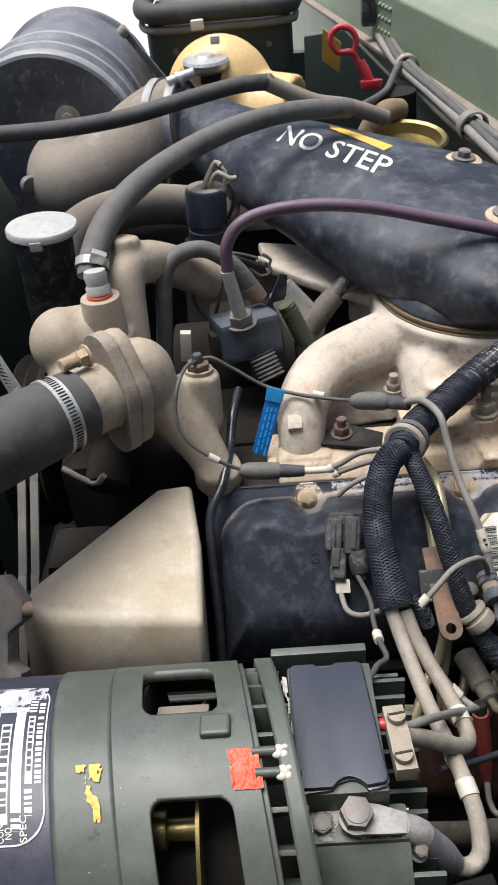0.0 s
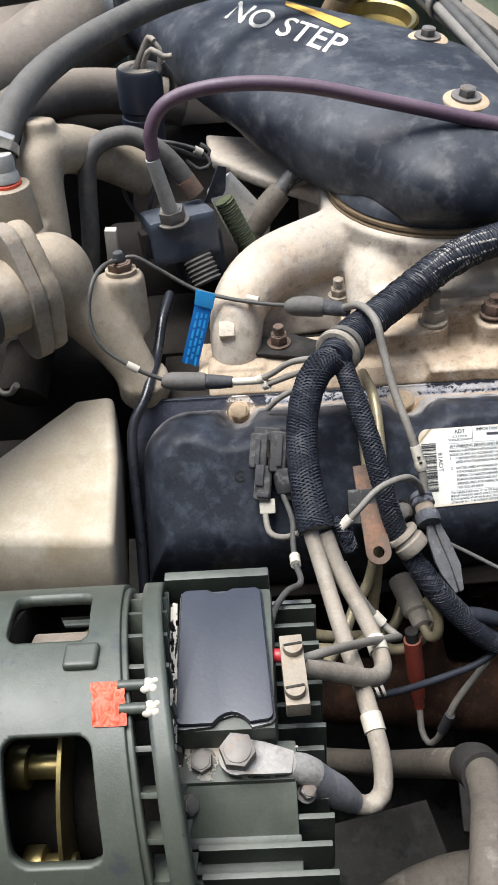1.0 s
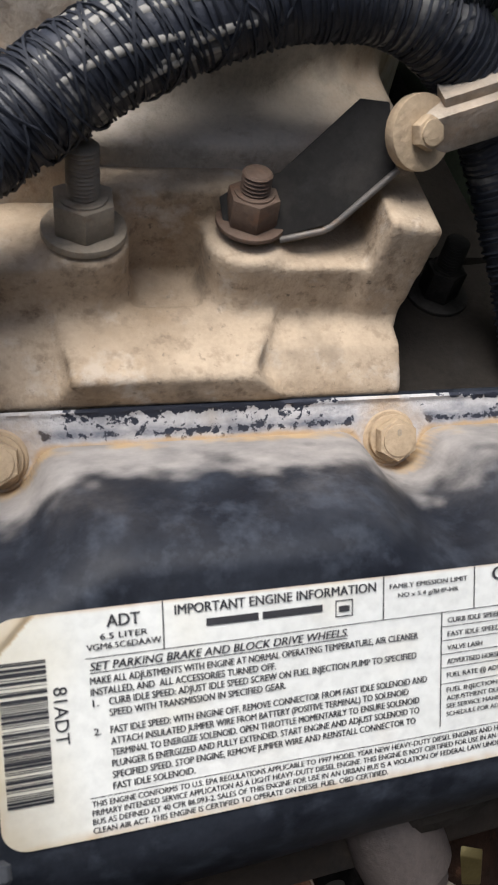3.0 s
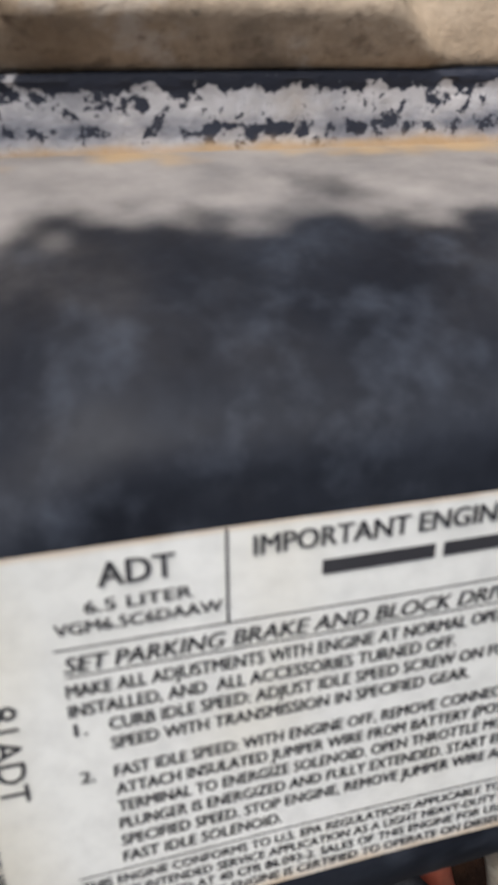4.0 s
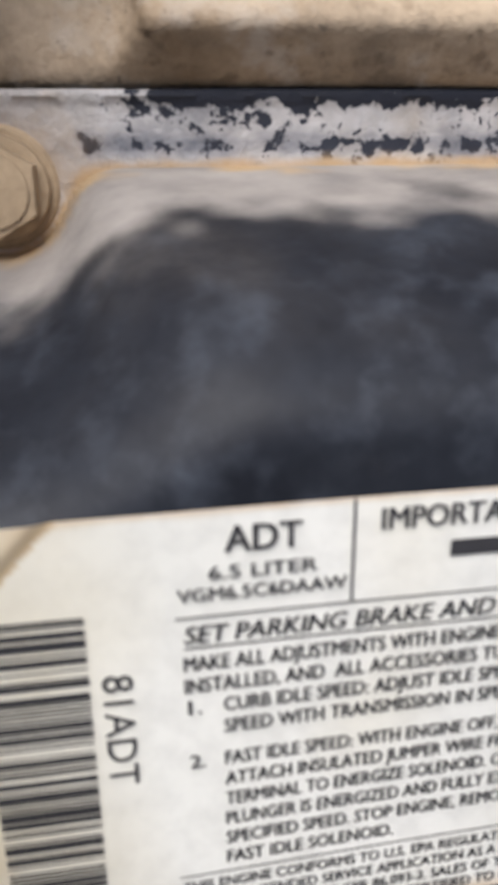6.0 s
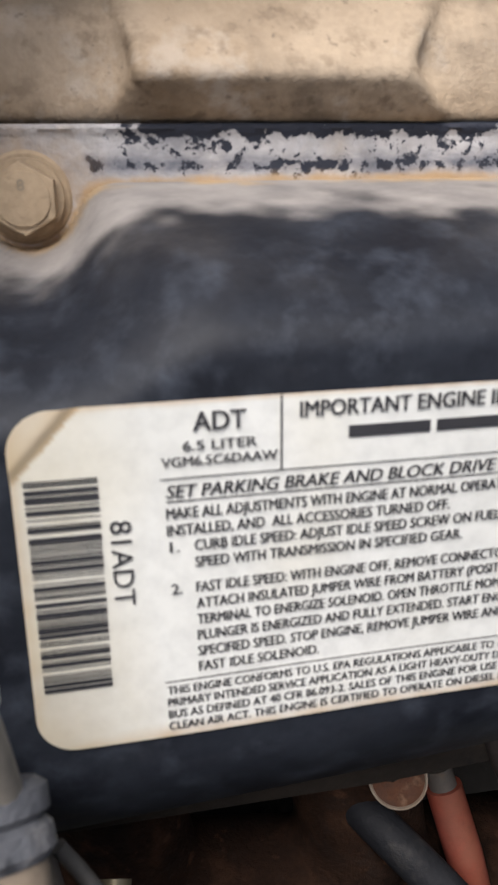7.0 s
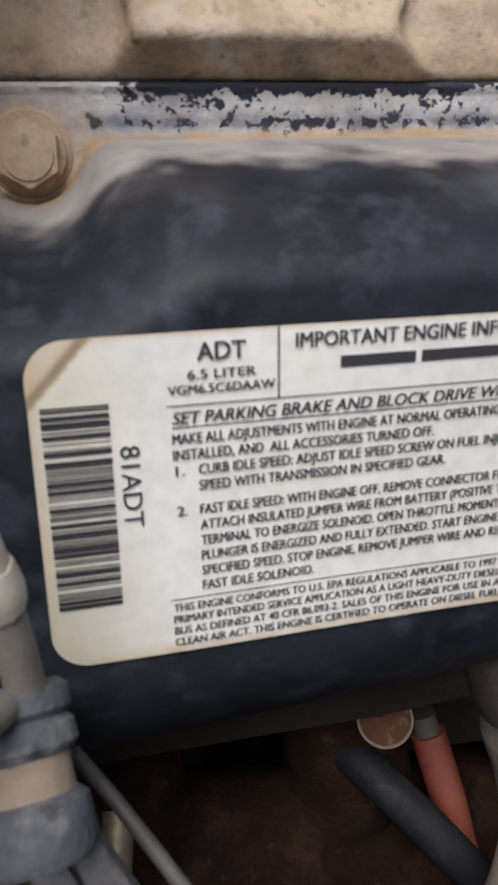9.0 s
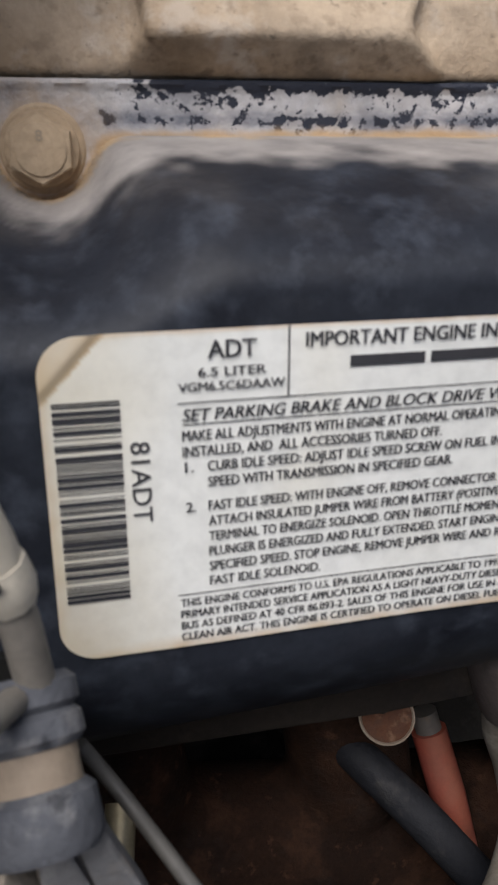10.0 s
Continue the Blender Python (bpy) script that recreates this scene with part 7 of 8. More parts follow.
# ---- beige guard ----
gd = thing("belt_guard", (-0.28, -0.08, 0.95), "beige painted folded sheet metal belt guard", "guard")
bm = bmesh.new()
T = [Vector(p) for p in ((-0.264, 0.012, 1.008), (-0.236, 0.014, 1.009), (-0.2265, -0.050, 1.001), (-0.2240, -0.122, 0.989), (-0.345, -0.108, 0.986), (-0.367, -0.096, 0.989), (-0.360, -0.080, 0.993))]
B = [Vector((p.x, p.y, p.z)) for p in T]
F0 = [Vector((-0.2235, -0.150, 0.905)), Vector((-0.340, -0.145, 0.900)), Vector((-0.372, -0.118, 0.905))]
tv = [bm.verts.new(p) for p in T]
fv = [bm.verts.new(p) for p in F0]
sv = [bm.verts.new((-0.238, 0.014, 0.93))]
bm.faces.new(tv[::-1])
bm.faces.new((tv[3], tv[4], fv[1], fv[0]))
bm.faces.new((tv[4], tv[5], fv[2], fv[1]))
bm.faces.new((tv[1], tv[2], tv[3], fv[0], sv[0]))
bmesh.ops.recalc_face_normals(bm, faces=bm.faces)
es = [e for e in bm.edges if len(e.link_faces) == 2]
bmesh.ops.bevel(bm, geom=es, offset=0.0055, segments=5, profile=0.5, affect="EDGES")
g_ob = part("sheet", bm, M_guard, gd)
m_ = g_ob.modifiers.new("gauge", "SOLIDIFY")
m_.thickness, m_.offset = 0.002, 0
br = thing("adjuster_bracket", (-0.36, -0.15, 1.0), "worn grey cast adjuster bracket", "bracket")
bm = bmesh.new()
prism(bm, [(-0.395, -0.115, 1.045), (-0.362, -0.118, 1.048), (-0.350, -0.128, 1.030), (-0.352, -0.135, 1.018), (-0.362, -0.142, 1.014), (-0.364, -0.155, 0.995), (-0.354, -0.160, 0.990), (-0.362, -0.185, 0.965), (-0.395, -0.195, 0.955)], (0.003, 0.012, -0.010), 0.003)
part("plate", bm, M_steel, br)
bm = bmesh.new()
rod(bm, (-0.353, -0.128, 1.022), (-0.346, -0.126, 1.020), 0.006, n=14)
part("pin", bm, M_rustor, br)

# ---- oil tube beside the rocker cover ----
hose("black_line", [(-0.190, 0.115, 1.040), (-0.196, 0.085, 1.033), (-0.200, 0.055, 1.020), (-0.203, 0.030, 1.018), (-0.2085, 0.008, 1.010), (-0.219, -0.010, 0.995), (-0.2195, -0.040, 0.965), (-0.217, -0.075, 0.930), (-0.217, -0.11, 0.89)], 0.0042, M_gloss, "black rubber line beside the rocker cover", n=14)

# ---- air cleaner and duct ----
ac = thing("air_cleaner", (-0.43, 0.8, 1.0), "black cylindrical air cleaner canister with pressed ribs", "air cleaner")
bm = bmesh.new()
lathe(bm, (-0.447, 0.655, 1.116), (0.0, 1, 0.02), [(0, 0.006), (0.03, 0.004), (0.05, 0.0), (0.125, 0.0), (0.130, 0.004), (0.130, 0.030), (0.1345, 0.036), (0.1345, 0.062), (0.130, 0.068), (0.130, 0.090), (0.1350, 0.096), (0.1350, 0.128), (0.130, 0.134), (0.128, 0.27), (0.134, 0.276), (0.134, 0.29), (0.0, 0.30)], 80)
part("canister", bm, M_can, ac)
for prof, words in (([(0.1245, -0.0006), (0.1290, 0.0010), (0.1309, 0.0040), (0.1309, 0.0200), (0.1298, 0.0230)], "dusty rolled front rim"),
                    ([(0.1300, 0.0340), (0.1350, 0.0365), (0.1356, 0.0420), (0.1350, 0.0470), (0.1340, 0.0490)], "dust-paled pressed rib"),
                    ([(0.1300, 0.0945), (0.1354, 0.0970), (0.1360, 0.1030), (0.1354, 0.1090), (0.1340, 0.1110)], "dust-paled pressed rib")):
    bm = bmesh.new()
    lathe(bm, (-0.447, 0.655, 1.116), (0.0, 1, 0.02), prof, 80)
    part("rim" if "rim" in words else "rib", bm, M_canrib, ac, words)
hex_bolt(ac, (-0.415, 0.655, 1.158), (0, -1, 0), 0.016, 0.006, M_nut, washer=0.018, name="wing_nut", label="dull centre nut")
bm = bmesh.new()
prism(bm, [(-0.341, 0.800, 1.232), (-0.334, 0.800, 1.238), (-0.258, 0.786, 1.134), (-0.265, 0.786, 1.128)], (0.0, 0.005, 0.001), 0.001)
part("strap", bm, M_can, ac)
bm = bmesh.new()
rod(bm, (-0.343, 0.797, 1.233), (-0.333, 0.797, 1.241), 0.0085, n=20, bevel=0.002)
part("strap_end", bm, M_nut, ac, "dull steel strap end")
du = thing("intake_duct", (-0.33, 0.55, 1.09), "dusty grey-beige moulded rubber intake duct", "duct")
tube("duct", [(-0.400, 0.66, 1.112), (-0.424, 0.620, 1.105), (-0.420, 0.575, 1.100), (-0.392, 0.548, 1.102), (-0.340, 0.560, 1.122), (-0.298, 0.582, 1.143), (-0.270, 0.590, 1.155), (-0.244, 0.584, 1.158)], [0.046, 0.047, 0.048, 0.050, 0.053, 0.055, 0.056, 0.055], M_duct, du, n=44)
dd = Vector((0.88, -0.30, 0.05)).normalized()
for o in (-0.016, 0.014):
    bm = bmesh.new()
    lathe(bm, Vector((-0.262, 0.589, 1.156)) + dd * o, dd, [(0.0545, -0.0062), (0.0580, -0.0056), (0.0572, -0.0030), (0.0572, 0.0030), (0.0580, 0.0056), (0.0545, 0.0062)], 60)
    part("clamp_band", bm, M_canrib, du, "dull steel band clamp")
bm = bmesh.new()
rod(bm, (-0.262, 0.570, 1.213), (-0.228, 0.580, 1.220), 0.0065, n=18, bevel=0.001)
rod(bm, (-0.250, 0.573, 1.214), (-0.245, 0.575, 1.216), 0.0095, n=18, bevel=0.001)
part("clamp_bolt", bm, M_bright, du)
bm = bmesh.new()
rod(bm, (-0.462, 0.545, 1.108), (-0.455, 0.535, 1.108), 0.012, n=16, bevel=0.002)
part("clamp_screw", bm, M_steel, du)
lo_ = hose("lower_duct", [(-0.385, 0.33, 1.085), (-0.376, 0.350, 1.105), (-0.351, 0.372, 1.118), (-0.314, 0.395, 1.120), (-0.275, 0.42, 1.112), (-0.235, 0.44, 1.098), (-0.19, 0.45, 1.08)], 0.0235, M_duct, "dusty beige crossover pipe below the duct", "pipe", n=28)

# ---- far side of the bay ----
ta = thing("surge_tank", (-0.2, 0.84, 1.05), "yellowed plastic coolant tank with a chrome pressure cap", "tank")


def fill_tank(bm):
    ball(bm, (-0.205, 0.850, 1.115), 0.085, (1.05, 0.9, 1.15), 16)
    rod(bm, (-0.205, 0.85, 1.10), (-0.09, 0.80, 1.09), 0.065)
    rod(bm, (-0.238, 0.80, 1.12), (-0.236, 0.795, 1.185), 0.025)


cast("tank_body", fill_tank, M_tank, ta, "", 0.005, 5)
bm = bmesh.new()
lathe(bm, (-0.222, 0.795, 1.183), (0, -0.05, 1), [(0.020, -0.014), (0.026, -0.010), (0.0345, -0.004), (0.0355, 0.004), (0.033, 0.008), (0.016, 0.010), (0.012, 0.014), (0, 0.014)], 40)
part("pressure_cap", bm, M_bright, ta, "chrome pressure cap")
bm = bmesh.new()
lathe(bm, (-0.222, 0.795, 1.160), (0, 0, 1), [(0.024, 0), (0.024, 0.018)], 30)
part("neck", bm, M_block, ta)
bm = bmesh.new()
box(bm, (-0.232, 0.86, 1.226), (0.020, 0.014, 0.014), None, 0.003)
part("white_nut", bm, M_white, ta)
bm = bmesh.new()
box(bm, (-0.205, 0.80, 1.214), (0.014, 0.012, 0.012), None, 0.003)
part("white_nut", bm, M_white, ta)
tu = thing("battery_tub", (-0.19, 1.12, 1.0), "dark green tub with a thick black rounded rim", "tub")
bm = bmesh.new()
prism(bm, [(-0.328, 0.995, 0.85), (-0.078, 0.995, 0.85), (-0.070, 1.26, 0.85), (-0.336, 1.26, 0.85)], (0, 0, 0.360), 0.028, 5)
part("body", bm, M_greendk, tu)
for words, r_, z_, grow_, mt in (("thick black rubber rim", 0.0165, 1.224, 0.0, M_rubber), ("dusty rolled flange under the rim", 0.0060, 1.199, 0.004, M_duct)):
    tube("rim" if z_ > 1.21 else "rim_flange", [(-0.338 - grow_, 1.26, z_ + 0.004), (-0.336 - grow_, 1.10, z_ + 0.004), (-0.332 - grow_, 1.030, z_ + 0.003), (-0.318 - grow_, 1.000 - grow_, z_ + 0.001), (-0.290, 0.988 - grow_, z_), (-0.19, 0.985 - grow_, z_), (-0.120, 0.985 - grow_, z_), (-0.086 + grow_, 0.998 - grow_, z_), (-0.074 + grow_, 1.04, z_), (-0.066 + grow_, 1.26, z_)], r_, mt, tu, words, n=20)
for x in (-0.28, -0.23, -0.12):
    hex_bolt(tu, (x, 0.994, 1.165), (0, -1, 0), 0.010, 0.005, M_steel, name="bolt")
rs = thing("red_dipstick_handle", (-0.01, 0.62, 1.17), "bright red looped dipstick handle", "dipstick")
tube("loop", [(-0.012, 0.62, 1.203), (-0.022, 0.618, 1.219), (-0.040, 0.62, 1.220), (-0.050, 0.622, 1.236), (-0.040, 0.624, 1.248), (-0.024, 0.622, 1.246), (-0.016, 0.62, 1.232), (-0.019, 0.619, 1.216), (-0.010, 0.617, 1.200)], 0.0040, M_red, rs, n=10)
tube("stem", [(-0.012, 0.619, 1.206), (-0.004, 0.616, 1.192), (0.002, 0.615, 1.176)], 0.0070, M_red, rs)
bm = bmesh.new()
rod(bm, (0.003, 0.614, 1.184), (0.003, 0.612, 1.172), 0.016, 0.013, n=20, bevel=0.003)
part("cap", bm, M_red, rs)
yt = thing("orange_tag", (-0.04, 0.68, 1.2), "small orange-yellow warning tag on the panel", "tag")
bm = bmesh.new()
prism(bm, [(-0.055, 0.672, 1.240), (-0.029, 0.680, 1.218), (-0.031, 0.688, 1.178), (-0.055, 0.680, 1.198)], (0, 0.0015, 0.0005), 0.0003)
part("sheet", bm, M_yellow, yt)
bm = bmesh.new()
prism(bm, [(-0.075, 0.76, 1.00), (0.05, 0.70, 1.00), (0.06, 0.70, 1.145), (-0.02, 0.73, 1.225), (-0.075, 0.76, 1.215)], (0.004, 0.02, 0), 0.003)
tagged(part("green_side_panel", bm, M_greendk, None), "dark green sheet panel behind the dipstick", "panel")
# gold canister
gk = thing("gold_canister", (0.04, 0.45, 1.1), "gold zinc plated filter canister in shadow", "canister")
bm = bmesh.new()
lathe(bm, (0.024, 0.495, 1.055), (0.05, -0.12, 1), [(0, 0), (0.048, 0), (0.048, 0.084), (0.051, 0.086), (0.051, 0.092), (0.048, 0.094), (0.043, 0.092), (0.040, 0.080), (0, 0.078)], 48)
part("can", bm, M_gold, gk)
hose("dark_elbow", [(-0.02, 0.53, 1.12), (-0.01, 0.52, 1.15), (0.01, 0.53, 1.165), (0.03, 0.55, 1.16)], 0.014, M_gasket, "dusty dark pipe elbow behind the horn", "pipe")
hose("black_bottle", [(0.045, 0.62, 1.08), (0.040, 0.62, 1.13), (0.038, 0.62, 1.165)], 0.026, M_block, "black rubber boot beside the cowl", "boot")

# cowl of the body at the rear of the bay
cw = thing("cowl", (0.1, 0.95, 1.1), "pale green body cowl with a rolled lower lip", "body panel")
A, Bf = Vector((0.135, 0.49, 1.150)), Vector((-0.055, 1.70, 1.150))
dirw = (Bf - A).normalized()
side = Vector((dirw.y, -dirw.x, 0))
bm = bmesh.new()
S0 = A - dirw * 0.5
prism(bm, [S0, S0 + Vector((0, 0, 0.082)) + side * 0.006, S0 + Vector((0, 0, 0.094)) + side * 0.020, S0 + side * 0.16 + Vector((0, 0, 0.105)), S0 + side * 0.16 + Vector((0, 0, -0.25)), S0 + side * 0.03 + Vector((0, 0, -0.25))], dirw * 2.6, 0.004, 3)
part("panel", bm, M_greenlt, cw)
bm = bmesh.new()
prism(bm, [S0 + Vector((0, 0, 0.0)) - side * 0.014, S0 + Vector((0, 0, 0.006)) - side * 0.014, S0 + Vector((0, 0, 0.008)) + side * 0.004, S0 + Vector((0, 0, -0.004)) + side * 0.004], dirw * 2.6, 0.0015)
part("lip", bm, M_duct, cw, "dusty lower lip")
bm = bmesh.new()
prism(bm, [S0 + side * 0.16 + Vector((0, 0, 0.125)), S0 + side * 0.16 + Vector((0, 0, 0.140)), S0 + side * 0.40 + Vector((0, 0, 0.16)), S0 + side * 0.40 + Vector((0, 0, 0.14))], dirw * 2.6, 0.004)
part("upper_seal", bm, M_rubber, cw)
for i in range(4):
    for j in range(3):
        bm = bmesh.new()
        p = A + dirw * (0.42 + 0.018 * i) + Vector((0, 0, 0.028 + 0.018 * j)) + side * 0.003
        ball(bm, p, 0.0042, (1, 1, 1), 6)
        part("rivet", bm, M_greenlt, cw)
bm = bmesh.new()
box(bm, A + dirw * 0.50 + Vector((0, 0, 0.055)) - side * 0.010, (0.022, 0.03, 0.05), None, 0.006)
part("black_catch", bm, M_blkplastic, cw, "small black catch")
# harness along the cowl
hr = thing("cowl_harness", (0.1, 0.6, 1.15), "grey and black cable bundle tied along the cowl", "wiring loom")
for k in range(6):
    rr = random.Random(40 + k)
    o = [(0.074 + 0.004 * (k % 3), 1.02, 1.165), (0.070, 0.78, 1.166), (0.082, 0.58, 1.165), (0.094, 0.46, 1.166), (0.104, 0.36, 1.166), (0.118, 0.22, 1.16), (0.14, 0.05, 1.15)]
    off = [(0.007 * math.cos(k * 1.05), 0, 0.007 * math.sin(k * 1.05))] * 7
    pts = [(a[0] + b[0] + rr.uniform(-0.003, 0.003), a[1], a[2] + b[2] + rr.uniform(-0.003, 0.003)) for a, b in zip(o, off)]
    tube("cable", pts, rr.uniform(0.0045, 0.0062), M_wire if k in (0, 3) else (M_rubgrey if k % 2 else M_wiredk), hr, n=12)
for at, ax_ in (((0.0720, 0.74, 1.166), (0.02, -1, 0)), ((0.0965, 0.44, 1.166), (0.1, -1, 0))):
    bm = bmesh.new()
    lathe(bm, at, ax_, [(0.0155, -0.008), (0.0175, -0.0075), (0.0175, 0.0075), (0.0155, 0.008)], 28)
    part("tie", bm, M_cable if at[1] > 0.6 else M_wire, hr, "dusty tie")
hose("hook_lead", [(0.070, 0.76, 1.172), (0.045, 0.68, 1.175), (0.02, 0.60, 1.172), (-0.02, 0.50, 1.185), (-0.035, 0.45, 1.196)], 0.0045, M_wiredk, "dark lead hooked from the cowl bundle", "wire", n=10)

# ---- rear hose over the loom ----
hose("mottled_hose", [(0.0657, -0.0198, 1.2068), (0.0682, -0.0371, 1.1852), (0.0700, -0.0486, 1.1680), (0.0743, -0.0558, 1.1593), (0.0808, -0.0630, 1.1507), (0.0902, -0.0702, 1.1420), (0.1039, -0.0788, 1.1312), (0.1290, -0.0918, 1.1168), (0.1580, -0.1062, 1.1096)], 0.0055, M_mottled, "mottled grey and tan rubber hose above the loom", n=24)

# ---- below the rocker cover ----
ru = thing("slotted_bracket", (-0.04, -0.11, 0.97), "rusty flat bracket with a round hole", "bracket")
eye_c = Vector((-0.0388, -0.1355, 0.9785))
e_up = (Vector((-0.0455, -0.071, 1.011)) - eye_c).normalized()
e_n = Vector((1, 0, 0)).cross(e_up).normalized()
e_n = e_n if e_n.z > 0 else -e_n
e_w = e_up.cross(e_n).normalized()
rings_ = []
for r_, lift in ((0, -0.0014), (1, -0.0014), (1, 0.0014), (0, 0.0014)):
    row = []
    for k in range(48):
        a = 2 * math.pi * k / 48
        c_, s_ = math.cos(a), math.sin(a)
        if r_ == 0:
            x_, y_ = 0.0040 * c_, 0.0040 * s_
        elif s_ <= 0:
            x_, y_ = 0.0086 * c_, 0.0086 * s_
        else:
            # the strip runs on above its rounded end, a little narrower at the top
            q_ = min(0.0086 / max(abs(c_), 1e-6), 0.064 / max(s_, 1e-6))
            x_, y_ = q_ * c_ * (1 - 0.22 * q_ * s_ / 0.064), q_ * s_
        row.append(eye_c + e_w * x_ + e_up * y_ + e_n * lift)
    rings_.append(row)
raw("plate", [p for row in rings_ for p in row], [(a * 48 + k, a * 48 + (k + 1) % 48, b * 48 + (k + 1) % 48, b * 48 + k) for a, b in ((0, 1), (1, 2), (2, 3), (3, 0)) for k in range(48)], M_rustor, ru, "rust-stained plate", 30)
bm = bmesh.new()
box(bm, (-0.046, -0.102, 0.990), (0.022, 0.024, 0.012), SL, 0.002)
part("clip_block", bm, M_blkplastic, ru)
for nm, pts, r in (("injector_line", [(-0.034, 0.012, 1.020), (-0.033, -0.006, 1.026), (-0.031, -0.030, 1.0305), (-0.030, -0.052, 1.0205), (-0.030, -0.075, 1.004), (-0.033, -0.102, 0.984), (-0.038, -0.118, 0.960), (-0.044, -0.128, 0.935), (-0.056, -0.142, 0.922), (-0.066, -0.162, 0.916), (-0.080, -0.185, 0.918)], 0.0040),
                   ("injector_line", [(-0.046, 0.010, 1.018), (-0.044, -0.008, 1.022), (-0.043, -0.032, 1.026), (-0.041, -0.056, 1.016), (-0.040, -0.085, 0.996), (-0.037, -0.112, 0.966), (-0.037, -0.122, 0.938), (-0.040, -0.132, 0.908), (-0.039, -0.141, 0.888), (-0.027, -0.146, 0.874), (-0.007, -0.141, 0.872), (0.004, -0.131, 0.880), (0.007, -0.112, 0.880)], 0.0042),
                   ("injector_line", [(-0.155, -0.11, 0.905), (-0.135, -0.132, 0.912), (-0.105, -0.148, 0.916), (-0.079, -0.150, 0.903), (-0.044, -0.140, 0.886), (-0.022, -0.122, 0.868), (-0.011, -0.100, 0.880), (-0.010, -0.08, 0.89)], 0.0042),
                   ("injector_line", [(-0.125, -0.160, 0.932), (-0.112, -0.170, 0.928), (-0.087, -0.171, 0.920), (-0.062, -0.170, 0.916), (-0.05, -0.16, 0.91)], 0.0038)):
    hose(nm, pts, r, M_tube, "dull yellow zinc plated steel fuel line", "fuel line", n=14)
ij = thing("injector", (-0.135, -0.12, 0.9), "tan dusty injector body under the cover", "injector")
bm = bmesh.new()
lathe(bm, (-0.137, -0.100, 0.882), (0.1, -0.7, 0.2), [(0, -0.02), (0.013, -0.02), (0.013, 0.008), (0.010, 0.012), (0.010, 0.022), (0.005, 0.025), (0, 0.025)], 24)
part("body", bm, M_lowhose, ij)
i3 = thing("injector", (-0.008, -0.13, 0.9), "tan dusty injector body behind the fuel lines", "injector")
bm = bmesh.new()
lathe(bm, (-0.010, -0.122, 0.902), (0.25, -0.9, -0.1), [(0, -0.02), (0.0095, -0.02), (0.0095, 0.010), (0.0075, 0.012), (0.0075, 0.022), (0.004, 0.024), (0, 0.024)], 26)
part("body", bm, M_cable, i3)
tube("return_line", [(-0.004, -0.144, 0.900), (-0.001, -0.156, 0.903), (0.003, -0.160, 0.915), (0.002, -0.155, 0.930), (-0.006, -0.148, 0.940)], 0.0036, M_tube, i3, n=12)
i2 = thing("injector", (0.125, -0.10, 0.88), "tan dusty injector with hex union and return lines", "injector")
bm = bmesh.new()
lathe(bm, (0.112, -0.085, 0.905), (0.30, -0.55, -0.50), [(0, -0.016), (0.011, -0.015), (0.0155, -0.009), (0.0165, 0.004), (0.0160, 0.012), (0.0120, 0.015), (0.0120, 0.020), (0, 0.020)], 30)
part("body", bm, M_injector, i2)
hex_bolt(i2, (0.123, -0.104, 0.888), (0.30, -0.55, -0.50), 0.021, 0.014, M_cable, name="union_nut")
tube("return_line", [(0.131, -0.120, 0.872), (0.145, -0.128, 0.858), (0.160, -0.130, 0.852), (0.180, -0.125, 0.856), (0.21, -0.12, 0.86)], 0.0050, M_cable, i2, n=14)
tube("inlet_line", [(0.1080, -0.0920, 0.896), (0.1130, -0.1000, 0.876), (0.1240, -0.1120, 0.852), (0.1260, -0.1280, 0.842), (0.114, -0.1420, 0.852), (0.094, -0.1510, 0.876), (0.070, -0.1560, 0.902)], 0.0050, M_cable, i2, n=14)
bm = bmesh.new()
prism(bm, [(0.130, -0.096, 0.912), (0.138, -0.098, 0.910), (0.140, -0.104, 0.898), (0.133, -0.103, 0.899)], (0.001, 0.003, 0.001), 0.0005)
part("tag", bm, M_gold, i2, "ochre tab")
i2.location += Vector((0.008, -0.004, -0.006))
hose("dark_drain_hose", [(0.083, -0.090, 0.800), (0.0885, -0.1030, 0.816), (0.106, -0.125, 0.820), (0.1255, -0.147, 0.812), (0.150, -0.172, 0.798), (0.18, -0.20, 0.77)], 0.0070, M_drain, "dark grey hose passing under the injector", n=18)
cn = thing("cream_union", (0.17, -0.16, 0.77), "cream dusty hose union low beside the exhaust", "union")
bm = bmesh.new()
lathe(bm, (0.160, -0.158, 0.790), (0.35, -0.35, -0.85), [(0, 0), (0.016, 0), (0.018, 0.002), (0.018, 0.022), (0.014, 0.024), (0.014, 0.045), (0, 0.045)], 30)
part("body", bm, M_cable, cn)
gw = thing("heater_shroud", (0.13, -0.07, 0.9), "grimy black metal cup behind the injector", "guard")
bm = bmesh.new()
lathe(bm, (0.128, -0.070, 0.905), (0.2, -0.6, -0.4), [(0, -0.020), (0.016, -0.018), (0.026, -0.010), (0.029, 0.0), (0.0275, 0.003), (0.022, -0.006), (0, -0.010)], 36)
part("cup", bm, M_block, gw)
gw.location += Vector((0.008, -0.004, -0.006))
rbt = thing("manifold_plug", (0.0905, -0.0963, 0.858), "rusty round plug with a worn bright rim below the cover", "plug")
bm = bmesh.new()
lathe(bm, (0.0905, -0.0963, 0.858), (-0.23, -0.24, 0.94), [(0, 0.0004), (0.0040, 0.0001), (0.0072, 0.0), (0.0078, 0.0003), (0.0082, -0.0006), (0.0082, -0.0070), (0.0066, -0.0085), (0.0066, -0.030), (0, -0.030)], 36)
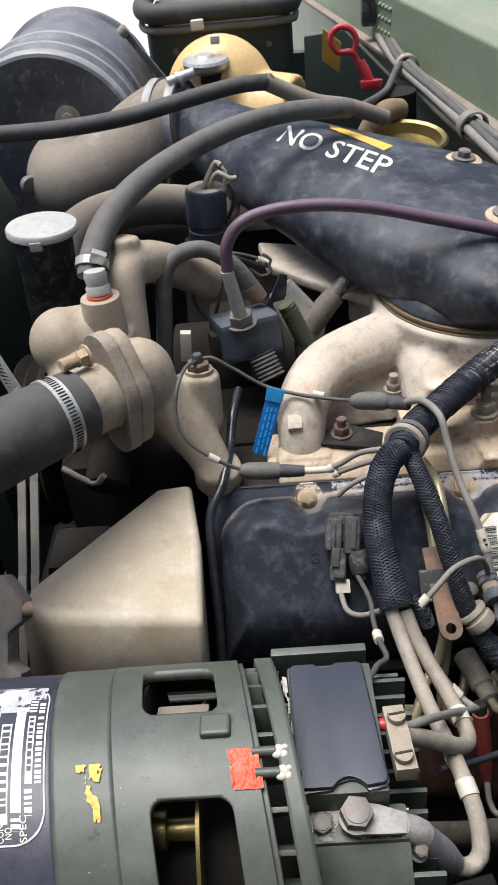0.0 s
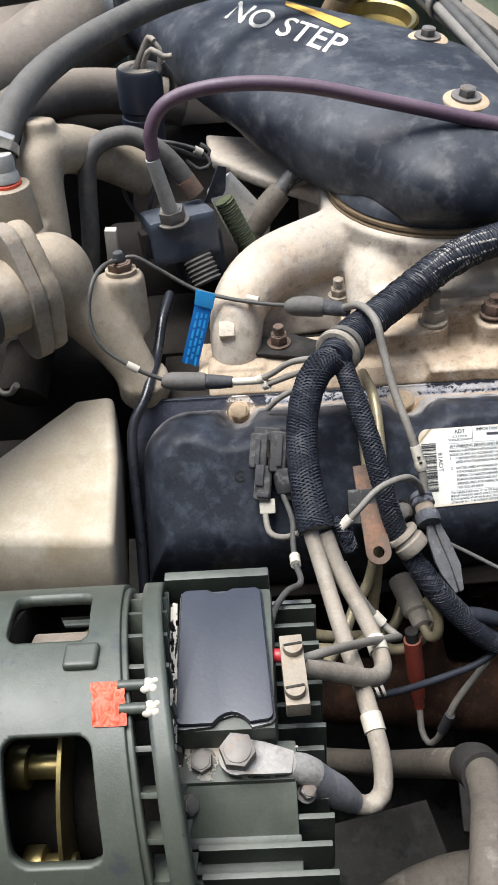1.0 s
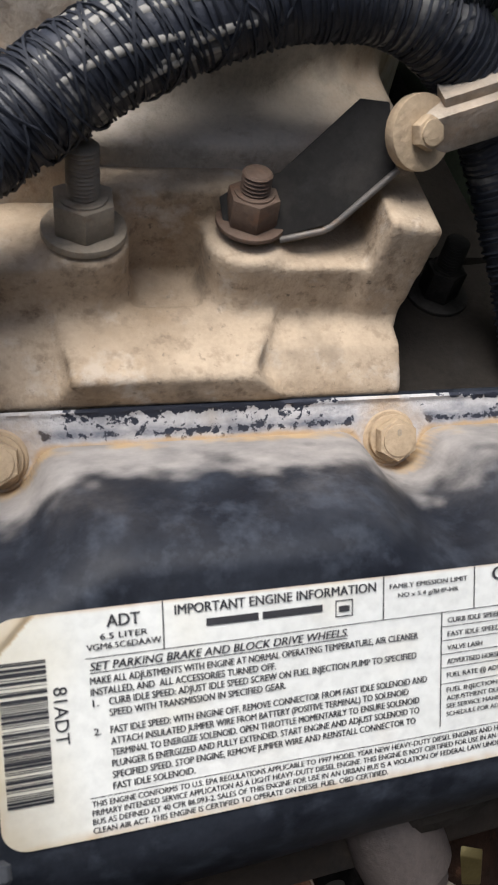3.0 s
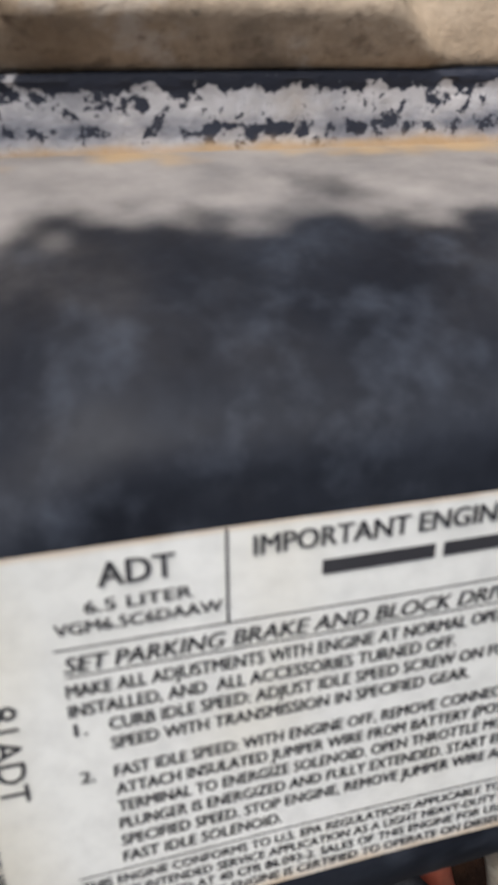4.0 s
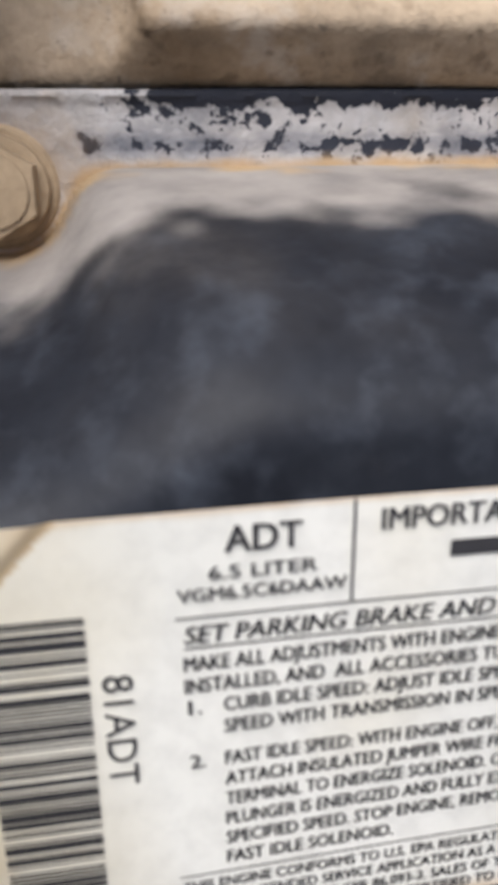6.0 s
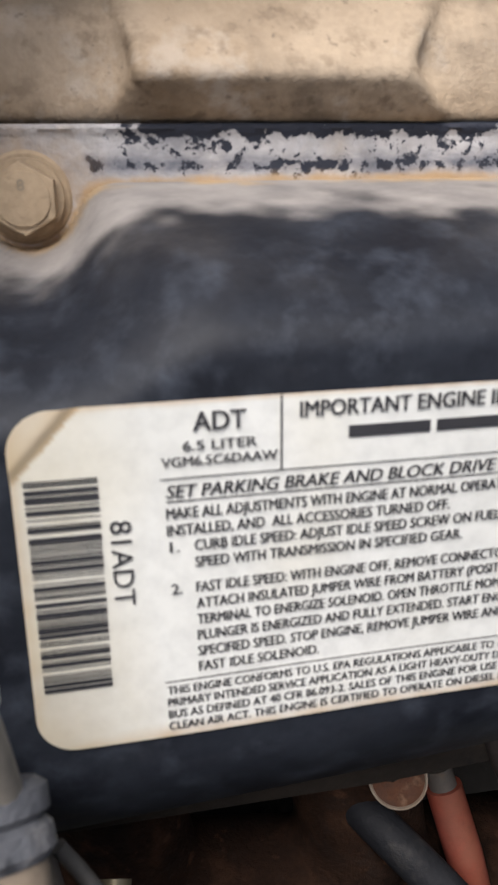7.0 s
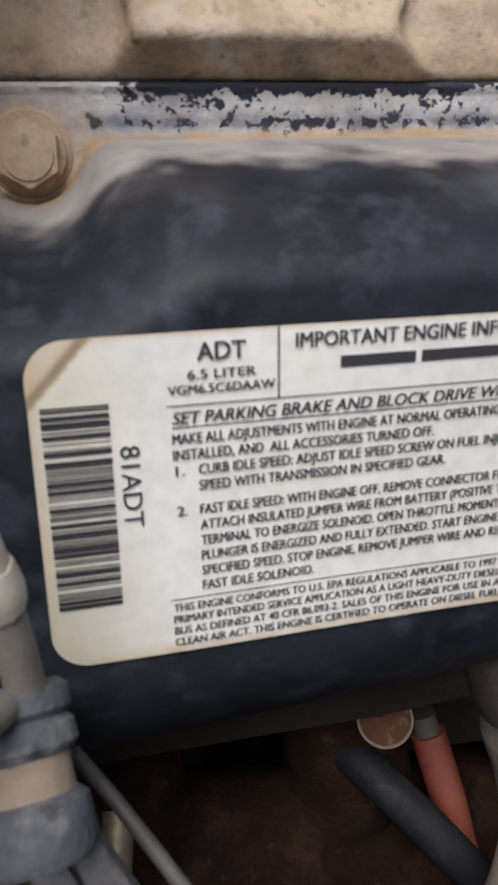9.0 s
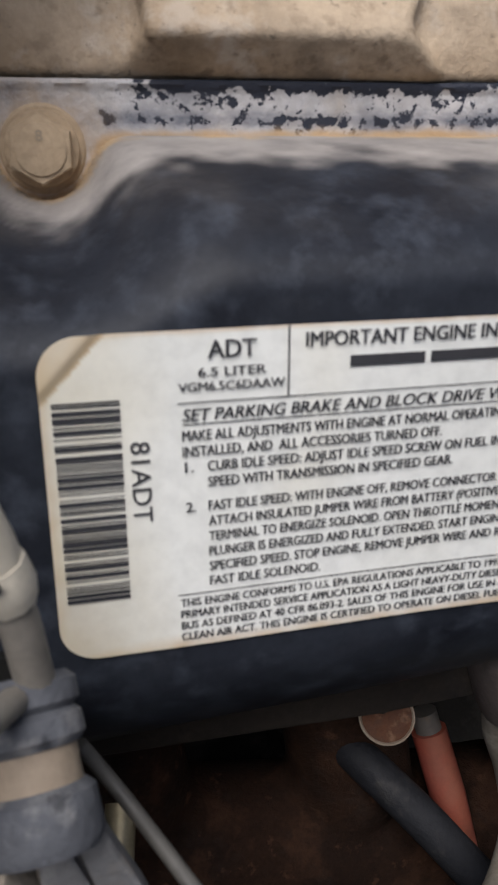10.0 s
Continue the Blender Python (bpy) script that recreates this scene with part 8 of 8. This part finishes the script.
part("body", bm, M_rustface, rbt)
bm = bmesh.new()
lathe(bm, (0.0905, -0.0963, 0.858), (-0.23, -0.24, 0.94), [(0.0079, 0.0001), (0.0083, 0.0007), (0.0088, 0.0005), (0.0089, -0.0004), (0.0086, -0.0022), (0.0081, -0.0022), (0.0079, 0.0001)], 40)
part("rim", bm, M_rim, rbt, "pale worn rim")
for nm, a, b in (("glow_plug_boot", (-0.0125, -0.150, 0.892), (-0.0053, -0.162, 0.829)), ("glow_plug_boot", (0.1200, -0.0985, 0.8105), (0.1335, -0.1440, 0.7850))):
    g = thing(nm, b, "dull red rubber glow plug boot", "boot", group="glow plug boots")
    tube("boot", [a, tuple((p + q) / 2 for p, q in zip(a, b)), b], [0.0066, 0.0068, 0.0052], M_redrub, g, n=18)
    tube("tip", [b, tuple(q + (q - p) * 0.16 for p, q in zip(a, b))], 0.0042, M_redrub, g)
    tube("collar", [tuple(p - (q - p) * 0.14 for p, q in zip(a, b)), a], 0.0050, M_grime if a[0] < 0 else M_steel, g)
gl = hose("glow_plug_lead", [(-0.0042, -0.164, 0.820), (-0.0040, -0.178, 0.808), (0.0000, -0.187, 0.804), (0.0055, -0.189, 0.812), (0.0110, -0.188, 0.838), (0.0190, -0.180, 0.856), (0.043, -0.163, 0.880)], 0.0026, M_wire, "grey glow plug lead with a crimped joint", "wire", n=10)
tube("crimp", [(0.0085, -0.1888, 0.826), (0.0130, -0.1868, 0.846)], 0.0040, M_greyplastic, gl, n=8)
lw = thing("lower_harness", (0.03, -0.16, 0.93), "black taped harness branching below the cover", "wiring loom")
tube("taped_core", [(-0.010, -0.138, 0.962), (-0.001, -0.150, 0.954), (0.018, -0.159, 0.932), (0.040, -0.164, 0.908), (0.058, -0.161, 0.896), (0.07, -0.155, 0.892)], [0.0075, 0.0078, 0.0080, 0.0085, 0.0080, 0.006], M_thread, lw, n=20)
tagged(braid("wrap", [(-0.010, -0.138, 0.962), (-0.001, -0.150, 0.954), (0.018, -0.159, 0.932), (0.040, -0.164, 0.908), (0.058, -0.161, 0.896)], 0.0080, 12, 0.022, 0.00038, lw, both=True, jitter=0.3), kind="stuff")
tube("taped_branch", [(0.016, -0.159, 0.934), (0.026, -0.158, 0.932), (0.038, -0.157, 0.926), (0.046, -0.157, 0.922), (0.052, -0.157, 0.918)], [0.004, 0.0056, 0.0058, 0.0056, 0.0036], M_thread, lw)
for pts, r in (([(0.044, -0.157, 0.922), (0.066, -0.156, 0.906), (0.090, -0.153, 0.900), (0.115, -0.149, 0.896), (0.147, -0.145, 0.884), (0.20, -0.14, 0.858)], 0.0034),
               ([(0.060, -0.160, 0.894), (0.085, -0.160, 0.880), (0.11, -0.158, 0.872), (0.15, -0.15, 0.86)], 0.0028),
               ([(0.055, -0.162, 0.892), (0.068, -0.170, 0.868), (0.080, -0.176, 0.850), (0.09, -0.18, 0.835)], 0.0024),
               ([(0.046, -0.166, 0.898), (0.030, -0.174, 0.893), (0.0, -0.184, 0.892), (-0.03, -0.195, 0.897), (-0.055, -0.202, 0.902)], 0.0026)):
    tube("branch", pts, r, M_wire if pts[0][0] > 0.05 or r > 0.003 else M_thread, lw, n=10)
tube("white_joint", [(0.0760, -0.1740, 0.8560), (0.0840, -0.1770, 0.8440)], 0.0038, M_white, lw)
hose("throttle_cable", [(0.0020, -0.104, 0.968), (0.0090, -0.113, 0.9630), (0.0250, -0.136, 0.972), (0.0437, -0.160, 0.9800), (0.0565, -0.1736, 0.9840), (0.0811, -0.2045, 0.9920), (0.12, -0.250, 0.995), (0.17, -0.30, 0.98)], 0.0014, M_wiredk, "thin dark cable running out towards the fender", "cable", n=12)
s_ = thing("splice_stub", (-0.05, -0.2, 0.9), "striped white splice stub", "wire")
for k in range(3):
    tube("ring", [(-0.050 + 0.004 * k, -0.199, 0.904 + 0.001 * k), (-0.048 + 0.004 * k, -0.1985, 0.9045 + 0.001 * k)], 0.0042, M_white, s_, n=10)
# big hoses low down, the shade of the deep bay held in their brown
bh = thing("heater_hose", (0.0, -0.27, 0.9), "large dusty beige hose with a rubber collar", "hose")
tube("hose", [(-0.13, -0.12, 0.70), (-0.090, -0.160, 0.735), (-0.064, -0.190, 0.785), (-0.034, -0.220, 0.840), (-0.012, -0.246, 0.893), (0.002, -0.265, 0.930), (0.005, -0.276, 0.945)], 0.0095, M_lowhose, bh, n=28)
tube("collar", [(0.0010, -0.2640, 0.9280), (0.0040, -0.2700, 0.9370), (0.0055, -0.2780, 0.9440)], [0.0125, 0.0140, 0.0135], M_grime, bh, "dark rubber collar", n=28)
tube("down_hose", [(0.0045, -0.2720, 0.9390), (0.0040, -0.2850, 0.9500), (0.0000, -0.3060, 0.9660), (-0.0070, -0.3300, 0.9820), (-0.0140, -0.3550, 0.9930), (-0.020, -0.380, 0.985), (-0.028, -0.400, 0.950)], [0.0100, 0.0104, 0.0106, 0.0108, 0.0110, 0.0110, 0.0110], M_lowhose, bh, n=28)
hose("corrugated_conduit", [(0.10, -0.185, 0.985), (0.082, -0.200, 0.950), (0.068, -0.212, 0.912), (0.060, -0.224, 0.868), (0.055, -0.238, 0.815), (0.052, -0.255, 0.74), (0.050, -0.275, 0.66)], 0.0074, M_gloss, "black split corrugated conduit", n=20, wave=0.030, wl=0.0050)
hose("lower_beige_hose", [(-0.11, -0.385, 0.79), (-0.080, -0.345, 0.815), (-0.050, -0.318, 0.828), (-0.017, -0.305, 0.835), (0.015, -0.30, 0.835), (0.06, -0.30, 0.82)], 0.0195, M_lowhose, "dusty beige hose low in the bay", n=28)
# exhaust manifold
ex_ = thing("exhaust_manifold", (0.05, -0.14, 0.78), "rusty brown cast exhaust manifold", "exhaust")


def fill_exhaust(bm):
    for k, p in enumerate(smooth_path([(-0.16, -0.100, 0.770), (-0.06, -0.115, 0.765), (0.03, -0.125, 0.765), (0.10, -0.130, 0.76), (0.20, -0.13, 0.74)], 0.012)):
        ball(bm, tuple(p), 0.030, (1, 1, 1), 8)
    for x in (-0.10, 0.0, 0.085, 0.17):
        rod(bm, (x, -0.055, 0.83), (x + 0.01, -0.115, 0.78), 0.024)
        box(bm, (x, -0.058, 0.835), (0.075, 0.018, 0.05), SL)


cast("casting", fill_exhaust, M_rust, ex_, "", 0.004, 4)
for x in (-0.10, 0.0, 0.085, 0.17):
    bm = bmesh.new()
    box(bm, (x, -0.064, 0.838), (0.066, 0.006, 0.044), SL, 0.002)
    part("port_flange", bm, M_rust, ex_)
    for dx in (-0.026, 0.026):
        hex_bolt(ex_, (x + dx, -0.068, 0.842), (0, -0.7, 0.7), 0.012, 0.007, M_rustor, washer=0.009, name="flange_bolt")
# grey frame plates deep down
for c, sz, rz_ in (((-0.035, -0.235, 0.700), (0.10, 0.075, 0.006), 12), ((0.062, -0.165, 0.690), (0.045, 0.10, 0.006), -6), ((-0.15, -0.24, 0.70), (0.06, 0.10, 0.006), 5)):
    bm = bmesh.new()
    box(bm, c, sz, Matrix.Rotation(radians(rz_), 4, "Z"), 0.0015)
    tagged(part("frame_plate", bm, M_grime, None), "grey grimy steel plate deep in the bay", "plate", group="frame plates")
bm = bmesh.new()
box(bm, (0.0, -0.33, 0.60), (1.2, 0.08, 0.14), None, 0.01)
tagged(part("frame_rail", bm, M_block, None), "black chassis rail below the engine", "frame rail")
